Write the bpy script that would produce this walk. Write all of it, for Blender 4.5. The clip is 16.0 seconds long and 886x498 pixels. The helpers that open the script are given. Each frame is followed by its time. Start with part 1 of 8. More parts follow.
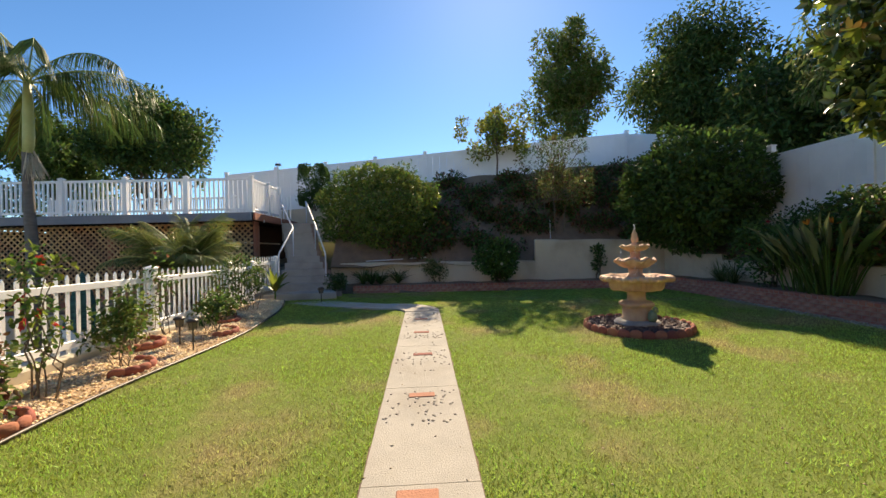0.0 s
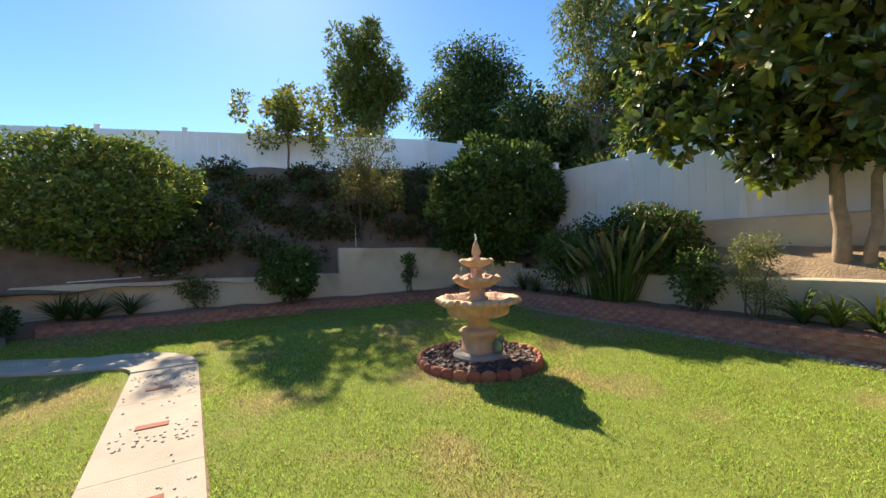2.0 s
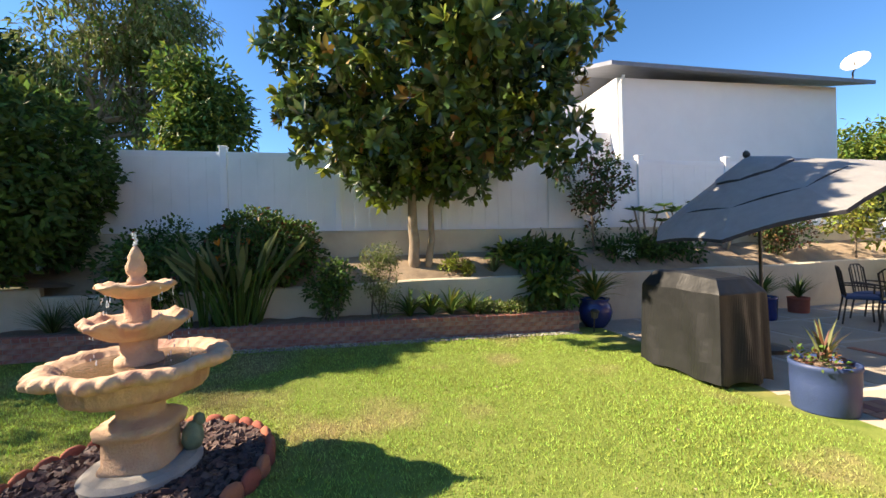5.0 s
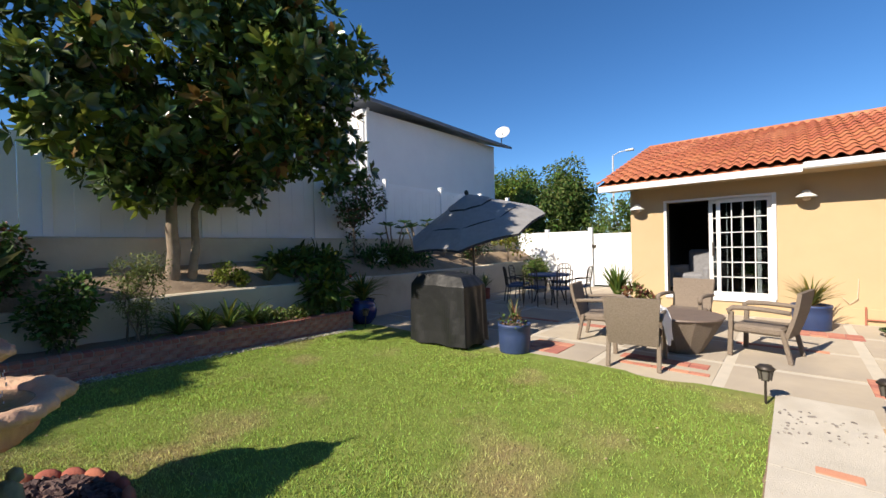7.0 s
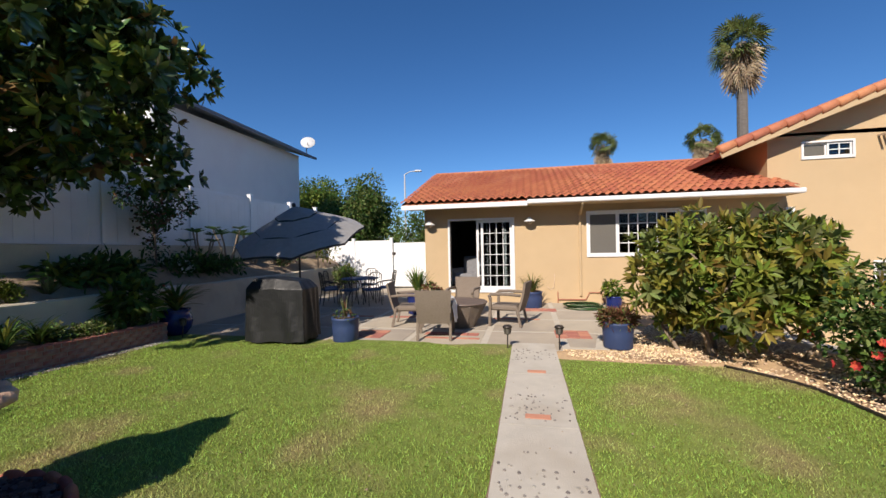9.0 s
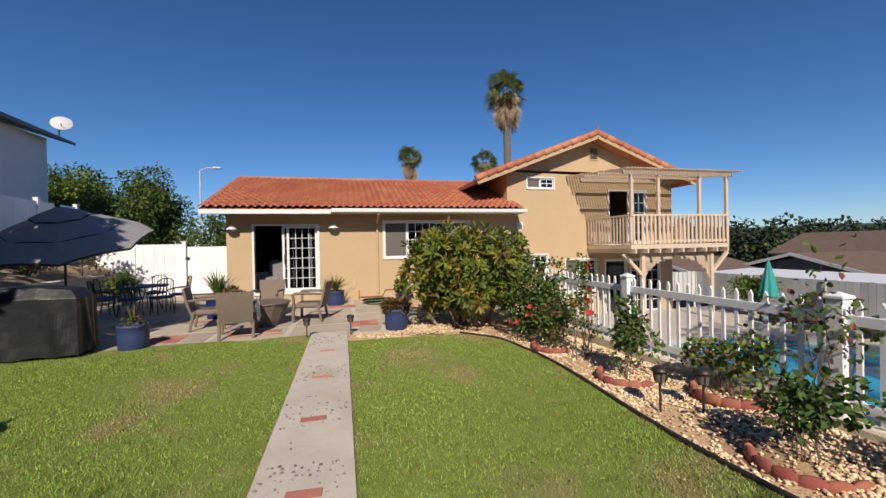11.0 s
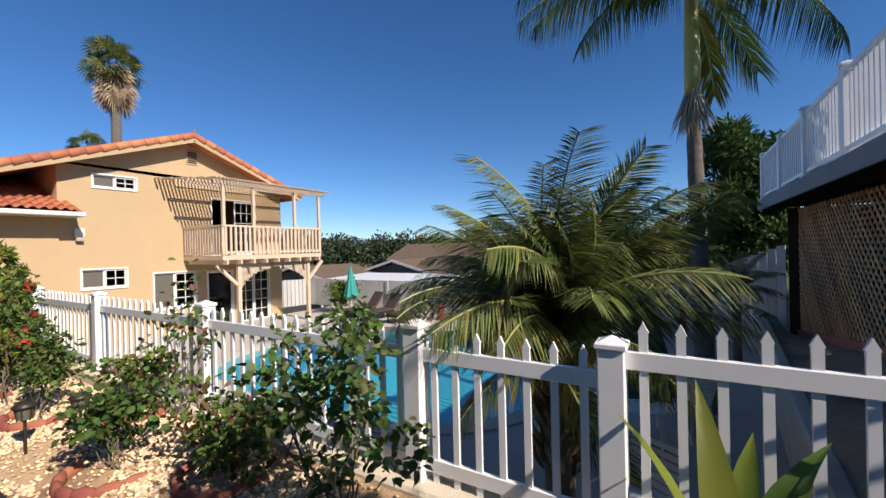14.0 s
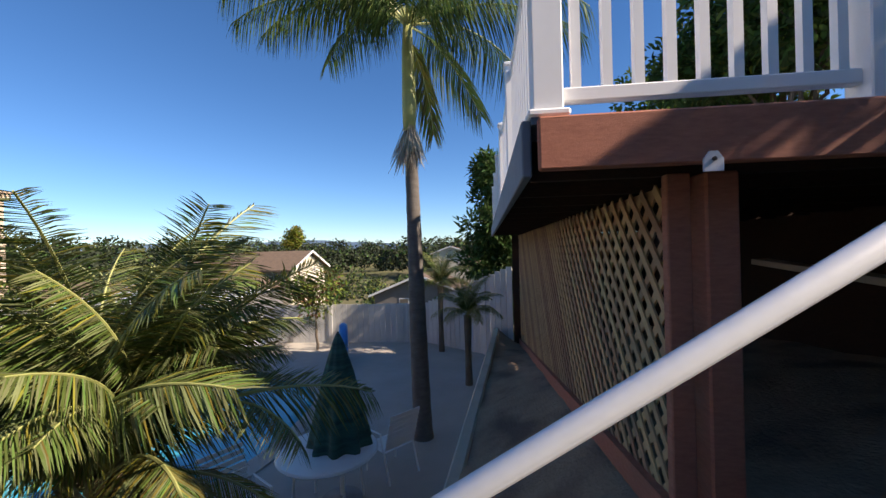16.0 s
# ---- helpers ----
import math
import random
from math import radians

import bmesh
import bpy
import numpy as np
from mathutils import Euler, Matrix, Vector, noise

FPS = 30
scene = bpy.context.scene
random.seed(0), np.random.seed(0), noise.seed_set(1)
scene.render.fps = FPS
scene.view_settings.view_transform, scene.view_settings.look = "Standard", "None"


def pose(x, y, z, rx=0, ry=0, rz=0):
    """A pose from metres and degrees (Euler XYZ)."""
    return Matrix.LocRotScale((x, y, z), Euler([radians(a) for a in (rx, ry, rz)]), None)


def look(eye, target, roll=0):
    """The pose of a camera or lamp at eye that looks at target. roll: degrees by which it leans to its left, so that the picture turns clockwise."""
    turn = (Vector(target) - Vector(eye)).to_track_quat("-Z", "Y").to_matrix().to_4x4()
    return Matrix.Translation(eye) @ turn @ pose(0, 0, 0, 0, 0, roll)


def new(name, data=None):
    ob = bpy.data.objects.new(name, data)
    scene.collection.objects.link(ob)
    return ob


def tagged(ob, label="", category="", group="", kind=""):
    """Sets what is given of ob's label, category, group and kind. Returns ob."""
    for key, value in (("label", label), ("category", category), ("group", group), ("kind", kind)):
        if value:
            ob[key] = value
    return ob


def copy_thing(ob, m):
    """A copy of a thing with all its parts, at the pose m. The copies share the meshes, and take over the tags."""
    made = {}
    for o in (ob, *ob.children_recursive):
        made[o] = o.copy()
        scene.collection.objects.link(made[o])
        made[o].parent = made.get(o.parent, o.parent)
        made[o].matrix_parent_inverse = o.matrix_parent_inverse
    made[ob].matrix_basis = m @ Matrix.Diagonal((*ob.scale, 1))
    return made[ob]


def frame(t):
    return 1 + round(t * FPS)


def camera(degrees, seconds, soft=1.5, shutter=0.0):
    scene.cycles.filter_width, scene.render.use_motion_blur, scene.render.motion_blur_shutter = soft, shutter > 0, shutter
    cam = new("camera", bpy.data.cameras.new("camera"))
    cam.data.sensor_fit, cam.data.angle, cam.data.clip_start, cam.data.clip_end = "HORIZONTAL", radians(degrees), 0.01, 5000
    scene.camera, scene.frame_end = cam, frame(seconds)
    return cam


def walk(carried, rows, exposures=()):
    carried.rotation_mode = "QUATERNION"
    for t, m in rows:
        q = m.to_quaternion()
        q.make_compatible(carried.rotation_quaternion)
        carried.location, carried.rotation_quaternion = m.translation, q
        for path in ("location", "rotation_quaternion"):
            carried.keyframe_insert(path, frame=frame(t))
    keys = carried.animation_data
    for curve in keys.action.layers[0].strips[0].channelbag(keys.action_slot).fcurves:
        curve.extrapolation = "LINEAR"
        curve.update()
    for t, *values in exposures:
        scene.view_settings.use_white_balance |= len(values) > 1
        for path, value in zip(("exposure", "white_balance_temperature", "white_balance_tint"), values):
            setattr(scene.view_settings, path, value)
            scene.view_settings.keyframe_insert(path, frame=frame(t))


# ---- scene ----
cam = camera(96.4, 16.0)
METRES, EYE, TILT, LEAN, TURN = 13.2, 1.5, 0.0, 0.0, -2.3
ROWS = [
    (0.0, 0, 0.01, 0, -0.59, 0.19, 1.56),
    (0.5, 0.0032, 0.0511, 0.0028, -8.01, 0.16, 1.63),
    (1.0, 0.0055, 0.0893, 0.0058, -15.85, 0.05, 1.7),
    (1.5, 0.0098, 0.1264, 0.0086, -22.72, -0.02, 1.78),
    (2.0, 0.0128, 0.1604, 0.0109, -30.19, -0.02, 1.81),
    (2.5, 0.0154, 0.1967, 0.0116, -40.14, -0.09, 1.79),
    (3.0, 0.0175, 0.2315, 0.011, -51.39, -0.17, 1.85),
    (3.5, 0.023, 0.263, 0.0102, -63.24, -0.33, 1.92),
    (4.0, 0.0261, 0.2923, 0.0108, -75.41, -0.41, 1.93),
    (6.5, -0.0005, 0.4171, 0.0176, -126.9, -0.7, 1.55),
    (7.0, -0.0062, 0.4404, 0.0194, -136.29, -0.7, 1.5),
    (7.5, -0.0119, 0.4653, 0.0228, -144.64, -0.7, 1.4),
    (8.0, -0.0153, 0.4945, 0.0226, -152.55, -0.67, 1.29),
    (10.5, -0.038, 0.6427, 0.0227, -184.3, -0.39, 1.13),
    (11.0, -0.0512, 0.6641, 0.0242, -191.91, -0.42, 1.16),
    (11.5, -0.0695, 0.6765, 0.0241, -201.04, -0.46, 1.15),
    (12.0, -0.0907, 0.688, 0.0244, -210.61, -0.39, 1.21),
    (12.5, -0.1155, 0.7043, 0.0238, -217.2, -0.31, 1.34),
    (13.0, -0.1418, 0.721, 0.0245, -222.36, -0.28, 1.32),
    (13.5, -0.1689, 0.746, 0.0243, -230.02, -0.21, 1.39),
    (14.0, -0.1958, 0.7724, 0.0245, -236.71, -0.16, 1.36),
    (14.5, -0.2227, 0.7986, 0.0264, -245.28, -0.18, 1.46),
    (15.0, -0.2454, 0.8266, 0.0307, -251.3, -0.14, 1.5),
    (15.5, -0.2667, 0.8517, 0.0392, -256.6, -0.18, 1.5),
    (16.0, -0.2823, 0.8759, 0.0558, -261.53, -0.07, 1.47),
]
EXPOSURES = [(0.0, 1.1, 9000, 12), (1.5, 1.35, 9000, 12), (2.5, 1.55, 8900, 12), (3.5, 1.8, 8900, 13), (4.0, 1.8, 8800, 14), (7.0, 0.65, 7100, 12), (8.0, 0.45, 6800, 13), (10.5, -0.05, 7000, 16), (13.0, 0.05, 7000, 16), (14.5, 0.45, 6900, 16), (16.0, 0.8, 7600, 18)]
walk(cam, [(t, pose(0, 0, EYE, TILT, LEAN, TURN) @ pose(METRES * x, METRES * y, METRES * z, 90 + pitch, roll, yaw)) for t, x, y, z, yaw, pitch, roll in ROWS],
     exposures=EXPOSURES)

# ---- light ----
SUN_ELEV, SUN_AZ = 36.0, 11.0        # degrees; azimuth from +y towards +x
world = bpy.data.worlds.new("world")
scene.world = world
world.use_nodes = True
_wn, _wl = world.node_tree.nodes, world.node_tree.links
_sky = _wn.new("ShaderNodeTexSky")
_sky.sky_type, _sky.sun_disc = "NISHITA", False
_sky.sun_elevation, _sky.sun_rotation = radians(SUN_ELEV), radians(SUN_AZ)
_sky.air_density, _sky.dust_density, _sky.ozone_density = 0.8, 0.08, 4.0
_tint, _sat = _wn.new("ShaderNodeMix"), _wn.new("ShaderNodeHueSaturation")
_tint.data_type, _tint.blend_type = "RGBA", "MULTIPLY"
_tint.inputs["Factor"].default_value = 1.0
_tint.inputs["B"].default_value = (0.745, 0.87, 1.0, 1)
_sat.inputs["Saturation"].default_value = 1.13
_wl.new(_sky.outputs["Color"], _tint.inputs["A"])
_wl.new(_tint.outputs["Result"], _sat.inputs["Color"])
_wl.new(_sat.outputs[0], _wn["Background"].inputs["Color"])
_wn["Background"].inputs["Strength"].default_value = 0.108
_sd = Vector((math.sin(radians(SUN_AZ)) * math.cos(radians(SUN_ELEV)), math.cos(radians(SUN_AZ)) * math.cos(radians(SUN_ELEV)), math.sin(radians(SUN_ELEV))))
sun_lamp = bpy.data.lights.new("sun", "SUN")
sun_lamp.energy, sun_lamp.angle, sun_lamp.color = 4.9, radians(0.6), (1.0, 0.94, 0.85)
sun = new("sun", sun_lamp)
sun.matrix_world = look(_sd * 60, (0, 0, 0))


# ---- materials ----
def surf(name, c1, c2=None, scale=4.0, rough=0.8, bump=0.2, bscale=60.0, metal=0.0, c3=None, s3=0.7, island=0.0, trans=0.0, spec=0.5, obj=0.0, stretch=(1, 1, 1), world_space=False):
    """Two colours mixed by noise, a third in large patches, fine bump; island and obj vary the value piece by piece."""
    m = bpy.data.materials.new(name)
    m.use_nodes = True
    n, l = m.node_tree.nodes, m.node_tree.links
    b = n["Principled BSDF"]
    tc = n.new("ShaderNodeTexCoord")
    mp = n.new("ShaderNodeMapping")
    mp.inputs["Scale"].default_value = stretch
    if world_space:
        g = n.new("ShaderNodeNewGeometry")
        l.new(g.outputs["Position"], mp.inputs["Vector"])
    else:
        l.new(tc.outputs["Object"], mp.inputs["Vector"])
    c2 = c2 or tuple(v * 0.8 for v in c1)
    t = n.new("ShaderNodeTexNoise")
    t.inputs["Scale"].default_value, t.inputs["Detail"].default_value, t.inputs["Roughness"].default_value = scale, 6, 0.65
    l.new(mp.outputs[0], t.inputs["Vector"])
    r = n.new("ShaderNodeValToRGB")
    r.color_ramp.elements[0].position, r.color_ramp.elements[1].position = 0.34, 0.66
    r.color_ramp.elements[0].color, r.color_ramp.elements[1].color = (*c1, 1), (*c2, 1)
    l.new(t.outputs["Fac"], r.inputs[0])
    col = r.outputs[0]
    if c3:
        t3 = n.new("ShaderNodeTexNoise")
        t3.inputs["Scale"].default_value, t3.inputs["Detail"].default_value = s3, 4
        l.new(mp.outputs[0], t3.inputs["Vector"])
        r3 = n.new("ShaderNodeValToRGB")
        r3.color_ramp.elements[0].position, r3.color_ramp.elements[1].position = 0.52, 0.68
        l.new(t3.outputs["Fac"], r3.inputs[0])
        mx = n.new("ShaderNodeMix")
        mx.data_type = "RGBA"
        l.new(r3.outputs[0], mx.inputs["Factor"])
        l.new(col, mx.inputs["A"])
        mx.inputs["B"].default_value = (*c3, 1)
        col = mx.outputs["Result"]
    for amount, kind, out in ((island, "ShaderNodeNewGeometry", "Random Per Island"), (obj, "ShaderNodeObjectInfo", "Random")):
        if amount:
            g = n.new(kind)
            mr = n.new("ShaderNodeMapRange")
            mr.inputs["To Min"].default_value, mr.inputs["To Max"].default_value = 1 - amount, 1 + amount
            l.new(g.outputs[out], mr.inputs["Value"])
            hs = n.new("ShaderNodeHueSaturation")
            l.new(mr.outputs[0], hs.inputs["Value"])
            mh = n.new("ShaderNodeMapRange")
            mh.inputs["To Min"].default_value, mh.inputs["To Max"].default_value = 0.5 - amount * 0.06, 0.5 + amount * 0.06
            l.new(g.outputs[out], mh.inputs["Value"])
            l.new(mh.outputs[0], hs.inputs["Hue"])
            l.new(col, hs.inputs["Color"])
            col = hs.outputs[0]
    l.new(col, b.inputs["Base Color"])
    b.inputs["Roughness"].default_value, b.inputs["Metallic"].default_value = rough, metal
    b.inputs["Specular IOR Level"].default_value = spec
    if rough >= 0.88:
        b.inputs["Diffuse Roughness"].default_value = 0.3
    if bump:
        tb = n.new("ShaderNodeTexNoise")
        tb.inputs["Scale"].default_value, tb.inputs["Detail"].default_value = bscale, 5
        l.new(mp.outputs[0], tb.inputs["Vector"])
        bp = n.new("ShaderNodeBump")
        bp.inputs["Strength"].default_value, bp.inputs["Distance"].default_value = bump, 0.02
        l.new(tb.outputs["Fac"], bp.inputs["Height"])
        l.new(bp.outputs[0], b.inputs["Normal"])
    if trans:
        out = n["Material Output"]
        tr = n.new("ShaderNodeBsdfTranslucent")
        l.new(col, tr.inputs["Color"])
        ms = n.new("ShaderNodeMixShader")
        ms.inputs[0].default_value = trans
        l.new(b.outputs[0], ms.inputs[1])
        l.new(tr.outputs[0], ms.inputs[2])
        l.new(ms.outputs[0], out.inputs["Surface"])
    return m


def glassy(name, tint, rough=0.03, alpha=0.35):
    """Window pane: clear glass over a dim room, with a mirror-like gloss."""
    m = bpy.data.materials.new(name)
    m.use_nodes = True
    n, l = m.node_tree.nodes, m.node_tree.links
    gl, tr, ms, fr = n.new("ShaderNodeBsdfGlossy"), n.new("ShaderNodeBsdfTransparent"), n.new("ShaderNodeMixShader"), n.new("ShaderNodeFresnel")
    gl.inputs["Roughness"].default_value = rough
    tr.inputs["Color"].default_value = (*tint, 1)
    fr.inputs["IOR"].default_value = 1.6
    l.new(fr.outputs[0], ms.inputs[0])
    l.new(tr.outputs[0], ms.inputs[1])
    l.new(gl.outputs[0], ms.inputs[2])
    l.new(ms.outputs[0], n["Material Output"].inputs["Surface"])
    return m


M_STUCCO = surf("yellow stucco", (0.57, 0.425, 0.255), (0.54, 0.40, 0.24), 1.2, 0.92, 0.35, 90, c3=(0.51, 0.375, 0.22), s3=0.4, spec=0.2)
M_WHITE = surf("white paint", (0.78, 0.78, 0.76), (0.74, 0.74, 0.72), 6, 0.45, 0.04, 40)
M_VINYL = surf("white vinyl", (0.88, 0.885, 0.89), (0.85, 0.855, 0.86), 3, 0.38, 0.02, 30, c3=(0.79, 0.80, 0.80), s3=0.8)
M_WALLSTUCCO = surf("cream garden stucco", (0.66, 0.59, 0.46), (0.60, 0.53, 0.41), 2.5, 0.93, 0.4, 70, c3=(0.50, 0.42, 0.31), s3=1.1, spec=0.2)
M_WHITEHOUSE = surf("white stucco", (0.83, 0.82, 0.80), (0.79, 0.78, 0.765), 1.0, 0.9, 0.2, 80, spec=0.2)
M_TILE = surf("terracotta tile", (0.43, 0.145, 0.075), (0.37, 0.12, 0.062), 7, 0.78, 0.25, 60, c3=(0.47, 0.19, 0.105), s3=0.8, obj=0.10, island=0.10, spec=0.3)
M_TILEEND = surf("terracotta rake tile", (0.54, 0.21, 0.11), (0.46, 0.17, 0.085), 7, 0.75, 0.2, 60, obj=0.18, spec=0.3)
M_BRICK = surf("worn red brick", (0.40, 0.155, 0.115), (0.33, 0.13, 0.10), 9, 0.9, 0.5, 80, c3=(0.44, 0.30, 0.25), s3=4.0, obj=0.16, island=0.16, spec=0.2)
M_MORTAR = surf("pale mortar", (0.36, 0.26, 0.215), (0.29, 0.205, 0.17), 12, 0.95, 0.5, 90, spec=0.2)
M_REDBRICK = surf("red brick inset", (0.46, 0.20, 0.14), (0.40, 0.17, 0.12), 8, 0.9, 0.4, 80, obj=0.2, spec=0.2)
M_CONC = surf("worn concrete", (0.51, 0.47, 0.40), (0.44, 0.405, 0.345), 3, 0.92, 0.45, 110, c3=(0.42, 0.375, 0.31), s3=1.4, spec=0.25)
M_SLAB = surf("patio concrete", (0.42, 0.36, 0.28), (0.36, 0.31, 0.245), 1.6, 0.9, 0.3, 120, c3=(0.32, 0.28, 0.23), s3=0.7, obj=0.07, spec=0.25)
M_SLABJOINT = surf("patio joint band", (0.50, 0.45, 0.37), (0.44, 0.40, 0.33), 5, 0.92, 0.3, 100, spec=0.2)
M_PEBBLE = surf("embedded pebbles", (0.20, 0.185, 0.165), (0.30, 0.26, 0.22), 20, 0.7, 0.1, 50, island=0.5)
M_SOIL = surf("brown soil", (0.27, 0.19, 0.135), (0.19, 0.135, 0.10), 3, 0.97, 0.9, 25, c3=(0.20, 0.15, 0.11), s3=0.9, spec=0.15)
M_DRYSOIL = surf("dry soil", (0.38, 0.29, 0.20), (0.29, 0.22, 0.155), 4, 0.97, 0.9, 30, c3=(0.17, 0.13, 0.10), s3=1.2, spec=0.15)
M_GRAVEL = surf("tan gravel stones", (0.72, 0.51, 0.30), (0.78, 0.63, 0.44), 9, 0.9, 0.2, 90, island=0.35, spec=0.25)
M_GRAVELBED = surf("tan gravel ground", (0.60, 0.42, 0.24), (0.46, 0.31, 0.18), 22, 0.95, 0.9, 45, c3=(0.22, 0.14, 0.09), s3=1.3, spec=0.2)
M_LAWN = surf("mown lawn ground", (0.25, 0.30, 0.075), (0.14, 0.205, 0.04), 4.5, 0.95, 0.9, 120, c3=(0.30, 0.25, 0.11), s3=0.9, spec=0.15)
M_POOLDECK = surf("pool deck concrete", (0.48, 0.44, 0.38), (0.42, 0.385, 0.33), 1.2, 0.9, 0.2, 80, spec=0.25)
M_GROUND = surf("dry hillside ground", (0.16, 0.14, 0.08), (0.10, 0.11, 0.05), 0.08, 0.95, 0.3, 2, c3=(0.07, 0.09, 0.035), s3=0.03, spec=0.1)
M_STAIR = surf("grey stair concrete", (0.46, 0.43, 0.39), (0.40, 0.375, 0.34), 4, 0.92, 0.3, 100, c3=(0.34, 0.31, 0.28), s3=1.5, spec=0.2)
M_REDWOOD = surf("red-stained wood", (0.47, 0.18, 0.115), (0.37, 0.135, 0.085), 5, 0.72, 0.3, 40, stretch=(3, 3, 14), spec=0.3)
M_FASCIA = surf("blue-grey fascia board", (0.22, 0.235, 0.27), (0.18, 0.195, 0.225), 3, 0.7, 0.15, 40, spec=0.3)
# timber below the deck, with the shade there put into its brown
M_SHADEWOOD = surf("timber coloured as under-deck shade", (0.085, 0.045, 0.032), (0.06, 0.034, 0.026), 5, 0.85, 0.3, 40, stretch=(3, 3, 14), spec=0.2)
M_LATTICE = surf("weathered lattice wood", (0.56, 0.35, 0.19), (0.47, 0.28, 0.15), 6, 0.85, 0.3, 60, obj=0.25, spec=0.2)
M_PALEWOOD = surf("cream painted wood", (0.68, 0.54, 0.40), (0.62, 0.49, 0.36), 4, 0.75, 0.1, 40, spec=0.3)
M_DARK = surf("shade-dark interior", (0.05, 0.04, 0.035), (0.035, 0.03, 0.025), 2, 0.9, 0)
M_GLASS = glassy("window glass", (0.45, 0.5, 0.52))
M_SHADE = surf("dark insect screen", (0.13, 0.12, 0.10), (0.11, 0.10, 0.085), 40, 0.6, 0)
M_METAL = surf("white enamelled steel", (0.72, 0.75, 0.80), (0.66, 0.69, 0.74), 8, 0.35, 0.03, 40)
M_BLACKMETAL = surf("dark bronze metal", (0.045, 0.035, 0.03), (0.06, 0.05, 0.04), 12, 0.45, 0.1, 60, metal=0.4)
M_FOUNT = surf("peach cast stone", (0.57, 0.385, 0.255), (0.50, 0.31, 0.21), 6, 0.75, 0.45, 70, c3=(0.42, 0.225, 0.17), s3=3.0, spec=0.3)
M_FOUNTGREY = surf("grey cast stone", (0.36, 0.34, 0.31), (0.28, 0.27, 0.25), 6, 0.85, 0.3, 70)
M_EDGING = surf("terracotta edging", (0.38, 0.13, 0.085), (0.30, 0.10, 0.07), 8, 0.85, 0.3, 60, obj=0.2, spec=0.25)
M_LAVA = surf("dark red bark chips", (0.11, 0.055, 0.05), (0.065, 0.04, 0.04), 14, 0.75, 0.4, 60, island=0.5)
M_BLUEPOT = surf("blue glazed ceramic", (0.016, 0.030, 0.16), (0.012, 0.022, 0.11), 5, 0.22, 0.05, 40, c3=(0.03, 0.05, 0.2), s3=2.0)
M_SLATEPOT = surf("slate-blue painted pot", (0.032, 0.058, 0.15), (0.026, 0.048, 0.12), 4, 0.55, 0.1, 50)
M_WICKER = surf("taupe woven wicker", (0.26, 0.21, 0.165), (0.19, 0.15, 0.115), 60, 0.8, 0.6, 140, spec=0.3)
M_COVER = surf("charcoal vinyl cover", (0.012, 0.013, 0.014), (0.018, 0.019, 0.020), 3, 0.46, 0.55, 5, spec=0.35)
M_CANVAS = surf("grey canvas", (0.33, 0.325, 0.32), (0.29, 0.285, 0.28), 8, 0.9, 0.2, 160, trans=0.15)
M_CANVASTRIM = surf("charcoal canvas edge", (0.05, 0.05, 0.06), (0.04, 0.04, 0.05), 8, 0.9, 0.1, 160)
M_TEAL = surf("teal canvas", (0.03, 0.34, 0.30), (0.025, 0.28, 0.25), 5, 0.85, 0.15, 100)
M_STRIPE = surf("teal striped canvas", (0.035, 0.14, 0.11), (0.012, 0.05, 0.045), 2.5, 0.85, 0.1, 100, stretch=(0.4, 0.4, 6))
M_BLUECH = surf("blue patio cushion", (0.05, 0.10, 0.20), (0.04, 0.08, 0.16), 8, 0.8, 0.1, 60)
M_BROWNROOF = surf("brown shingle roof", (0.17, 0.12, 0.085), (0.13, 0.095, 0.07), 3, 0.9, 0.4, 20, spec=0.2)
M_GREYFENCE = surf("pale grey boards", (0.60, 0.60, 0.585), (0.53, 0.53, 0.515), 2, 0.8, 0.1, 30, obj=0.1)
M_BARK = surf("grey-brown bark", (0.20, 0.16, 0.12), (0.13, 0.10, 0.075), 7, 0.93, 0.8, 35, stretch=(1, 1, 0.35), spec=0.15)
M_PALEBARK = surf("pale smooth bark", (0.36, 0.29, 0.22), (0.27, 0.21, 0.16), 7, 0.9, 0.5, 35, spec=0.15)
M_PALMTRUNK = surf("grey palm trunk", (0.20, 0.18, 0.16), (0.14, 0.125, 0.11), 5, 0.9, 0.5, 40, stretch=(1, 1, 3), spec=0.15)
M_CROWNSHAFT = surf("yellow-green crownshaft", (0.42, 0.42, 0.16), (0.33, 0.36, 0.12), 3, 0.45, 0.1, 20)
M_THATCH = surf("dry palm thatch", (0.46, 0.36, 0.24), (0.32, 0.24, 0.15), 10, 0.95, 0.5, 40, island=0.3)


def leafmat(name, c1, c2, rough=0.5, trans=0.3, island=0.45, spec=0.2):
    return surf(name, c1, c2, 1.2, rough, 0, island=island, trans=trans, spec=spec)


L_MAG = leafmat("magnolia leaf", (0.088, 0.138, 0.042), (0.066, 0.108, 0.034), 0.25, 0.12, 0.5, 0.6)
L_MAGB = leafmat("rusty leaf underside", (0.264, 0.132, 0.039), (0.217, 0.155, 0.046), 0.7, 0.2, 0.4)
L_DARK = leafmat("dark shrub leaf", (0.072, 0.125, 0.032), (0.052, 0.098, 0.027), 0.6, 0.28)
L_MID = leafmat("mid-green leaf", (0.110, 0.180, 0.040), (0.082, 0.150, 0.032), 0.58, 0.34)
L_BRIGHT = leafmat("bright yellow-green leaf", (0.220, 0.260, 0.045), (0.160, 0.215, 0.035), 0.45, 0.35)
L_OLIVE = leafmat("olive-green leaf", (0.185, 0.210, 0.065), (0.135, 0.170, 0.050), 0.55, 0.3)
L_PALE = leafmat("pale grey-green leaf", (0.230, 0.250, 0.110), (0.160, 0.190, 0.080), 0.6, 0.3)
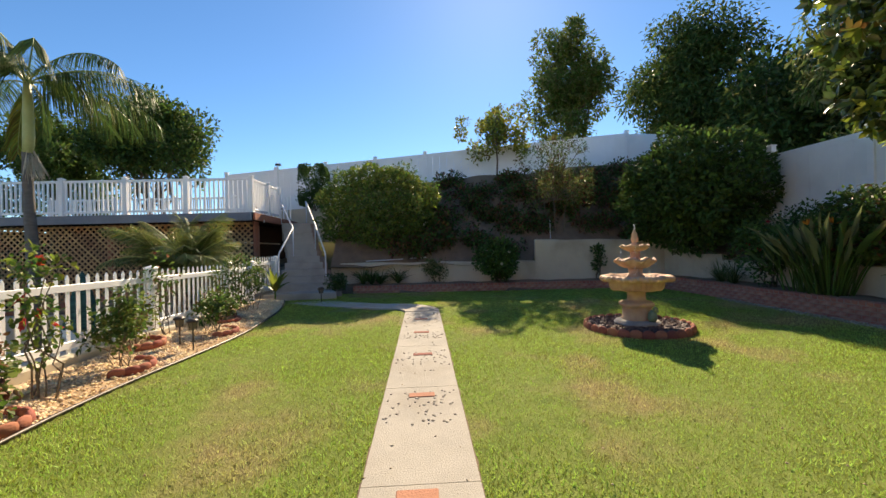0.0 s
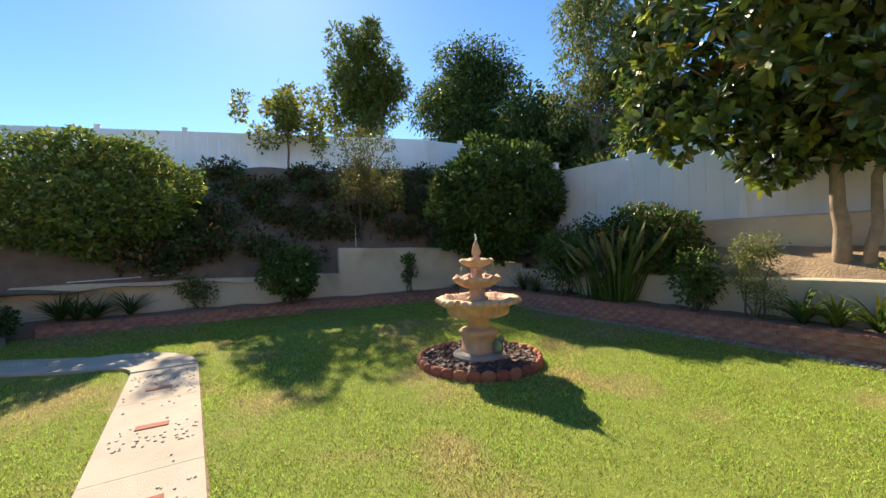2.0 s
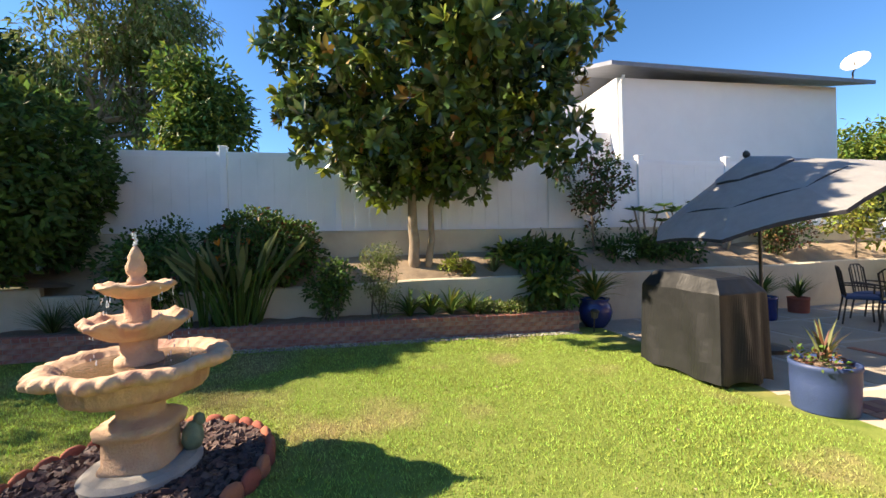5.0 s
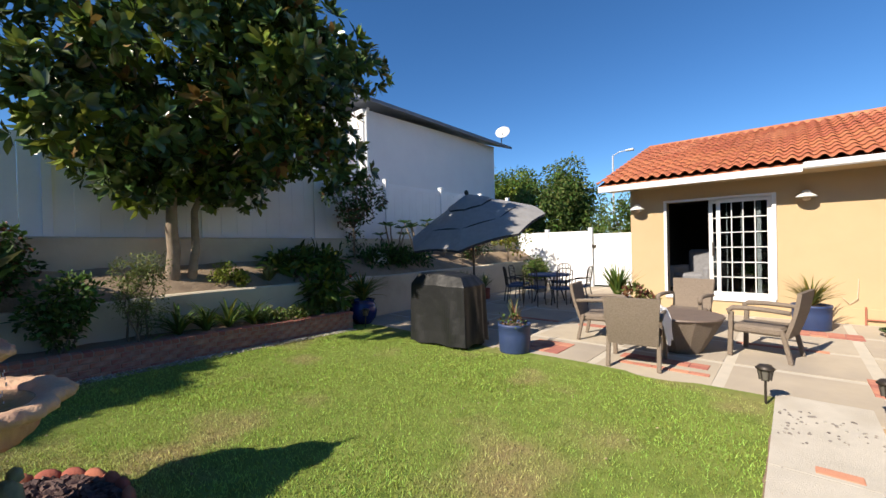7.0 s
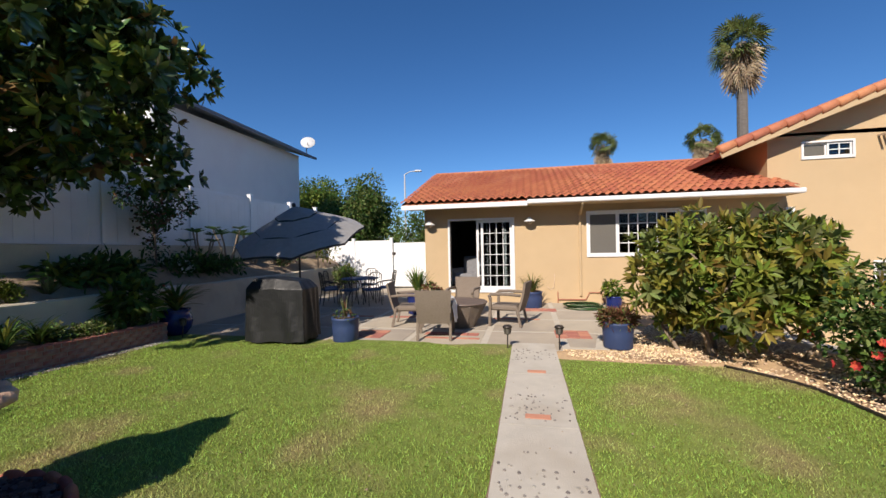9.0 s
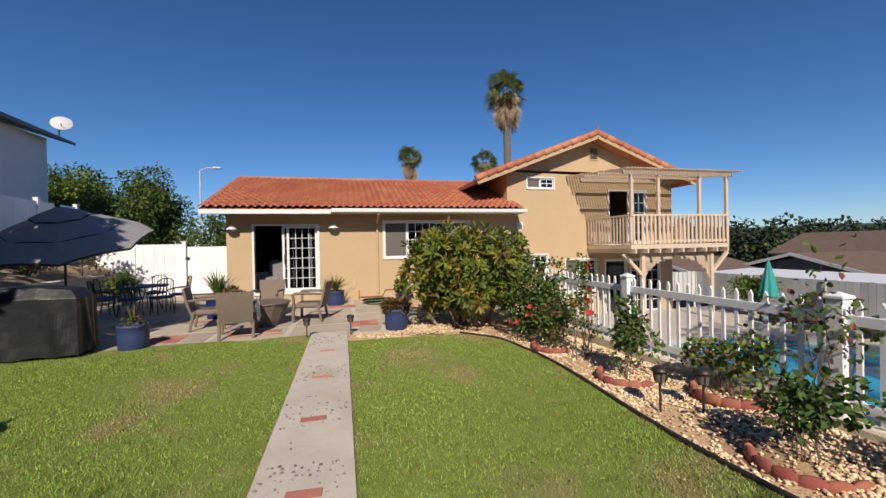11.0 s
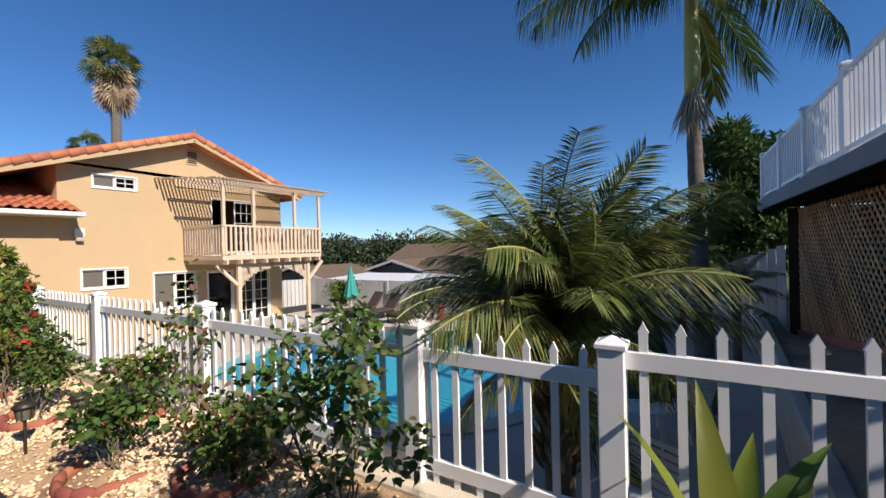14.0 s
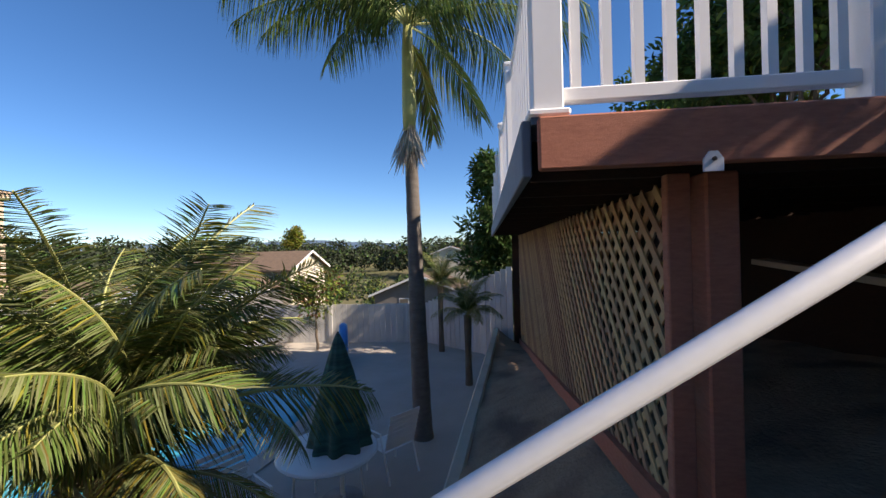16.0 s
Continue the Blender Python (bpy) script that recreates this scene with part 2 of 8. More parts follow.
L_BRONZE = leafmat("bronze-red leaf", (0.186, 0.070, 0.046), (0.124, 0.070, 0.031), 0.5, 0.25)
L_PALM = leafmat("palm leaflet", (0.125, 0.180, 0.045), (0.095, 0.150, 0.036), 0.42, 0.25)
L_PALMY = leafmat("yellowing palm leaflet", (0.240, 0.240, 0.040), (0.300, 0.220, 0.050), 0.5, 0.35)
L_GRASS = surf("grass blade", (0.25, 0.37, 0.065), (0.45, 0.53, 0.125), 4.5, 0.6, 0, c3=(0.46, 0.40, 0.18), s3=0.9, island=0.7, trans=0.36, spec=0.2)
L_FAR = leafmat("distant foliage", (0.055, 0.068, 0.042), (0.040, 0.052, 0.032), 0.8, 0.1, 0.4, 0.1)
L_RED = leafmat("red flower petal", (0.600, 0.060, 0.050), (0.500, 0.050, 0.050), 0.6, 0.3, 0.3)
L_WHITEF = leafmat("cream flower petal", (0.720, 0.680, 0.550), (0.680, 0.620, 0.450), 0.6, 0.3, 0.15)
L_ORANGE = leafmat("orange flower petal", (0.650, 0.200, 0.030), (0.600, 0.250, 0.050), 0.5, 0.3, 0.2)


def watery():
    m = bpy.data.materials.new("pool water")
    m.use_nodes = True
    n, l = m.node_tree.nodes, m.node_tree.links
    b = n["Principled BSDF"]
    b.inputs["Base Color"].default_value = (0.035, 0.40, 0.50, 1)
    b.inputs["Roughness"].default_value = 0.04
    t, bp = n.new("ShaderNodeTexNoise"), n.new("ShaderNodeBump")
    t.inputs["Scale"].default_value, t.inputs["Detail"].default_value = 2.6, 3
    bp.inputs["Strength"].default_value, bp.inputs["Distance"].default_value = 0.25, 0.06
    l.new(t.outputs["Fac"], bp.inputs["Height"])
    l.new(bp.outputs[0], b.inputs["Normal"])
    return m


M_WATER = watery()

# ---- building helpers ----
rng = np.random.default_rng(7)


class Geo:
    """Collects faces of a mesh."""
    def __init__(self):
        self.v, self.f, self.mi = [], [], []

    def add(self, verts, faces, mi=0):
        o = len(self.v)
        self.v.extend(tuple(p) for p in verts)
        self.f.extend(tuple(i + o for i in q) for q in faces)
        self.mi.extend([mi] * len(faces))
        return self

    def box(self, x0, y0, z0, x1, y1, z1, m=None, mi=0, bev=0.0):
        if bev:
            bm = bmesh.new()
            bmesh.ops.create_cube(bm, size=1, matrix=Matrix.Translation(((x0 + x1) / 2, (y0 + y1) / 2, (z0 + z1) / 2)) @ Matrix.Diagonal((x1 - x0, y1 - y0, z1 - z0, 1)))
            bmesh.ops.bevel(bm, geom=bm.edges[:], offset=bev, segments=1, affect="EDGES")
            bm.verts.index_update()
            vs = [p.co.copy() for p in bm.verts]
            fs = [[p.index for p in q.verts] for q in bm.faces]
            bm.free()
        else:
            vs = [Vector((x, y, z)) for z in (z0, z1) for y in (y0, y1) for x in (x0, x1)]
            fs = [(0, 2, 3, 1), (4, 5, 7, 6), (0, 1, 5, 4), (2, 6, 7, 3), (0, 4, 6, 2), (1, 3, 7, 5)]
        if m:
            vs = [m @ p for p in vs]
        return self.add(vs, fs, mi)

    def beam(self, p, q, w, h, up=(0, 0, 1), mi=0, bev=0.0):
        """A bar from p to q, w wide and h high."""
        p, q = Vector(p), Vector(q)
        d = (q - p)
        ln = d.length
        d.normalize()
        s = d.cross(Vector(up))
        if s.length < 1e-4:
            s = d.cross(Vector((1, 0, 0)))
        s.normalize()
        u = s.cross(d)
        m = Matrix.Translation(p) @ Matrix((s, d, u)).transposed().to_4x4()
        return self.box(-w / 2, 0, -h / 2, w / 2, ln, h / 2, m, mi, bev)

    def tube(self, pts, rad, n=10, caps=True, mi=0):
        """A round tube along points; rad is one radius or one for each point."""
        pts = [Vector(p) for p in pts]
        rads = rad if hasattr(rad, "__len__") else [rad] * len(pts)
        vs, fs = [], []
        ref = None
        for i, p in enumerate(pts):
            d = (pts[min(i + 1, len(pts) - 1)] - pts[max(i - 1, 0)]).normalized()
            if ref is None:
                ref = d.cross(Vector((0, 0, 1)))
                if ref.length < 1e-3:
                    ref = Vector((1, 0, 0))
            ref = (ref - d * ref.dot(d)).normalized()
            b = d.cross(ref)
            vs += [p + (ref * math.cos(2 * math.pi * k / n) + b * math.sin(2 * math.pi * k / n)) * rads[i] for k in range(n)]
        for i in range(len(pts) - 1):
            fs += [(i * n + k, i * n + (k + 1) % n, (i + 1) * n + (k + 1) % n, (i + 1) * n + k) for k in range(n)]
        if caps:
            fs += [tuple(range(n - 1, -1, -1)), tuple(range((len(pts) - 1) * n, len(pts) * n))]
        return self.add(vs, fs, mi)

    def lathe(self, prof, n=32, c=(0, 0, 0), wave=None, mi=0):
        """Turns a profile of (radius, height) about z; wave(i, angle) scales ring i's radius."""
        vs, fs = [], []
        for i, (r, z) in enumerate(prof):
            for k in range(n):
                a = 2 * math.pi * k / n
                q = r * (wave(i, a) if wave else 1)
                vs.append((c[0] + q * math.cos(a), c[1] + q * math.sin(a), c[2] + z))
        for i in range(len(prof) - 1):
            fs += [(i * n + k, i * n + (k + 1) % n, (i + 1) * n + (k + 1) % n, (i + 1) * n + k) for k in range(n)]
        fs += [tuple(range(n - 1, -1, -1)), tuple(range((len(prof) - 1) * n, len(prof) * n))]
        return self.add(vs, fs, mi)

    def prism(self, poly, z0, z1, mi=0):
        """An upright prism over a plan outline (anticlockwise)."""
        n = len(poly)
        vs = [(x, y, z0) for x, y in poly] + [(x, y, z1) for x, y in poly]
        fs = [tuple(range(n - 1, -1, -1)), tuple(range(n, 2 * n))] + [(i, (i + 1) % n, n + (i + 1) % n, n + i) for i in range(n)]
        return self.add(vs, fs, mi)

    def mesh(self, name, mats, smooth=False):
        me = bpy.data.meshes.new(name)
        me.from_pydata([tuple(p) for p in self.v], [], self.f)
        for m in (mats if isinstance(mats, (list, tuple)) else [mats]):
            me.materials.append(m)
        if any(self.mi):
            me.polygons.foreach_set("material_index", self.mi)
        if smooth:
            me.polygons.foreach_set("use_smooth", [True] * len(me.polygons))
        me.update()
        return me


def quads(name, verts, faces, mats, mi=None):
    """A mesh from numpy arrays of places and of quads."""
    me = bpy.data.meshes.new(name)
    nf = len(faces)
    me.vertices.add(len(verts))
    me.vertices.foreach_set("co", np.asarray(verts, dtype=np.float32).ravel())
    k = faces.shape[1]
    me.loops.add(nf * k)
    me.loops.foreach_set("vertex_index", np.asarray(faces, dtype=np.int32).ravel())
    me.polygons.add(nf)
    me.polygons.foreach_set("loop_start", np.arange(0, nf * k, k, dtype=np.int32))
    for m in (mats if isinstance(mats, (list, tuple)) else [mats]):
        me.materials.append(m)
    if mi is not None:
        me.polygons.foreach_set("material_index", np.asarray(mi, dtype=np.int32))
    me.update(calc_edges=True)
    return me


def thing(name, label, category, loc=(0, 0, 0), rz=0.0, group="", kind=""):
    ob = new(name)
    ob.matrix_world = pose(*loc, 0, 0, rz)
    return tagged(ob, label, category, group, kind)


def part(name, geo, material, parent, label="", smooth=False):
    me = geo.mesh(name, material, smooth) if isinstance(geo, Geo) else geo
    ob = new(name, me)
    ob.parent = parent
    if label:
        ob["label"] = label
    return ob


def solid(name, geo, material, label, category, loc=(0, 0, 0), rz=0.0, group="", kind="", smooth=False):
    me = geo.mesh(name, material, smooth) if isinstance(geo, Geo) else geo
    ob = new(name, me)
    ob.matrix_world = pose(*loc, 0, 0, rz)
    return tagged(ob, label, category, group, kind)


def piece(name, me, parent, m):
    """One of many alike pieces that share a mesh."""
    ob = new(name, me)
    ob.parent = parent
    ob.matrix_basis = m
    return ob


def unit(v):
    return v / np.maximum(np.linalg.norm(v, axis=1, keepdims=True), 1e-6)


def leaf_mesh(name, base, axis, normal, length, width, mats, mi=None, fold=0.25, bend=0.2):
    """Pointed, folded leaves: base points, directions, faces up; arrays of n."""
    n = len(base)
    a = unit(axis)
    s = unit(np.cross(a, normal))
    u = np.cross(s, a)
    ln, w = np.asarray(length).reshape(-1, 1), np.asarray(width).reshape(-1, 1)
    tip = base + a * ln - u * ln * bend * 0.45
    side = []
    for k, half in ((0.30, 0.44), (0.66, 0.46)):
        mid = base + a * ln * k + u * (w * fold * 0.8 - ln * bend * 0.25 * k)
        side.append((mid + s * w * half, mid - s * w * half))
    v = np.stack([base, side[0][0], side[1][0], tip, side[1][1], side[0][1]], 1).reshape(-1, 3)
    i = np.arange(n)[:, None] * 6
    f = np.concatenate([i + np.array([[0, 3, 2, 1]]), i + np.array([[0, 5, 4, 3]])], 0)
    return quads(name, v, f, mats, None if mi is None else np.concatenate([mi, mi]))


def rosettes(tips, dirs, k, lift=0.5, jitter=0.25):
    """Whorls of k leaves round each twig end: bases, axes and upward faces of the leaves."""
    n = len(tips)
    d = unit(dirs + np.array([0, 0, 0.35]))
    e = unit(np.cross(d, rng.normal(size=(n, 3))))
    g = np.cross(d, e)
    base, ax, nm = [], [], []
    for j in range(k):
        ang = 2.4 * j + 0.25 * rng.normal(size=(n, 1))
        out = e * np.cos(ang) + g * np.sin(ang)
        base.append(tips + out * 0.012)
        ax.append(out + d * (lift * (0.4 + 1.2 * j / k)) + rng.normal(size=(n, 3)) * jitter)
        nm.append(unit(d + rng.normal(size=(n, 3)) * 0.2))
    return np.concatenate(base), np.concatenate(ax), np.concatenate(nm)


def clump_points(centers, radii, n, shell=0.75, flat=1.0):
    """Points near the outside of blobs, more where the blob is larger, with their outward directions."""
    c, r = np.asarray(centers, float), np.asarray(radii, float)
    w = r ** 2 / np.sum(r ** 2)
    k = rng.choice(len(c), n, p=w)
    d = unit(rng.normal(size=(n, 3)))
    d[:, 2] *= flat
    rad = r[k] * (shell + (1 - shell) * rng.random(n)) * (1 + 0.12 * rng.normal(size=n))
    return c[k] + d * rad[:, None], d


def blobs(center, size, n, r, power=0.6):
    """Uneven clump centres inside an ellipsoid."""
    d = unit(rng.normal(size=(n, 3))) * (rng.random(n) ** power)[:, None]
    return np.asarray(center) + d * np.asarray(size), r * (0.6 + 0.7 * rng.random(n))


def foliage(name, parent, centers, radii, n, length, width, mats, mi_share=None, shell=0.7, droop=0.0, out=0.8, label=""):
    p, d = clump_points(centers, radii, n, shell)
    ax = d * out + rng.normal(size=(n, 3)) * 0.6
    ax[:, 2] -= droop
    nm = unit(rng.normal(size=(n, 3)) * 0.6 + np.array([0, 0, 0.9]) + d * 0.4)
    ln = length * (0.6 + 0.7 * rng.random(n))
    mi = None
    if mi_share:
        mi = rng.choice(len(mi_share), n, p=np.array(mi_share) / np.sum(mi_share))
    return part(name, leaf_mesh(name, p, ax, nm, ln, width * (0.7 + 0.6 * rng.random(n)), mats, mi), None, parent, label)


def dome_points(size, n, lump=0.2, scale=2.6, seed=0.0, inner=0.3):
    """Points on a lumpy ellipsoid about the origin, with outward directions; a share lies deeper."""
    d = unit(rng.normal(size=(n, 3)))
    k = np.array([1 + lump * noise.noise(Vector((*(q * scale),)) + Vector((seed, seed, seed))) * 1.6 + lump * 0.6 * noise.noise(Vector((*(q * scale * 2.7),)) + Vector((seed, 0, seed))) for q in d])
    deep = np.where(rng.random(n) < inner, rng.uniform(0.6, 0.95, n), rng.uniform(0.93, 1.04, n))
    return d * np.asarray(size) * (k * deep)[:, None], d


def limb(g, p, q, r0, r1, wob=0.08, n=8, steps=6):
    p, q = np.array(p, float), np.array(q, float)
    L = np.linalg.norm(q - p)
    pts = [p + (q - p) * i / steps + (rng.normal(size=3) * wob * L * 0.3 if 0 < i < steps else 0) for i in range(steps + 1)]
    g.tube(pts, [r0 + (r1 - r0) * i / steps for i in range(steps + 1)], n)
    return pts


def wall_with_holes(g, axis, at, thick, u0, u1, z0, z1, holes):
    """A wall in the plane axis=at, from u0 to u1 and z0 to z1, thick backwards (towards smaller values), with holes (u0, z0, u1, z1)."""
    us = sorted({u0, u1, *[h[0] for h in holes], *[h[2] for h in holes]})
    for a, b in zip(us, us[1:]):
        zs = [z0]
        for h in sorted((h for h in holes if h[0] <= a + 1e-6 and h[2] >= b - 1e-6), key=lambda h: h[1]):
            zs += [h[1], h[3]]
        zs.append(z1)
        for lo, hi in zip(zs[::2], zs[1::2]):
            if hi - lo > 1e-4:
                if axis == "y":
                    g.box(a, at - thick, lo, b, at, hi)
                else:
                    g.box(at - thick, a, lo, at, b, hi)
    return g


def lawn_z(y):
    return 0.13 + 0.018 * y


# ---- ground and levels ----
def heights(x, y):
    """Rough ground round the yard: a hill behind, a valley to the west."""
    h = -2.6
    if y > 13:
        h += min(6.2, (y - 13) * 0.9)
    if x > 9.4:
        h = max(h, min(1.2, -2.6 + (x - 9.4) * 2))
    if x < -17:
        h = min(h, 1.0) - min(4.0, (-17 - x) * 0.12)
        far = math.hypot(x, y)
        if far > 120:
            h += min(9.0, (far - 120) * 0.03)
    return h


_xs = [-1500, -700, -400, -250, -170, -120, -80, -50, -35, -25, -20, -17, -14, -9, -4, 0, 5, 9, 9.8, 11, 14, 20, 40, 90, 300, 1500]
_ys = [-1500, -700, -300, -150, -80, -40, -20, -8, 0, 6, 10, 13, 14, 15, 17, 19, 21, 30, 60, 150, 400, 1500]
_g = Geo()
_g.add([(x, y, heights(x, y)) for y in _ys for x in _xs],
       [(j * len(_xs) + i, j * len(_xs) + i + 1, (j + 1) * len(_xs) + i + 1, (j + 1) * len(_xs) + i) for j in range(len(_ys) - 1) for i in range(len(_xs) - 1)])
solid("ground", _g, M_GROUND, "dry scrubby ground falling away to the valley", "ground", kind="structure", smooth=True)


def bed_edge(y):
    """x of the lawn's edge along the gravel bed."""
    return -2.98 + 0.10 * math.sin(y * 1.15 + 0.4) - (0.55 * max(0.0, (y - 8.2) / 2.2) ** 2) + 0.55 * max(0.0, (2.4 - y) / 0.9) ** 1.5


def patio_edge(x):
    """y of the patio's curved front edge."""
    return 0.86 + 0.10 * max(0.0, x - 1.6) + (0.14 * max(0.0, (0.9 - x) / 0.6) if x > 0.3 else 0.14)


def brick_front(y):
    return 6.66 + 0.05 * math.sin(y * 0.6) - 0.35 * max(0.0, (y - 8.2) / 2.6) ** 2


def back_front(x):
    return 11.35 - 0.085 * x


def sheet(xa, xb, nx, ya, yb, ny, zf):
    """A grid between two edges given as functions of y."""
    v, f = [], []
    for j in range(ny + 1):
        y = ya + (yb - ya) * j / ny
        for i in range(nx + 1):
            a, b = xa(y), xb(y)
            x = a + (b - a) * i / nx
            v.append((x, y, zf(x, y)))
    for j in range(ny):
        for i in range(nx):
            o = j * (nx + 1) + i
            f.append((o, o + 1, o + nx + 2, o + nx + 1))
    return Geo().add(v, f)


def lumpy(x, y, a=0.012, s=0.9):
    return a * noise.noise(Vector((x * s, y * s, 0.3)))


_g = sheet(lambda y: bed_edge(y) if y > 1.52 else -0.36, lambda y: 6.9, 60, 0.7, 12.2, 100, lambda x, y: lawn_z(y) + lumpy(x, y))
solid("lawn", _g, M_LAWN, "mown green lawn with dry straw-coloured patches", "lawn", kind="structure", smooth=True)

# gravel bed along the fence and by the patio
_g = sheet(lambda y: -4.35, lambda y: max(bed_edge(y), -1.95 if y < 0.72 else bed_edge(y)) if y > 1.5 else (-0.36 if y > 0.75 else -0.9 if y > -1.0 else -1.9), 24, -4.28, 11.6, 80,
           lambda x, y: 0.118 + lumpy(x, y, 0.006, 2.2) if y < 0.78 and x > -2.3 else lawn_z(max(y, 0.5)) - 0.012 + 0.10 * min(1.0, max(0.0, (-3.0 - x) / 1.2)) * min(1, max(0, y)) + lumpy(x, y, 0.02, 2.2))
solid("gravel_bed", _g, M_GRAVELBED, "tan crushed gravel bed with dark mulch patches", "gravel bed", kind="structure", smooth=True)

# black plastic edging strip
_g = Geo()
_g.tube([(bed_edge(y), y, lawn_z(y) + 0.02) for y in np.arange(1.6, 10.8, 0.2)], 0.018, 6)
solid("garden_edging", _g, M_BLACKMETAL, "thin black plastic lawn edging strip", "edging", smooth=True)

# ---- garden path ----
path = thing("garden_path", "pale worn concrete path with embedded pebbles and brick insets", "path", kind="structure")
PATH_JOINTS = [0.66, 2.35, 3.85, 5.35, 6.85, 8.0]
for y0, y1 in zip(PATH_JOINTS, PATH_JOINTS[1:]):
    _g = Geo()
    n = 8
    za, zb = lawn_z(y0), lawn_z(y1)
    _g.add([(-0.375, y0, za - 0.1), (0.295, y0, za - 0.1), (0.295, y1 - 0.006, zb - 0.1), (-0.375, y1 - 0.006, zb - 0.1),
            (-0.375, y0, za + 0.028), (0.295, y0, za + 0.028), (0.295, y1 - 0.006, zb + 0.028), (-0.375, y1 - 0.006, zb + 0.028)],
           [(4, 5, 6, 7), (0, 1, 5, 4), (1, 2, 6, 5), (2, 3, 7, 6), (3, 0, 4, 7)])
    part("slab", _g, M_CONC, path)
# the curved end that turns to the stairs
_arc = []
for i in range(13):
    a = math.pi / 2 * i / 12
    _arc.append((-0.9 + 1.195 * math.cos(a), 8.0 + 1.25 * math.sin(a)))
_inner = [(-0.375 - 0.5 * (1 - math.cos(math.pi / 2 * i / 6)) - 0.05 * i / 6, 8.0 + 0.5 * math.sin(math.pi / 2 * i / 6)) for i in range(7)]
_g = Geo().prism([(-0.375, 8.0)] + [(0.295, 8.0)] + _arc[1:] + [(-2.6, 10.35), (-3.3, 10.0), (-2.5, 9.35)] + _inner[::-1][:-1], 0.15, 0.315)
part("slab", _g, M_CONC, path)
_g = Geo()
BANDS = [(1.05, 1.75, 55), (3.05, 3.75, 55), (4.5, 5.1, 45), (5.75, 6.15, 40), (6.9, 7.9, 70), (1.0, 8.0, 24)]
for y0, y1, n in BANDS:
    for i in range(n):
        x, y, r = random.uniform(-0.34, 0.26), random.uniform(y0, y1), random.uniform(0.008, 0.019)
        z = lawn_z(y) + 0.028
        k = 7
        ph = random.random() * 6
        ring = [(x + r * random.uniform(0.7, 1.2) * math.cos(ph + 2 * math.pi * j / k), y + r * 1.2 * math.sin(ph + 2 * math.pi * j / k)) for j in range(k)]
        _g.add([(a, b, z - 0.004) for a, b in ring] + [(x + (a - x) * 0.6, y + (b - y) * 0.6, z + 0.007) for a, b in ring],
               [(j, (j + 1) % k, k + (j + 1) % k, k + j) for j in range(k)] + [tuple(range(k, 2 * k))])
ob = part("pebbles", _g, M_PEBBLE, path, "dark rounded pebbles set in concrete")
ob["kind"] = "stuff"
_g = Geo().box(-0.115, -0.05, -0.03, 0.115, 0.05, 0.035, bev=0.006)
_me = _g.mesh("brick", M_REDBRICK)
for y, x in ((2.25, -0.06), (3.65, -0.04), (4.95, -0.03), (6.15, -0.05), (7.2, -0.06)):
    piece("brick", _me, path, pose(x, y, lawn_z(y), 0, 0, random.uniform(-3, 3)))

# ---- patio ----
patio = thing("patio", "concrete patio of large slabs with pale bands and brick insets", "patio", kind="structure")
_pts = [(x, patio_edge(x)) for x in np.linspace(0.3, 6.9, 24)]
_g = Geo().prism([(-2.1, -4.3), (8.6, -4.3), (8.6, 1.3)] + [(x, y) for x, y in reversed(_pts)] + [(-0.42, 0.98), (-0.42, 0.80), (-1.2, 0.78), (-1.95, -0.6), (-2.1, -1.6)], -0.1, 0.135)
part("base", _g, M_SLABJOINT, patio, "pale concrete bands between the slabs")
_g = Geo().box(3.05, -8.2, -0.1, 8.6, -4.3, 0.135)
part("base", _g, M_SLABJOINT, patio)


def slab_poly(x0, y0, x1, y1):
    """A slab cut off by the patio's curved edge."""
    if y1 <= 0.6:
        return [(x0, y0), (x1, y0), (x1, y1), (x0, y1)]
    n = 6
    top = [(x1 + (x0 - x1) * i / n, min(y1, patio_edge(max(x1 + (x0 - x1) * i / n, 0.31)) - 0.05)) for i in range(n + 1)]
    return [(x0, y0), (x1, y0)] + top


_colx = [-2.0, -0.62, -0.50, 0.72, 0.84, 2.1, 2.22, 3.5, 3.62, 4.9, 5.02, 6.3, 6.42, 7.3]
_rowy = [-8.1, -6.9, -6.8, -5.6, -5.5, -4.35, -4.2, -3.0, -2.88, -1.7, -1.58, -0.4, -0.28, 1.5]
for i in range(0, len(_colx), 2):
    for j in range(0, len(_rowy), 2):
        x0, x1, y0, y1 = _colx[i], _colx[i + 1], _rowy[j], _rowy[j + 1]
        if y0 < -4.3 and x0 < 3.3:
            continue
        if x0 < -1 and y1 > 0.5:
            y1 = -0.28 + 0.95
            part("slab", Geo().prism([(-1.2, y0), (x1, y0), (x1, 0.72), (-1.0, 0.72)], 0.1, 0.141), M_SLAB, patio)
            continue
        part("slab", Geo().prism(slab_poly(x0, y0, x1, y1), 0.1, 0.141), M_SLAB, patio)
_bm = Geo().box(-0.10, -0.05, -0.03, 0.10, 0.05, 0.010, bev=0.004).mesh("brick", M_REDBRICK)
for cx, cy, nx, ny in ((1.45, 0.02, 5, 2), (3.0, 0.2, 3, 6), (-0.75, -0.2, 3, 6), (-0.25, -2.94, 4, 4), (2.95, -1.64, 3, 2), (0.3, -1.64, 5, 1), (4.2, -1.64, 5, 1), (1.4, 0.35, 5, 1)):
    for i in range(nx):
        for j in range(ny):
            piece("brick", _bm, patio, pose(cx + (i - (nx - 1) / 2) * 0.205, cy + (j - (ny - 1) / 2) * 0.105, 0.141))

# ---- retaining walls and planters ----
def brick_z(y):
    return lawn_z(y) - 0.03


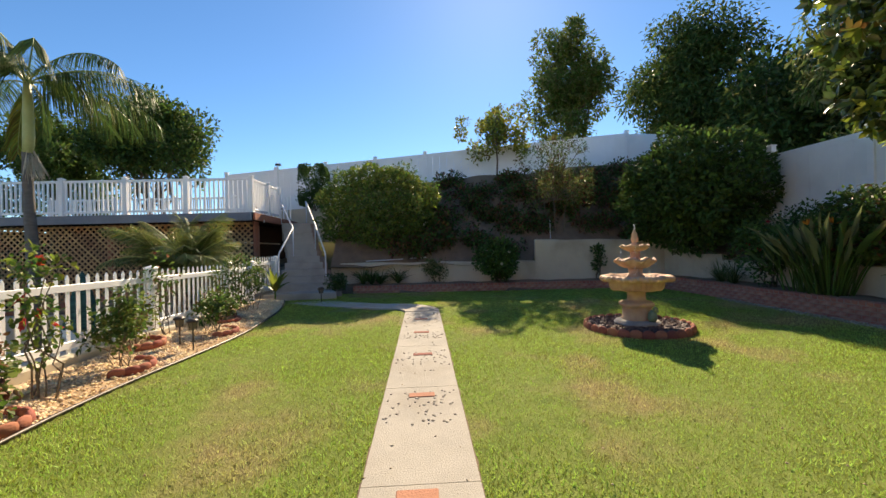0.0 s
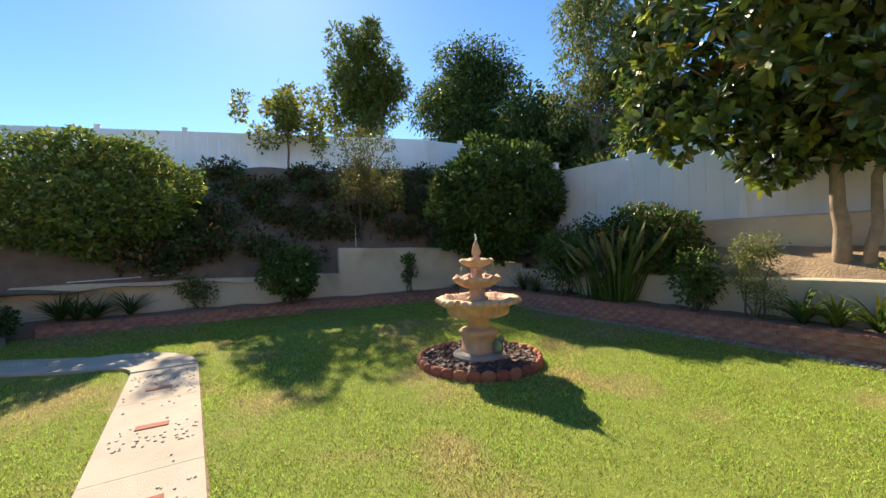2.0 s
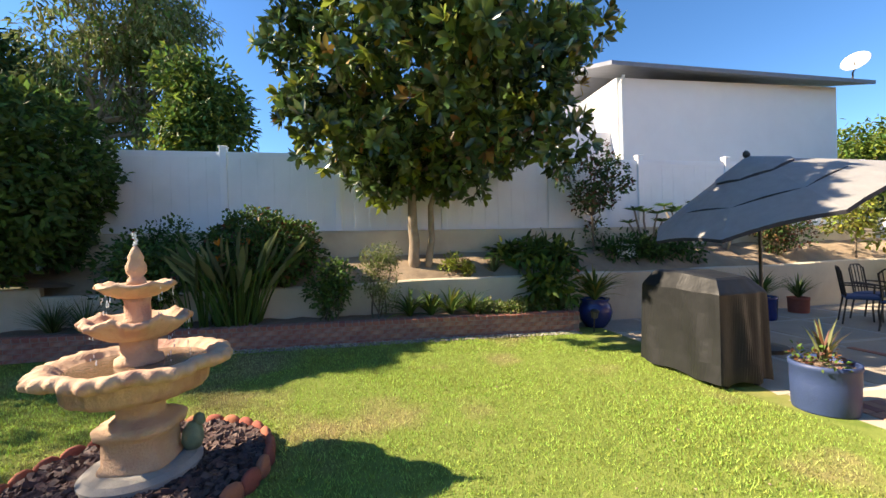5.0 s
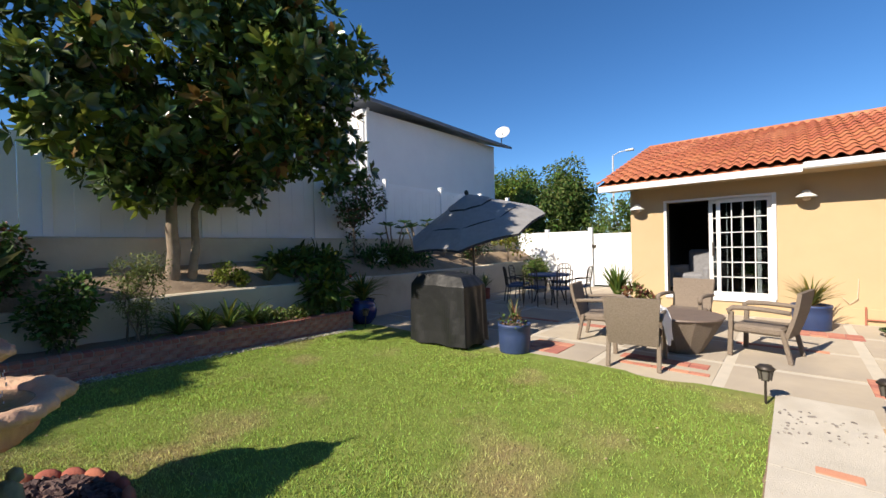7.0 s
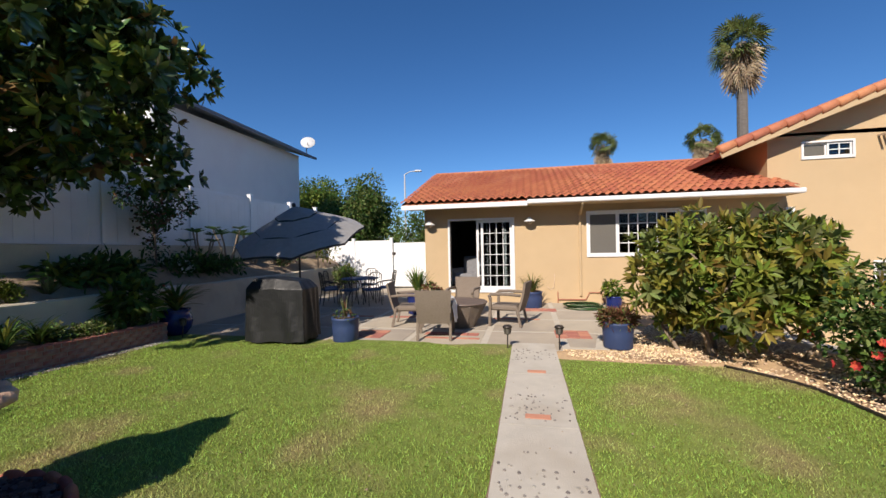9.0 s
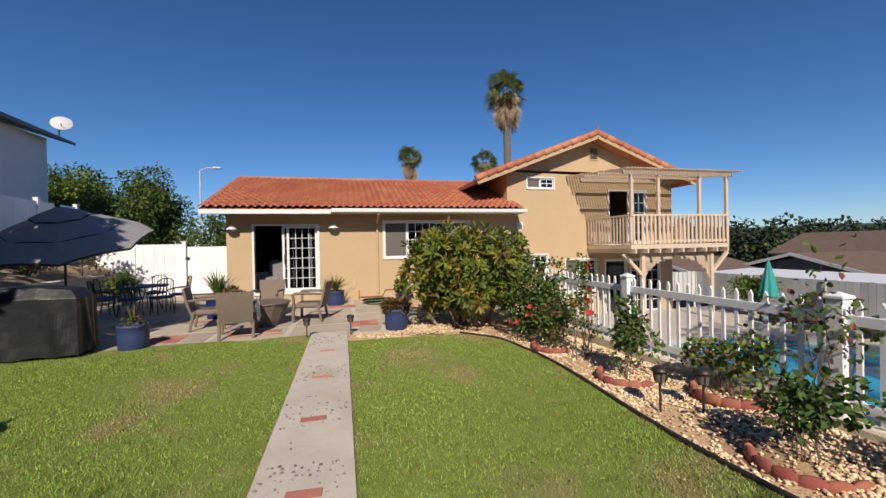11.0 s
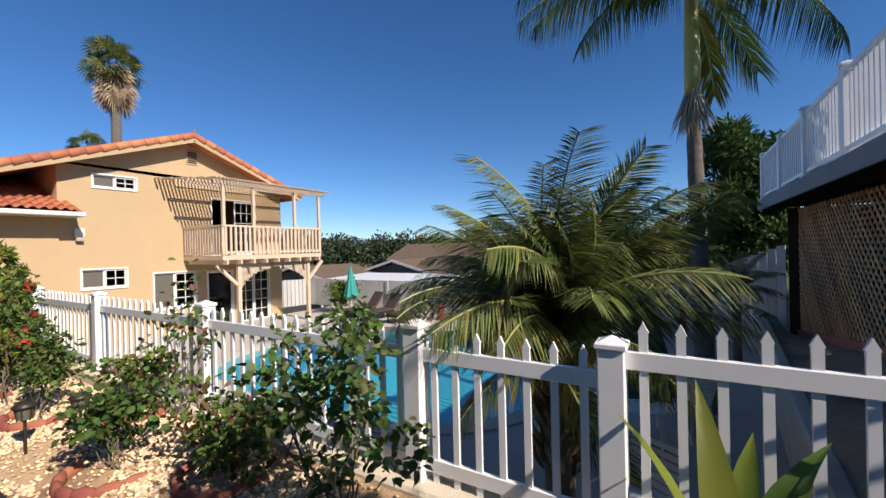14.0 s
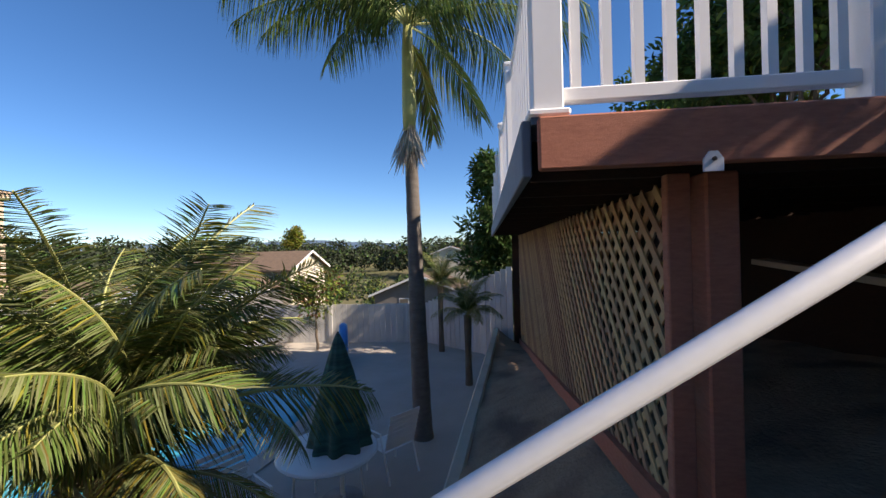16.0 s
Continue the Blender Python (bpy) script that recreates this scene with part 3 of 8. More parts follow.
# soil in the planters (one stepped sheet each)
_g = sheet(lambda y: brick_front(y) + 0.12, lambda y: 7.55, 8, 1.2, 12.0, 40, lambda x, y: lawn_z(y) + 0.30 + lumpy(x, y, 0.04, 3))
solid("lower_planter_soil", _g, M_SOIL, "brown planter soil behind the brick edging", "soil", kind="structure", smooth=True)
_g = sheet(lambda y: 7.5, lambda y: 9.0, 10, -8.0, 10.2, 60, lambda x, y: 1.0 + 0.5 * min(1, max(0, (x - 7.55) / 0.8)) + lumpy(x, y, 0.06, 2))
solid("upper_planter_soil", _g, M_DRYSOIL, "dry brown soil of the raised planter", "soil", kind="structure", smooth=True)
_g = Geo()
for y in np.arange(-8.0, 10.4, 0.46):
    z = 1.06 + 0.012 * math.sin(y * 2.1) + 0.014 * math.sin(y * 0.7)
    z2 = 1.06 + 0.012 * math.sin((y + 0.46) * 2.1) + 0.014 * math.sin((y + 0.46) * 0.7)
    _g.add([(7.4, y, 0), (7.4, y + 0.46, 0), (7.4, y + 0.46, z2 - 0.02), (7.4, y, z - 0.02), (7.425, y, z), (7.425, y + 0.46, z2), (7.575, y, z), (7.575, y + 0.46, z2), (7.6, y, 0.5), (7.6, y + 0.46, 0.5)],
           [(0, 3, 2, 1), (3, 4, 5, 2), (4, 6, 7, 5), (6, 8, 9, 7)])
_g.box(7.4, -8.02, 0, 7.6, -8.0, 1.05)
solid("retaining_wall_east", _g, M_WALLSTUCCO, "cream stuccoed retaining wall with a rounded top", "wall", kind="structure")
# back walls: a low one, a high one, and a stepped one at the corner
def back_wall_y(x):
    return back_front(x) + 0.55


def wall_strip(pts, top, bottom=0.1, th=0.2):
    """A rendered wall along plan points, tops at the given heights, rounded on top."""
    g = Geo()
    for (x0, y0), (x1, y1), za, zb in zip(pts, pts[1:], top, top[1:]):
        d = Vector((x1 - x0, y1 - y0, 0)).normalized()
        nrm = Vector((-d.y, d.x, 0)) * th
        a, b = Vector((x0, y0, 0)), Vector((x1, y1, 0))
        prof = [(0, bottom), (0, -0.025), (0.15, 0), (0.85, 0), (1, -0.025), (1, bottom)]
        vs = []
        for p, z in ((a, za), (b, zb)):
            for f, q in prof:
                vs.append(p + nrm * f + Vector((0, 0, q if q == bottom else z + q)))
        k = len(prof)
        g.add(vs, [(i, i + k, i + k + 1, i + 1) for i in range(k - 1)] + [tuple(range(k)), tuple(range(2 * k - 1, k - 1, -1))])
    return g


_x = np.linspace(-2.75, 3.3, 14)
solid("retaining_wall_back_low", wall_strip([(x, back_wall_y(x)) for x in _x], [1.20 - 0.012 * (x + 2.7) + 0.012 * math.sin(3 * x) for x in _x]), M_WALLSTUCCO, "low cream stucco retaining wall", "wall", kind="structure")
_x = np.linspace(3.3, 7.0, 9)
solid("retaining_wall_back_high", wall_strip([(x, back_wall_y(x) - 0.02) for x in _x], [1.74 - 0.02 * (x - 3.3) + 0.01 * math.sin(4 * x) for x in _x]), M_WALLSTUCCO, "taller cream stucco retaining wall with grey stains", "wall", kind="structure")
_st = [(7.0, 11.3, 1.62), (7.05, 10.75, 1.62), (7.06, 10.74, 1.42), (7.15, 10.3, 1.42), (7.16, 10.29, 1.22), (7.4, 9.6, 1.22), (7.42, 9.58, 1.06)]
solid("retaining_wall_corner", wall_strip([(a, b) for a, b, c in _st][::-1], [c for a, b, c in _st][::-1], th=-0.2), M_WALLSTUCCO, "stepped cream stucco corner wall", "wall", kind="structure")
_g = sheet(lambda y: -2.9, lambda y: 7.2, 20, 10.7, 12.3, 6, lambda x, y: lawn_z(11) + 0.24 + lumpy(x, y, 0.04, 3) if y > back_front(x) + 0.1 else lawn_z(11) - 0.08)
solid("back_planter_soil", _g, M_SOIL, "brown soil bed below the back wall", "soil", kind="structure", smooth=True)


def hill_z(x, y):
    """Planted slope between the back wall and the fence."""
    base = 1.08 if x < 3.3 else 1.6
    s = min(1.0, max(0.0, (y - 12.0) / 4.2))
    return base + (2.75 + 0.085 * (x + 6) - base + 1.0) * s ** 0.85 + lumpy(x, y, 0.12, 1.1)


_g = sheet(lambda y: -2.75, lambda y: 9.2, 40, 11.75, 17.6, 24, lambda x, y: hill_z(x, y))
solid("hillside", _g, M_SOIL, "dark shaded planted slope below the fence", "hillside", kind="structure", smooth=True)
_g = sheet(lambda y: 7.2, lambda y: 9.2, 8, 9.4, 12.2, 12, lambda x, y: 1.2 + 0.5 * max(0, (y - 9.4) / 2.8) + lumpy(x, y, 0.05, 2))
solid("corner_soil", _g, M_SOIL, "brown soil in the raised corner bed", "soil", kind="structure", smooth=True)

# ---- white fences ----
def panel_fence(name, label, pts, gap, height, post=0.127, ledge=0.0):
    """Vinyl privacy fence along (x, y, z foot); posts, rails and panels apiece."""
    f = thing(name, label, "fence", kind="structure")
    for i, (x, y, z) in enumerate(pts):
        g = Geo().box(-post / 2, -post / 2, 0, post / 2, post / 2, height + 0.09, bev=0.006)
        g.box(-post / 2 - 0.015, -post / 2 - 0.015, height + 0.09, post / 2 + 0.015, post / 2 + 0.015, height + 0.12, bev=0.008)
        a = pts[min(i + 1, len(pts) - 1)]
        b = pts[max(i - 1, 0)]
        p = part("post", g, M_VINYL, f)
        p.matrix_basis = pose(x, y, z, 0, 0, math.degrees(math.atan2(a[1] - b[1], a[0] - b[0])))
    for a, b in zip(pts, pts[1:]):
        d = Vector((b[0] - a[0], b[1] - a[1], 0)).normalized()
        A, B = Vector(a), Vector(b)
        nrm = Vector((-d.y, d.x, 0))
        up = Vector((0, 0, 1))
        g = Geo()
        nb = max(4, int((B - A).length / 0.28))
        for i in range(nb):
            p, q = A.lerp(B, i / nb) + d * 0.002, A.lerp(B, (i + 1) / nb) - d * 0.002
            g.add([p - nrm * 0.018 + up * 0.06, q - nrm * 0.018 + up * 0.06, q - nrm * 0.018 + up * (height - 0.05), p - nrm * 0.018 + up * (height - 0.05),
                   p + nrm * 0.018 + up * 0.06, q + nrm * 0.018 + up * 0.06, q + nrm * 0.018 + up * (height - 0.05), p + nrm * 0.018 + up * (height - 0.05)],
                  [(0, 1, 2, 3), (7, 6, 5, 4), (0, 3, 7, 4), (1, 5, 6, 2)])
        part("panel", g, M_VINYL, f)
        for h0, hh in ((0.06, 0.12), (height - 0.05, 0.12)):
            part("rail", Geo().beam(A + up * h0, B + up * h0, 0.05, hh), M_VINYL, f)
    return f


_pts = [(8.8, y, 1.95 + 0.012 * (y - 3)) for y in (-8.0, -6.15, -3.95, -1.6, 0.64, 3.07, 5.25, 7.4, 9.62)]
panel_fence("fence_east", "white vinyl privacy fence on a cream stucco footing", _pts, 2.4, 1.62)
_pts = [(8.8, 9.62, 2.07), (8.77, 11.8, 2.95), (8.7, 14.0, 3.75), (8.6, 16.2, 4.4)]
panel_fence("fence_corner", "white vinyl privacy fence climbing the slope", _pts, 2.4, 1.72)
_pts = [(8.6 - 2.1 * i, 16.2 + 0.14 * i, 4.38 - 0.155 * i) for i in range(9)]
panel_fence("fence_back", "white vinyl privacy fence above the planted slope", _pts, 2.1, 1.78)
solid("fence_footing_east", wall_strip([(8.72, y) for y in np.linspace(10.0, -8.0, 14)], [2.0 + 0.012 * (y - 3) for y in np.linspace(10.0, -8.0, 14)], 1.2, -0.22), M_WALLSTUCCO, "cream stucco footing wall under the white fence", "wall", kind="structure")
_px = [(8.7 - 2.1 * i, 16.05 + 0.14 * i) for i in range(9)]
solid("fence_footing_back", wall_strip([(x, y) for x, y in _px], [4.42 - 0.155 * i for i in range(9)], 2.0, -0.2), M_WALLSTUCCO, "cream block footing under the back fence", "wall", kind="structure")

# gate fence at the end of the patio
_pts = [(8.75, -8.05, 0.13), (7.1, -8.05, 0.13), (5.45, -8.05, 0.13)]
panel_fence("fence_gate_side", "white vinyl fence panel beside the gate", _pts, 1.6, 1.95)
gate = thing("garden_gate", "white vinyl garden gate with black latch and hinges", "gate")
part("gate_frame", Geo().box(3.35, -8.08, 0.2, 5.35, -8.03, 1.98, bev=0.01), M_VINYL, gate)
for x0, x1 in ((3.4, 4.28), (4.32, 5.3)):
    part("board", Geo().box(x0, -8.03, 0.28, x1, -8.015, 1.9, bev=0.004), M_VINYL, gate)
part("post", Geo().box(3.1, -8.12, 0.13, 3.34, -7.98, 2.08, bev=0.01), M_VINYL, gate)
part("latch", Geo().box(5.26, -8.01, 1.5, 5.4, -7.97, 1.6, bev=0.01), M_BLACKMETAL, gate, "black metal latch")
for z in (0.6, 1.55):
    part("hinge", Geo().box(3.3, -8.01, z, 3.42, -7.98, z + 0.12, bev=0.006), M_BLACKMETAL, gate, "black metal hinge")

# ---- kerb wall and pool yard ----
_g = Geo().box(-4.36, 1.0, -1.2, -4.06, 10.55, 0.40, bev=0.02)
solid("fence_kerb", _g, M_WALLSTUCCO, "low cream stucco kerb under the picket fence", "wall", kind="structure")
_g = Geo().box(-4.36, -4.3, -1.2, -4.06, 1.0, 0.22, bev=0.02)
solid("bed_kerb", _g, M_WALLSTUCCO, "low cream stucco retaining kerb", "wall", kind="structure")
POOL_C, POOL_R = (-9.9, 4.0), (3.2, 4.2)
def pool_outline(n=48, grow=0.0):
    o = []
    for i in range(n):
        a = 2 * math.pi * i / n
        c, s = math.cos(a), math.sin(a)
        k = (abs(c) ** 2.8 + abs(s) ** 2.8) ** (-1 / 2.8)
        o.append((POOL_C[0] + (POOL_R[0] + grow) * k * c, POOL_C[1] + (POOL_R[1] + grow) * k * s))
    return o


DECK_Z = -0.88
_in, _n = pool_outline(48, 0.3), 48
_out = []
for x, y in _in:
    dx, dy = x - POOL_C[0], y - POOL_C[1]
    t = min((8.9 if dx < 0 else 5.6) / max(abs(dx), 1e-6), (8.4 if dy > 0 else 8.45) / max(abs(dy), 1e-6))
    _out.append((POOL_C[0] + dx * t, POOL_C[1] + dy * t))
_g = Geo().add([(x, y, DECK_Z) for x, y in _in] + [(x, y, DECK_Z) for x, y in _out], [(i, (i + 1) % _n, _n + (i + 1) % _n, _n + i)[::-1] for i in range(_n)])
solid("pool_deck", _g, M_POOLDECK, "pale concrete pool deck", "pool deck", kind="structure")
pool = thing("swimming_pool", "free-form swimming pool with turquoise water", "swimming pool", kind="structure")
_g, _a, _b = Geo(), pool_outline(48, 0.32), pool_outline(48, 0.0)
_g.add([(x, y, DECK_Z + 0.03) for x, y in _a] + [(x, y, DECK_Z + 0.03) for x, y in _b] + [(x, y, DECK_Z - 0.3) for x, y in _b] + [(x, y, DECK_Z - 0.02) for x, y in _a],
       [(i, (i + 1) % _n, _n + (i + 1) % _n, _n + i) for i in range(_n)] + [(_n + i, _n + (i + 1) % _n, 2 * _n + (i + 1) % _n, 2 * _n + i) for i in range(_n)] + [(3 * _n + i, 3 * _n + (i + 1) % _n, (i + 1) % _n, i) for i in range(_n)])
part("coping", _g, M_POOLDECK, pool, "rounded pale concrete coping")
part("water", Geo().add([(x, y, DECK_Z - 0.13) for x, y in pool_outline(48, 0.01)], [tuple(range(48))]), M_WATER, pool, "turquoise rippled water")

# ---- house ----
def window_unit(parent, x0, z0, x1, z1, y, sashes, grids, name="window", fw=0.06, screens=(), mat=None):
    """Framed window in a wall facing +y; sashes split it, grids give panes across and down in each sash."""
    mat = mat or M_WHITE
    w = part(name, Geo().box(x0 - 0.05, y - 0.02, z0 - 0.05, x1 + 0.05, y + 0.035, z0, bev=0.006).box(x0 - 0.05, y - 0.02, z1, x1 + 0.05, y + 0.035, z1 + 0.05, bev=0.006)
             .box(x0 - 0.05, y - 0.02, z0, x0, y + 0.035, z1).box(x1, y - 0.02, z0, x1 + 0.05, y + 0.035, z1), mat, parent, "white window surround")
    k = len(sashes) - 1
    for i in range(k):
        a, b = sashes[i], sashes[i + 1]
        yy = y - 0.03 - 0.035 * (i % 2)
        g = Geo().box(a, yy - 0.02, z0, b, yy + 0.02, z0 + fw).box(a, yy - 0.02, z1 - fw, b, yy + 0.02, z1)
        g.box(a, yy - 0.02, z0 + fw, a + fw * 0.8, yy + 0.02, z1 - fw).box(b - fw * 0.8, yy - 0.02, z0 + fw, b, yy + 0.02, z1 - fw)
        part("frame", g, mat, w)
        nx, nz = grids[i]
        ax, bx, az, bz = a + fw * 0.8, b - fw * 0.8, z0 + fw, z1 - fw
        for j in range(1, nx):
            x = ax + (bx - ax) * j / nx
            part("muntin", Geo().box(x - 0.011, yy - 0.008, az, x + 0.011, yy + 0.014, bz), mat, w)
        for j in range(1, nz):
            z = az + (bz - az) * j / nz
            part("muntin", Geo().box(ax, yy - 0.007, z - 0.011, bx, yy + 0.013, z + 0.011), mat, w)
        ob = part("pane", Geo().box(ax, yy - 0.004, az, bx, yy + 0.002, bz), M_SHADE if i in screens else M_GLASS, w)
        ob.visible_shadow = i in screens
    return w


def tile_mesh(w=0.30, l=0.46):
    """One S-shaped roof tile, local x across and y down the slope."""
    g, n = Geo(), 9
    vs = []
    for y, lift in ((0.0, 0.0), (l, 0.028)):
        for i in range(n):
            u = i / (n - 1)
            z = 0.046 * math.sin(math.pi * min(1, u / 0.62)) if u < 0.62 else -0.018 * math.sin(math.pi * (u - 0.62) / 0.38)
            vs.append(((u - 0.5) * w * 1.04, y, z + lift))
    for i in range(n):
        vs.append((vs[n + i][0], l, vs[n + i][2] - 0.016))
    g.add(vs, [(i, i + 1, n + i + 1, n + i)[::-1] for i in range(n - 1)] + [(n + i, n + i + 1, 2 * n + i + 1, 2 * n + i)[::-1] for i in range(n - 1)])
    return g.mesh("roof_tile", M_TILE, True)


house = thing("house", "yellow stucco split-level house with red clay tile roofs", "house", kind="structure")
WY = -4.3
door_hole = (0.45, 0.50, 2.28, 2.55)
win_hole = (-4.55, 1.47, -1.65, 2.66)
_g = wall_with_holes(Geo(), "y", WY, 0.2, -6.06, 3.05, 0.0, 2.98, [door_hole, win_hole])
_g.box(2.85, -12, 0, 3.05, WY - 0.2, 2.98)
part("wall", _g, M_STUCCO, house, "yellow stucco wall of the low wing")
part("plinth", Geo().box(-6.06, WY, 0.0, 3.06, WY + 0.02, 0.42), M_STUCCO, house)
# rooms behind the openings, their dimness put into a near-black colour
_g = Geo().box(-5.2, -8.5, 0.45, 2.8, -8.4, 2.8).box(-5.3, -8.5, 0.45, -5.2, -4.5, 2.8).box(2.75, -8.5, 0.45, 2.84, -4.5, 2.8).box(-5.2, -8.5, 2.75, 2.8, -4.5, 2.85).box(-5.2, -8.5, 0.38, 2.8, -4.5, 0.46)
part("interior", _g, M_DARK, house, "room seen through the door, its dimness put into the colour")
# sliding door: outer frame, the open half and two gridded leaves
sd = part("sliding_door", Geo().box(0.38, WY - 0.12, 0.50, 0.45, WY + 0.035, 2.6, bev=0.005).box(2.28, WY - 0.12, 0.50, 2.34, WY + 0.035, 2.6, bev=0.005).box(0.45, WY - 0.12, 2.55, 2.28, WY + 0.035, 2.6).box(0.40, WY - 0.12, 0.42, 2.32, WY + 0.06, 0.50, bev=0.005), M_WHITE, house, "white sliding patio door standing half open")
for a, b, yy, nx in ((0.45, 1.36, -4.36, 4), (0.62, 1.5, -4.41, 3)):
    lf = part("door_leaf", Geo().box(a, yy - 0.02, 0.5, b, yy + 0.02, 0.6).box(a, yy - 0.02, 2.47, b, yy + 0.02, 2.55).box(a, yy - 0.02, 0.6, a + 0.07, yy + 0.02, 2.47).box(b - 0.07, yy - 0.02, 0.6, b, yy + 0.02, 2.47)
              , M_WHITE, sd)
    for j in range(1, nx):
        x = a + 0.07 + (b - a - 0.14) * j / nx
        part("muntin", Geo().box(x - 0.008, yy - 0.006, 0.6, x + 0.008, yy + 0.012, 2.47), M_WHITE, sd)
    for j in range(1, 6):
        z = 0.6 + 1.87 * j / 6
        part("muntin", Geo().box(a + 0.07, yy - 0.005, z - 0.008, b - 0.07, yy + 0.011, z + 0.008), M_WHITE, sd)
    ob = part("pane", Geo().box(a + 0.07, yy - 0.004, 0.6, b - 0.07, yy + 0.001, 2.47), M_GLASS, sd)
    ob.visible_shadow = False
part("handle", Geo().box(1.40, -4.385, 1.35, 1.44, -4.33, 1.65, bev=0.008), M_BLACKMETAL, sd, "dark pull handle")
window_unit(house, -4.55, 1.47, -1.65, 2.66, WY, (-4.55, -3.95, -2.42, -1.65), ((1, 1), (6, 4), (1, 1)), screens=(0, 2))
part("crawl_vent", Geo().box(-2.55, WY, 0.38, -2.12, WY + 0.03, 0.56).box(-2.52, WY + 0.03, 0.40, -2.15, WY + 0.035, 0.54), [M_PALEWOOD], house, "small foundation vent")
# wing roof: front slope to the ridge at y -8, and the back slope
EAVE_Y, EAVE_Z, RIDGE_Y, RIDGE_Z = -3.62, 3.02, -8.0, 4.58
slope = math.atan2(RIDGE_Z - EAVE_Z, EAVE_Y - RIDGE_Y)
_g = Geo().add([(3.55, EAVE_Y, EAVE_Z), (-6.4, EAVE_Y, EAVE_Z), (-6.4, RIDGE_Y, RIDGE_Z), (3.55, RIDGE_Y, RIDGE_Z), (-6.4, -12.4, 3.0), (3.55, -12.4, 3.0),
                (3.55, EAVE_Y, EAVE_Z - 0.12), (-6.4, EAVE_Y, EAVE_Z - 0.12), (3.55, RIDGE_Y, RIDGE_Z - 0.12), (3.55, -12.4, 2.88)],
               [(0, 1, 2, 3)[::-1], (3, 2, 4, 5)[::-1], (0, 6, 7, 1), (0, 3, 8, 6), (3, 5, 9, 8)])
part("roof_deck", _g, M_TILE, house)
part("soffit", Geo().box(-6.4, WY, 2.90, 3.5, EAVE_Y - 0.02, 2.93), M_STUCCO, house)
part("fascia", Geo().box(0.0, EAVE_Y - 0.02, 2.86, 3.56, EAVE_Y + 0.03, 2.99, bev=0.006), M_WHITE, house, "white fascia board")
part("gutter", Geo().box(-6.42, EAVE_Y - 0.01, 2.90, 0.0, EAVE_Y + 0.11, 3.02, bev=0.02), M_WHITE, house, "white metal gutter")
_g = Geo().add([(3.05, -4.3, 2.98), (3.05, -12, 2.98), (3.05, -8.0, 4.45), (2.9, -4.3, 2.98), (2.9, -12, 2.98), (2.9, -8, 4.45)], [(0, 1, 2), (3, 5, 4), (0, 2, 5, 3), (1, 4, 5, 2)])
part("gable", _g, M_STUCCO, house)
part("downspout", Geo().tube([(-1.42, EAVE_Y + 0.04, 2.92), (-1.42, EAVE_Y + 0.02, 2.86), (-1.42, WY + 0.06, 2.6), (-1.42, WY + 0.05, 0.35)], 0.038, 8), M_STUCCO, house, "painted downspout")
_tm = tile_mesh(0.205, 0.42)
ROWS_UP = 13
_slope_len = math.hypot(EAVE_Y - RIDGE_Y, RIDGE_Z - EAVE_Z)
wing_roof = part("roof", Geo().tube([(3.5, RIDGE_Y, RIDGE_Z + 0.01), (-6.2, RIDGE_Y, RIDGE_Z + 0.01)], 0.10, 10), M_TILE, house, "red clay S-tile roof with ridge caps")
_step = _slope_len / ROWS_UP
_co = np.empty(len(_tm.vertices) * 3)
_tm.vertices.foreach_get("co", _co)
_tv, _tf = [Vector(p) for p in _co.reshape(-1, 3)], [tuple(p.vertices) for p in _tm.polygons]
_rest = Geo()
for r in range(ROWS_UP):
    for c in range(48):
        d = r * _step + 0.40
        m = pose(3.46 - 0.205 * c, EAVE_Y + 0.06 - d * math.cos(slope), EAVE_Z + 0.035 + d * math.sin(slope) + random.uniform(-0.004, 0.004), -math.degrees(slope) + 1.5, 0, random.uniform(-0.9, 0.9))
        if r < 6:
            piece("roof_tile", _tm, wing_roof, m)
        else:
            _rest.add([m @ p for p in _tv], _tf)
_o = part("upper_tiles", _rest, M_TILE, wing_roof, smooth=True)
_o["kind"] = "stuff"

# two-storey part
BY, BX0, BX1, RX, RZ = -4.38, -13.15, -6.06, -9.42, 5.80
LOW = -0.88
pitch_b = 0.375
up_win = (-7.9, 3.86, -6.85, 4.22)
low_win = (-7.6, 0.88, -6.55, 1.42)
low_slide = (-9.62, 0.02, -8.35, 1.2)
low_door = (-10.95, LOW, -10.05, 1.15)
low_door2 = (-12.5, LOW, -11.2, 1.15)
bal_door = (-11.9, 1.76, -10.25, 3.8)
_g = wall_with_holes(Geo(), "y", BY, 0.2, BX0, BX1, LOW - 0.4, 4.5, [up_win, low_win, low_slide, low_door, low_door2, bal_door])
_hl, _hr = RZ - pitch_b * (BX1 - RX), RZ - pitch_b * (RX - BX0)
_g.add([(BX0, BY, 4.5), (BX1, BY, 4.5), (BX1, BY, _hl - 0.1), (RX, BY, RZ - 0.1), (BX0, BY, _hr - 0.1), (BX0, BY - 0.2, 4.5), (BX1, BY - 0.2, 4.5), (BX1, BY - 0.2, _hl - 0.1), (RX, BY - 0.2, RZ - 0.1), (BX0, BY - 0.2, _hr - 0.1)],
       [(0, 4, 3, 2, 1), (5, 6, 7, 8, 9)])
_g.box(BX1 - 0.2, -14, LOW, BX1, BY - 0.2, _hl - 0.1).box(BX0, -14, LOW, BX0 + 0.2, BY - 0.2, _hr - 0.1)
part("wall", _g, M_STUCCO, house, "yellow stucco wall of the two-storey part")
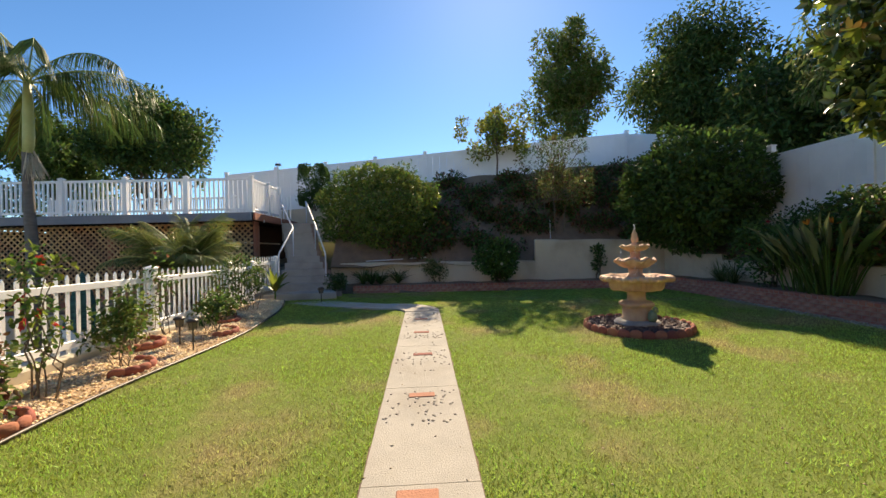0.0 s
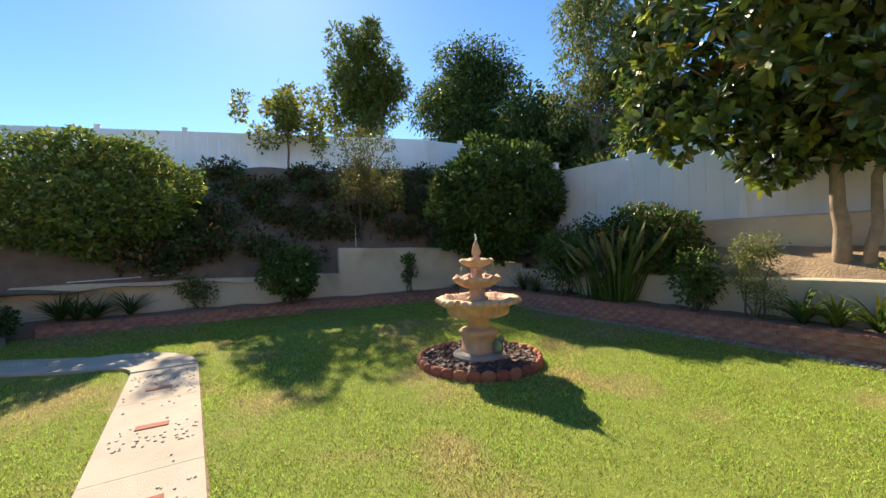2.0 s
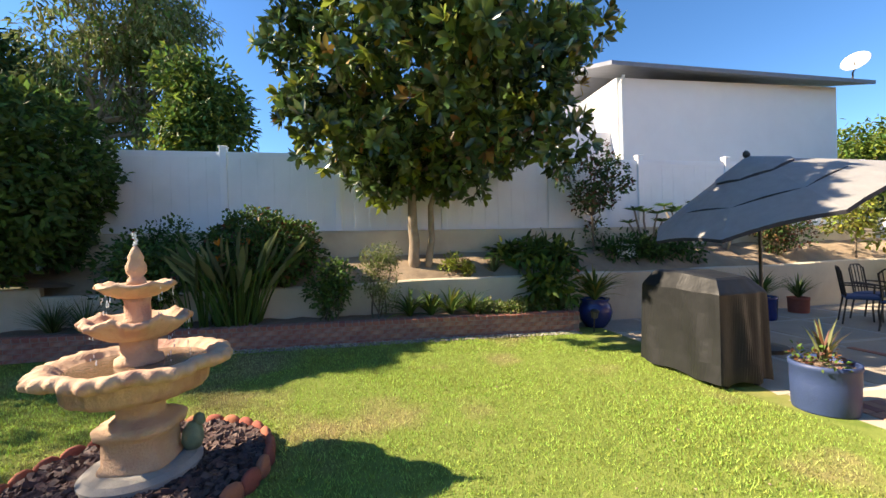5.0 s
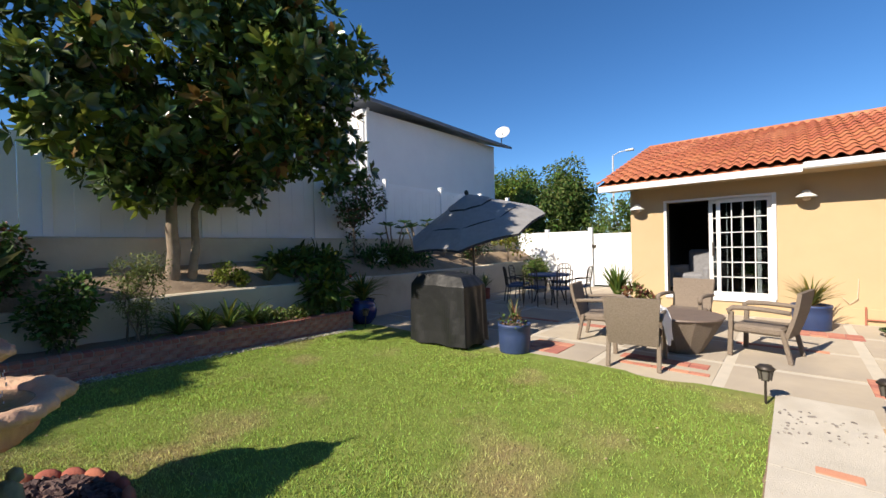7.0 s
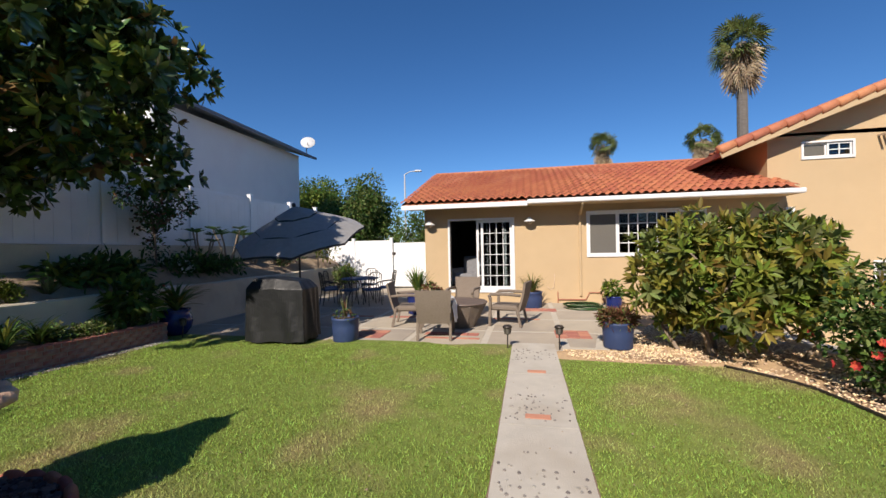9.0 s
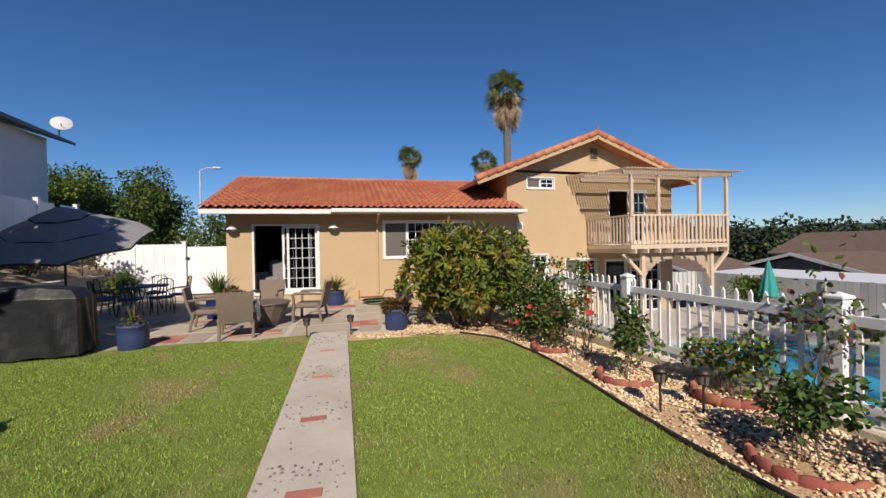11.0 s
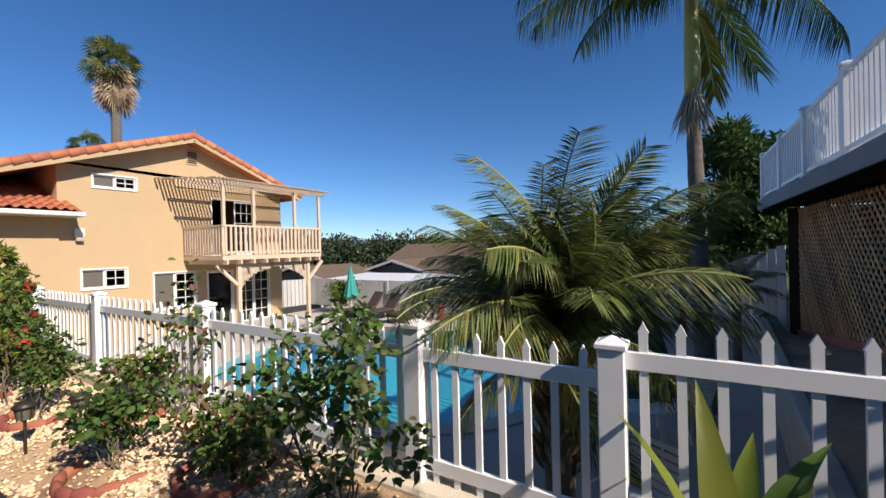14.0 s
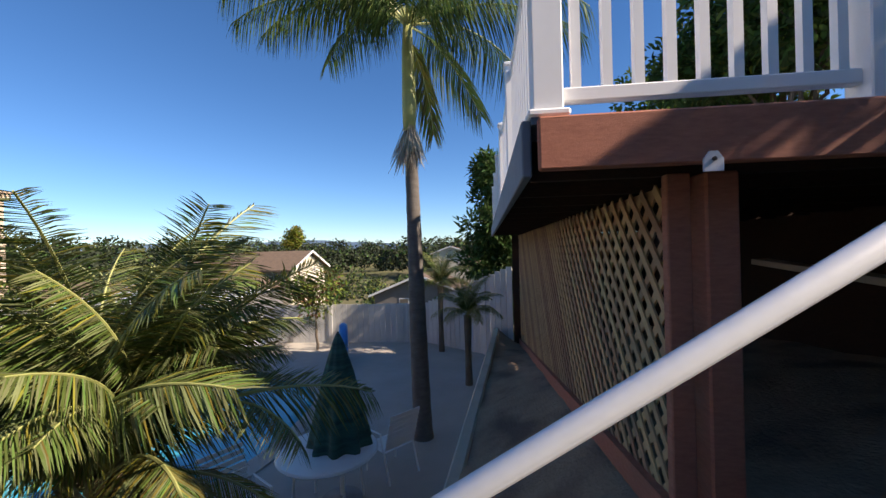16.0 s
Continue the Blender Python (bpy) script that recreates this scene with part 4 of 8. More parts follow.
# back wall and floor of these rooms, room shade again in the colour
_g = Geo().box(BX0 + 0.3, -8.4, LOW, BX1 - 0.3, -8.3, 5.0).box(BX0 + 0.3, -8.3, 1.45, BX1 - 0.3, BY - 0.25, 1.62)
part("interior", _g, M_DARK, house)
window_unit(house, *up_win[:2], *up_win[2:], BY, (-7.9, -7.38, -6.85), ((2, 2), (1, 1)), fw=0.045, screens=(1,))
window_unit(house, *low_win, BY, (-7.6, -7.08, -6.55), ((2, 2), (1, 1)), fw=0.045, screens=(1,))
window_unit(house, *low_slide, BY, (-9.62, -8.98, -8.35), ((2, 4), (1, 1)), fw=0.05, screens=(1,))
window_unit(house, *low_door, BY, (-10.95, -10.05), ((1, 1),), name="door", fw=0.05, screens=())
window_unit(house, *low_door2, BY, (-12.5, -11.85, -11.2), ((2, 5), (2, 5)), name="french_door", fw=0.06)
window_unit(house, *bal_door, BY, (-11.9, -11.1), ((3, 5),), name="sliding_door", fw=0.06)
vent = part("gable_vent", Geo().box(-9.78, BY, 4.95, -9.42, BY + 0.03, 5.42), M_STUCCO, house, "louvred attic vent")
for i in range(6):
    part("slat", Geo().box(-9.75, BY + 0.03, 5.0 + i * 0.068, -9.45, BY + 0.05, 5.04 + i * 0.068), M_DARK, vent)
# gable roof slabs with rake tiles
FY = BY + 0.55
for sx, xe in ((1, -4.75), (-1, -13.75)):
    ze = RZ - pitch_b * abs(xe - RX)
    g = Geo().add([(RX, FY, RZ), (xe, FY, ze), (xe, -14.5, ze), (RX, -14.5, RZ), (RX, FY, RZ - 0.13), (xe, FY, ze - 0.13), (xe, -14.5, ze - 0.13), (RX, -14.5, RZ - 0.13)],
                  [(0, 1, 2, 3), (4, 7, 6, 5), (0, 4, 5, 1), (1, 5, 6, 2)] if sx > 0 else [(3, 2, 1, 0), (5, 6, 7, 4), (1, 5, 4, 0), (2, 6, 5, 1)])
    part("roof_slab", g, M_TILE, house)
    g = Geo().beam((RX, FY + 0.015, RZ - 0.10), (xe, FY + 0.015, ze - 0.10), 0.03, 0.17)
    part("bargeboard", g, M_STUCCO, house)
    n = 13
    ln = math.hypot(xe - RX, RZ - ze) / n
    ang = math.degrees(math.atan2(ze - RZ, abs(xe - RX)))
    rm = Geo().tube([(0, 0, 0.02), (ln * 0.98, 0, 0), (ln * 1.08, 0, -0.005)], [0.105, 0.125, 0.125], 12).mesh("rake_tile", M_TILEEND, True)
    for i in range(n):
        t = i / n
        m = pose(RX + (xe - RX) * t, FY - 0.02, RZ + 0.03 + (ze - RZ) * t, 0, 0, 0 if sx > 0 else 180) @ pose(0, 0, 0, 0, -ang, 0)
        piece("rake_tile", rm, house, m)
    # tile courses seen edge-on from below
    rows = int(abs(xe - RX) / 0.42)
    for r in range(rows):
        for c in range(5):
            d = (r + 1) * 0.42
            m = pose(RX + sx * d * math.cos(math.atan(pitch_b)), FY - 0.25 - 0.3 * c, RZ + 0.03 - d * math.sin(math.atan(pitch_b)), 0, 0, -90 * sx) @ pose(0, 0, 0, -math.degrees(math.atan(pitch_b)), 0, 0) @ pose(0, -0.42, 0)
            piece("roof_tile", _tm, house, m)
_tt = Geo().tube([(RX, FY, RZ + 0.04), (RX, -14, RZ + 0.04)], 0.12, 10)
part("ridge_caps", _tt, M_TILEEND, house)
part("finial", Geo().tube([(RX, FY, RZ + 0.14), (RX, FY, RZ + 0.26)], 0.03, 6), M_TILEEND, house)

# balcony with slatted pergola
balcony = part("balcony", Geo().box(-13.2, BY, 1.60, -9.25, -2.0, 1.74), M_PALEWOOD, house, "cream timber balcony with slatted pergola roof")
for i in range(9):
    x = -13.05 + i * 0.46
    part("joist", Geo().box(x, BY, 1.46, x + 0.06, -1.88, 1.60), M_PALEWOOD, balcony)
for x in (-13.17, -9.28):
    part("top_rail", Geo().box(x - 0.045, BY, 2.66, x + 0.045, -1.98, 2.72), M_PALEWOOD, balcony)
    part("bottom_rail", Geo().box(x - 0.02, BY, 1.78, x + 0.02, -1.98, 1.86), M_PALEWOOD, balcony)
part("top_rail", Geo().box(-13.2, -2.06, 2.66, -9.24, -1.96, 2.72), M_PALEWOOD, balcony)
part("bottom_rail", Geo().box(-13.2, -2.03, 1.80, -9.24, -1.99, 1.88), M_PALEWOOD, balcony)
_bal = Geo().box(-0.035, -0.02, 0, 0.035, 0.02, 0.9).mesh("baluster", M_PALEWOOD)
for i in range(24):
    piece("baluster", _bal, balcony, pose(-13.1 + i * 0.163, -1.985, 1.76))
for i in range(15):
    piece("baluster", _bal, balcony, pose(-9.26, -4.25 + i * 0.158, 1.76, 0, 0, 90))
    piece("baluster", _bal, balcony, pose(-13.19, -4.25 + i * 0.158, 1.76, 0, 0, 90))
for x in (-13.15, -12.0, -10.35, -9.32):
    part("post", Geo().box(x - 0.045, -2.09, 1.74, x + 0.045, -2.0, 4.02), M_PALEWOOD, balcony)
part("beam", Geo().box(-13.4, -2.08, 4.0, -9.0, -2.02, 4.13), M_PALEWOOD, balcony)
part("beam", Geo().box(-13.4, BY, 4.13, -9.0, BY + 0.05, 4.28), M_PALEWOOD, balcony)
for i, y in enumerate((BY + 0.75, BY + 1.5)):
    part("rafter", Geo().beam((-13.45, y, 4.26 - 0.062 * (y - BY)), (-8.7, y, 4.26 - 0.062 * (y - BY)), 0.045, 0.09), M_PALEWOOD, balcony)
for i in range(47):
    x = -13.45 + i * 0.109
    y1 = -1.7 if x < -9.0 else -1.7 - (x + 9.0) / 0.6 * 2.4
    part("slat", Geo().beam((x, BY + 0.01, 4.315), (x, y1, 4.315 - 0.062 * (y1 - BY)), 0.05, 0.035), M_PALEWOOD, balcony)
# carved arch of lattice under the balcony and its struts
for x in (-10.0, -12.85):
    part("post", Geo().box(x - 0.06, -2.45, LOW, x + 0.06, -2.33, 1.46), M_PALEWOOD, balcony)
    s = 1 if x > -11 else -1
    part("brace", Geo().beam((x + s * 0.05, -2.39, 0.75), (x + s * 0.72, -2.39, 1.42), 0.1, 0.1), M_PALEWOOD, balcony)
_g = Geo()
for s in (1, -1):
    for k in range(-14, 44):
        x0 = -12.85 + k * 0.105
        for j in range(14):
            u = j / 14
            xa, za = x0 + s * 0.0 + (u * 1.0 if s > 0 else 1.0 - u), 0.44 + u * 1.0
            xb, zb = xa + s * 1.0 / 14, za + 1.0 / 14
            xm, zm = (xa + xb) / 2, (za + zb) / 2
            if not (-12.8 < xm < -10.05) or zm > 1.44:
                continue
            arch = 0.35 + 0.92 * math.sqrt(max(0.0, 1 - ((xm + 11.42) / 1.38) ** 2))
            if zm < arch:
                continue
            _g.beam((xa, -2.39 + 0.006 * s, za), (xb, -2.39 + 0.006 * s, zb), 0.006, 0.036)
part("lattice_arch", _g, M_PALEWOOD, balcony, "cream lattice arch")


def wall_lamp(x, z, y=WY):
    t = thing("wall_lamp", "cream metal wall sconce with a conical shade", "wall lamp", (x, y, z), group="wall lamps")
    part("bracket", Geo().box(-0.05, 0, -0.06, 0.05, 0.03, 0.06, bev=0.01).tube([(0, 0.02, 0.02), (0, 0.12, 0.05), (0, 0.16, 0.02)], 0.014, 6), M_WHITE, t)
    part("shade", Geo().lathe([(0.02, 0.10), (0.05, 0.09), (0.07, 0.05), (0.15, -0.01), (0.155, -0.03), (0.14, -0.02)], 20, (0, 0.17, 0)), M_WHITE, t, smooth=True)
    part("globe", Geo().lathe([(0.02, -0.10), (0.055, -0.08), (0.06, -0.04), (0.05, -0.02)], 14, (0, 0.17, 0)), M_PALEWOOD, t, "frosted glass globe", smooth=True)
    return t


_l = wall_lamp(2.86, 2.46)
copy_thing(_l, pose(-0.05, WY, 2.48))
t = thing("flood_lamp", "white wall-mounted floodlight box", "wall lamp", (-6.5, BY, 2.42))
part("box", Geo().box(-0.11, 0, -0.06, 0.11, 0.12, 0.2, bev=0.02), M_WHITE, t)
part("lens", Geo().box(-0.09, 0.03, -0.17, 0.09, 0.15, -0.06, bev=0.02), M_SLABJOINT, t)

# ---- picket fence ----
def picket_mesh(h=0.98):
    g = Geo()
    w, t = 0.038, 0.019
    for s in (1,):
        pr = [(-w / 2, 0), (w / 2, 0), (w / 2, h - 0.05), (w * 0.62, h - 0.05), (0, h), (-w * 0.62, h - 0.05), (-w / 2, h - 0.05)]
        n = len(pr)
        g.add([(t / 2, y, z) for y, z in pr] + [(-t / 2, y, z) for y, z in pr], [tuple(range(n)), tuple(range(2 * n - 1, n - 1, -1))] + [(i, n + i, n + (i + 1) % n, (i + 1) % n) for i in range(n)])
    return g.mesh("picket", M_VINYL)


def fence_post(parent, x, y, z0, z1, s=0.06):
    p = part("post", Geo().box(x - s, y - s, z0, x + s, y + s, z1 - 0.05, bev=0.006), M_VINYL, parent)
    g = Geo().box(x - s - 0.012, y - s - 0.012, z1 - 0.05, x + s + 0.012, y + s + 0.012, z1 - 0.02, bev=0.006)
    g.add([(x - s, y - s, z1 - 0.02), (x + s, y - s, z1 - 0.02), (x + s, y + s, z1 - 0.02), (x - s, y + s, z1 - 0.02), (x, y, z1 + 0.01)], [(0, 1, 4), (1, 2, 4), (2, 3, 4), (3, 0, 4)])
    part("cap", g, M_VINYL, p)


picket_fence = thing("picket_fence", "white vinyl picket fence on a low stucco kerb", "fence")
_pk = picket_mesh(0.93)
POSTS = [1.66, 4.02, 6.47, 8.86, 10.0, 11.61]
FX = -4.2
for y in POSTS:
    x = FX
    fence_post(picket_fence, x, y, 0.38, 1.47 if y > 11 else 1.38)
for y0, y1 in zip(POSTS, POSTS[1:]):
    x1 = FX
    up = 0.11 if y0 > 9.5 else 0.0
    for z, h in ((1.17 + up, 0.085), (0.50 + up, 0.085)):
        part("rail", Geo().beam((FX, y0 + 0.06, z), (x1, y1 - 0.06, z), 0.035, h, bev=0.004), M_VINYL, picket_fence)
    n = round((y1 - y0 - 0.12) / 0.142)
    for i in range(n):
        t = (i + 0.5) / n
        y = y0 + 0.06 + (y1 - y0 - 0.12) * t
        piece("picket", _pk, picket_fence, pose(FX + (x1 - FX) * t, y, 0.40 + up * 1.2))

# ---- stairs ----
RISE = 0.19
SL = [(-4.02, 10.75), (-4.08, 12.4), (-4.95, 14.3)]
SRT = [(-2.35, 10.95), (-2.72, 11.6), (-3.36, 12.75), (-3.98, 14.4)]


def along(pts, u):
    """The point a share u along a plan line."""
    ds = [math.dist(a, b) for a, b in zip(pts, pts[1:])]
    s = u * sum(ds)
    for a, b, d in zip(pts, pts[1:], ds):
        if s <= d or b == pts[-1]:
            return (a[0] + (b[0] - a[0]) * s / d, a[1] + (b[1] - a[1]) * s / d)
        s -= d


stairs = thing("garden_stairs", "grey concrete stairs with a broad bottom step", "stairs", kind="structure")
for k in range(1, 13):
    u0, u1 = (k - 1) / 12, (k + 0.06) / 12
    la, lb, ra, rb = along(SL, u0), along(SL, min(1, u1)), along(SRT, u0), along(SRT, min(1, u1))
    if k == 1:
        la, ra = (la[0] - 0.05, la[1] - 0.35), (ra[0] + 0.08, ra[1] - 0.4)
    if k == 12:
        lb, rb = (lb[0] - 0.3, lb[1] + 1.2), (rb[0] + 0.0, rb[1] + 1.2)
    z1 = 0.3 + RISE * k
    g = Geo().prism([la, ra, rb, lb], max(0.1, z1 - 0.42), z1 - 0.012)
    c = [sum(p[i] for p in (la, ra, rb, lb)) / 4 for i in (0, 1)]
    ins = [(c[0] + (p[0] - c[0]) * 0.985, c[1] + (p[1] - c[1]) * 0.985) for p in (la, ra, rb, lb)]
    n0 = len(g.v)
    g.v[4:8] = [(*p, z1 - 0.012) for p in (la, ra, rb, lb)]
    g.v += [(*p, z1) for p in ins]
    g.f[1] = (n0, n0 + 1, n0 + 2, n0 + 3)
    for i in range(4):
        g.f.append((4 + i, 4 + (i + 1) % 4, n0 + (i + 1) % 4, n0 + i))
        g.mi.append(0)
    part("step", g, M_STAIR, stairs)
g = Geo()
for k in range(12):
    a, b = along(SRT, k / 12), along(SRT, (k + 1) / 12)
    z = 0.3 + RISE * k
    d = Vector((b[0] - a[0], b[1] - a[1], 0)).normalized()
    nr = Vector((d.y, -d.x, 0)) * 0.14
    g.add([(a[0] + nr.x * 0.02, a[1] + nr.y * 0.02, 0.1), (a[0] + nr.x, a[1] + nr.y, 0.1), (b[0] + nr.x, b[1] + nr.y, 0.1), (b[0] + nr.x * 0.02, b[1] + nr.y * 0.02, 0.1)] +
          [(a[0] + nr.x * 0.02, a[1] + nr.y * 0.02, z + 0.16), (a[0] + nr.x, a[1] + nr.y, z + 0.16), (b[0] + nr.x, b[1] + nr.y, z + 0.16), (b[0] + nr.x * 0.02, b[1] + nr.y * 0.02, z + 0.16)],
          [(4, 5, 6, 7), (0, 1, 5, 4), (1, 2, 6, 5), (2, 3, 7, 6), (3, 0, 4, 7)])
part("cheek", g, M_MORTAR, stairs, "rough stepped block cheek of the stairs")


def stair_rail(pts, foot):
    """Tube rail through points at hand height, with a turned-down end and posts."""
    r = thing("handrail", "white enamelled steel tube handrail", "handrail", group="stair handrails")
    p = [Vector(q) for q in pts]
    d = (p[1] - p[0]).normalized()
    line = [Vector((p[0].x, p[0].y, foot[0])), p[0] - Vector((0, 0, 0.12)), p[0] + d * 0.02 - Vector((0, 0, 0.03)), p[0] + d * 0.09 + Vector((0, 0, 0.01)), *p[1:]]
    part("rail", Geo().tube(line, 0.024, 12), M_METAL, r, smooth=True)
    for q, z in zip(p[1:], foot[1:]):
        part("post", Geo().tube([(q.x, q.y, z), q], 0.019, 10), M_METAL, r, smooth=True)
    return r


stair_rail([(-3.95, 11.19, 1.50), (-3.95, 12.45, 2.31), (-4.85, 14.05, 3.30)], (0.6, 1.40, 2.55))
stair_rail([(-2.78, 11.6, 1.49), (-3.36, 12.75, 2.42), (-4.02, 14.15, 3.32)], (0.8, 1.6, 2.55))

# ---- deck ----
deck = thing("raised_deck", "raised timber deck with white vinyl railing and lattice skirt", "deck", kind="structure")
DX0, DX1, DYF, DYB, DZ = -14.0, -4.9, 11.9, 15.8, 2.76
n = 26
for i in range(n):
    y0 = DYF + (DYB - DYF) * i / n
    part("board", Geo().box(DX0, y0, DZ - 0.03, DX1, y0 + (DYB - DYF) / n - 0.006, DZ), M_FASCIA, deck)
part("fascia", Geo().box(DX0, DYF - 0.04, DZ - 0.24, DX1 - 0.02, DYF, DZ - 0.005, bev=0.006), M_FASCIA, deck, "blue-grey painted fascia board")
part("rim_joist", Geo().box(DX1, DYF + 0.02, DZ - 0.225, DX1 + 0.05, DYB, DZ - 0.012, bev=0.008), M_REDWOOD, deck, "red-stained timber rim joist")
# joists take the dark timber, so deck shade is in their colour
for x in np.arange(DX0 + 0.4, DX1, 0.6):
    part("joist", Geo().box(x, DYF + 0.02, DZ - 0.22, x + 0.045, DYB, DZ - 0.035), M_SHADEWOOD, deck)
for x, y in ((-5.15, 12.72), (-7.3, 12.72), (-9.5, 12.72), (-11.7, 12.72), (-13.9, 12.72)):
    z0 = 1.0 - 0.14 * (-5.2 - x)
    part("post", Geo().box(x - 0.07, y - 0.07, z0 - 0.2, x + 0.07, y + 0.07, DZ - 0.22, bev=0.01), M_REDWOOD, deck)
part("post", Geo().box(-5.16, 12.50, 0.8, -5.10, 12.60, DZ - 0.22, bev=0.006), M_REDWOOD, deck)
_bk = part("bracket", Geo().add([(x, y, z) for x in (-4.845, -4.835) for y, z in ((12.52, 2.50), (12.59, 2.50), (12.59, 2.545), (12.57, 2.575), (12.54, 2.575), (12.52, 2.545))],
      [(5, 4, 3, 2, 1, 0), (6, 7, 8, 9, 10, 11)] + [(i, (i + 1) % 6, 6 + (i + 1) % 6, 6 + i) for i in range(6)]), M_METAL, deck, "galvanised steel bracket")
part("bolt", Geo().lathe([(0.008, 0), (0.008, 0.008)], 8, (0, 0, 0)), M_BLACKMETAL, _bk).matrix_basis = pose(-4.835, 12.555, 2.545, 0, 90, 0)
part("sill_board", Geo().beam((-5.15, 12.55, 0.94), (-14.0, 12.55, -0.3), 0.05, 0.15), M_REDWOOD, deck, "red-stained sloping board under the lattice")
# added boards that close off stray light and look like deep shade
part("back_skirt", Geo().box(DX0, DYB + 0.02, -1.5, DX1 + 0.05, DYB + 0.06, DZ - 0.03), M_SHADEWOOD, deck, "added timber skirt at the back, coloured as under-deck shade")
part("end_skirt", Geo().box(DX0 - 0.05, DYF + 0.5, -1.5, DX0 - 0.01, DYB, DZ - 0.22), M_SHADEWOOD, deck, "added timber skirt at the far end, coloured as under-deck shade")
part("loose_board", Geo().box(-7.4, 14.2, 1.05, -5.1, 14.35, 1.10, pose(0, 0, 0.45, 0, 4, 0)), M_PALEWOOD, deck, "pale loose plank under the deck")
# lattice skirt
lat = part("lattice", Geo().box(-14.0, 12.60, DZ - 0.30, -5.2, 12.63, DZ - 0.24), M_LATTICE, deck, "weathered wooden diagonal lattice")
SP = 0.175
for s in (1, -1):
    for k in range(-25, 100):
        x0 = -14.0 + k * SP
        # a slat from the top downwards, clipped to the sloping foot
        xt, zt = x0, DZ - 0.24
        zb_at = lambda x: 0.98 + 0.14 * (x + 5.15)
        if s > 0:
            # x grows going down
            L = (zt - zb_at(xt)) / (1 + 0.14)
        else:
            L = (zt - zb_at(xt)) / (1 - 0.14)
        xa, xb = xt, xt + s * L
        za, zb = zt, zt - L
        lo, hi = -14.0, -5.22
        if s > 0:
            if xb < lo or xa > hi:
                continue
            if xa < lo:
                za, xa = za - (lo - xa), lo
            if xb > hi:
                zb, xb = zb + (xb - hi), hi
        else:
            if xa < lo or xb > hi:
                continue
            if xa > hi:
                za, xa = za - (xa - hi), hi
            if xb < lo:
                zb, xb = zb + (lo - xb), lo
        if za - zb < 0.06:
            continue
        part("slat", Geo().beam((xa, 12.585 - 0.006 * s, za), (xb, 12.585 - 0.006 * s, zb), 0.012, 0.046, up=(s, 0, 1)), M_LATTICE, lat)
# white railing
rail = thing("deck_railing", "white vinyl deck railing with square balusters", "railing")
_bm = Geo().box(-0.019, -0.019, 0, 0.019, 0.019, 0.86).mesh("baluster", M_VINYL)
PX = [-4.97, -6.8, -8.5, -10.25, -12.0, -13.9]
for x in PX:
    fence_post(rail, x, 11.97, DZ, 3.86, 0.062)
    part("collar", Geo().box(x - 0.085, 11.885, DZ, x + 0.085, 12.055, DZ + 0.03, bev=0.008), M_VINYL, rail)
for a, b in zip(PX, PX[1:]):
    for z, h in ((3.74, 0.07), (DZ + 0.10, 0.06)):
        part("rail", Geo().box(b + 0.06, 11.945, z - h / 2, a - 0.06, 11.995, z + h / 2, bev=0.006), M_VINYL, rail)
    n = int((a - b - 0.12) / 0.125)
    for i in range(n):
        piece("baluster", _bm, rail, pose(b + 0.06 + (a - b - 0.12) * (i + 0.5) / n, 11.97, DZ + 0.1))
PY = [11.97, 13.22, 14.2]
for y in PY[1:]:
    fence_post(rail, -4.97, y, DZ, 3.86, 0.062)
for a, b in zip(PY, PY[1:]):
    for z, h in ((3.74, 0.07), (DZ + 0.10, 0.06)):
        part("rail", Geo().box(-4.995, a + 0.06, z - h / 2, -4.945, b - 0.06, z + h / 2, bev=0.006), M_VINYL, rail)
    n = int((b - a - 0.12) / 0.125)
    for i in range(n):
        piece("baluster", _bm, rail, pose(-4.97, a + 0.06 + (b - a - 0.12) * (i + 0.5) / n, DZ + 0.1))
# back rail of the deck
PB = [-5.0, -7.2, -9.4, -11.6, -13.9]
for a, b in zip(PB, PB[1:]):
    fence_post(rail, b, 15.7, DZ, 3.86, 0.062)
    part("rail", Geo().box(b + 0.06, 15.675, 3.7, a - 0.06, 15.725, 3.77), M_VINYL, rail)
    n = int((a - b) / 0.125)
    for i in range(n):
        piece("baluster", _bm, rail, pose(b + (a - b) * (i + 0.5) / n, 15.7, DZ + 0.1))
# dirt under and before the deck
def yard_wall_y(x):
    return 11.15 - 0.083 * (x + 5.8)


_g = Geo()
_nx, _ny = 44, 26
for j in range(_ny + 1):
    for i in range(_nx + 1):
        x = -14.5 + 10.4 * i / _nx
        y0 = yard_wall_y(x) + 0.06
        y = y0 + (16.5 - y0) * (j / _ny) ** 1.3
        foot = 0.86 + 0.14 * (x + 5.15)
        u = (y - y0) / (12.55 - y0)
        z = -0.06 + (foot + 0.06) * u if u < 1 else foot + 0.16 * (y - 12.55)
        _g.v.append((x, y, z + lumpy(x, y, 0.07, 1.6) + lumpy(x, y, 0.03, 5.0)))
for j in range(_ny):
    for i in range(_nx):
        o = j * (_nx + 1) + i
        _g.f.append((o, o + 1, o + _nx + 2, o + _nx + 1))
        _g.mi.append(0)
solid("dirt_slope", _g, M_DRYSOIL, "bare brown dirt under the raised deck", "ground", kind="structure", smooth=True)
_p = [(x, yard_wall_y(x)) for x in (-4.2, -5.5, -7.0, -9.0, -11.0, -14.3)]
solid("dirt_wall", wall_strip(_p[::-1], [0.01, 0.0, 0.015, 0.0, 0.02, 0.06], -1.3, 0.16), M_WALLSTUCCO, "low cream stucco retaining wall below the bare slope", "wall", kind="structure")

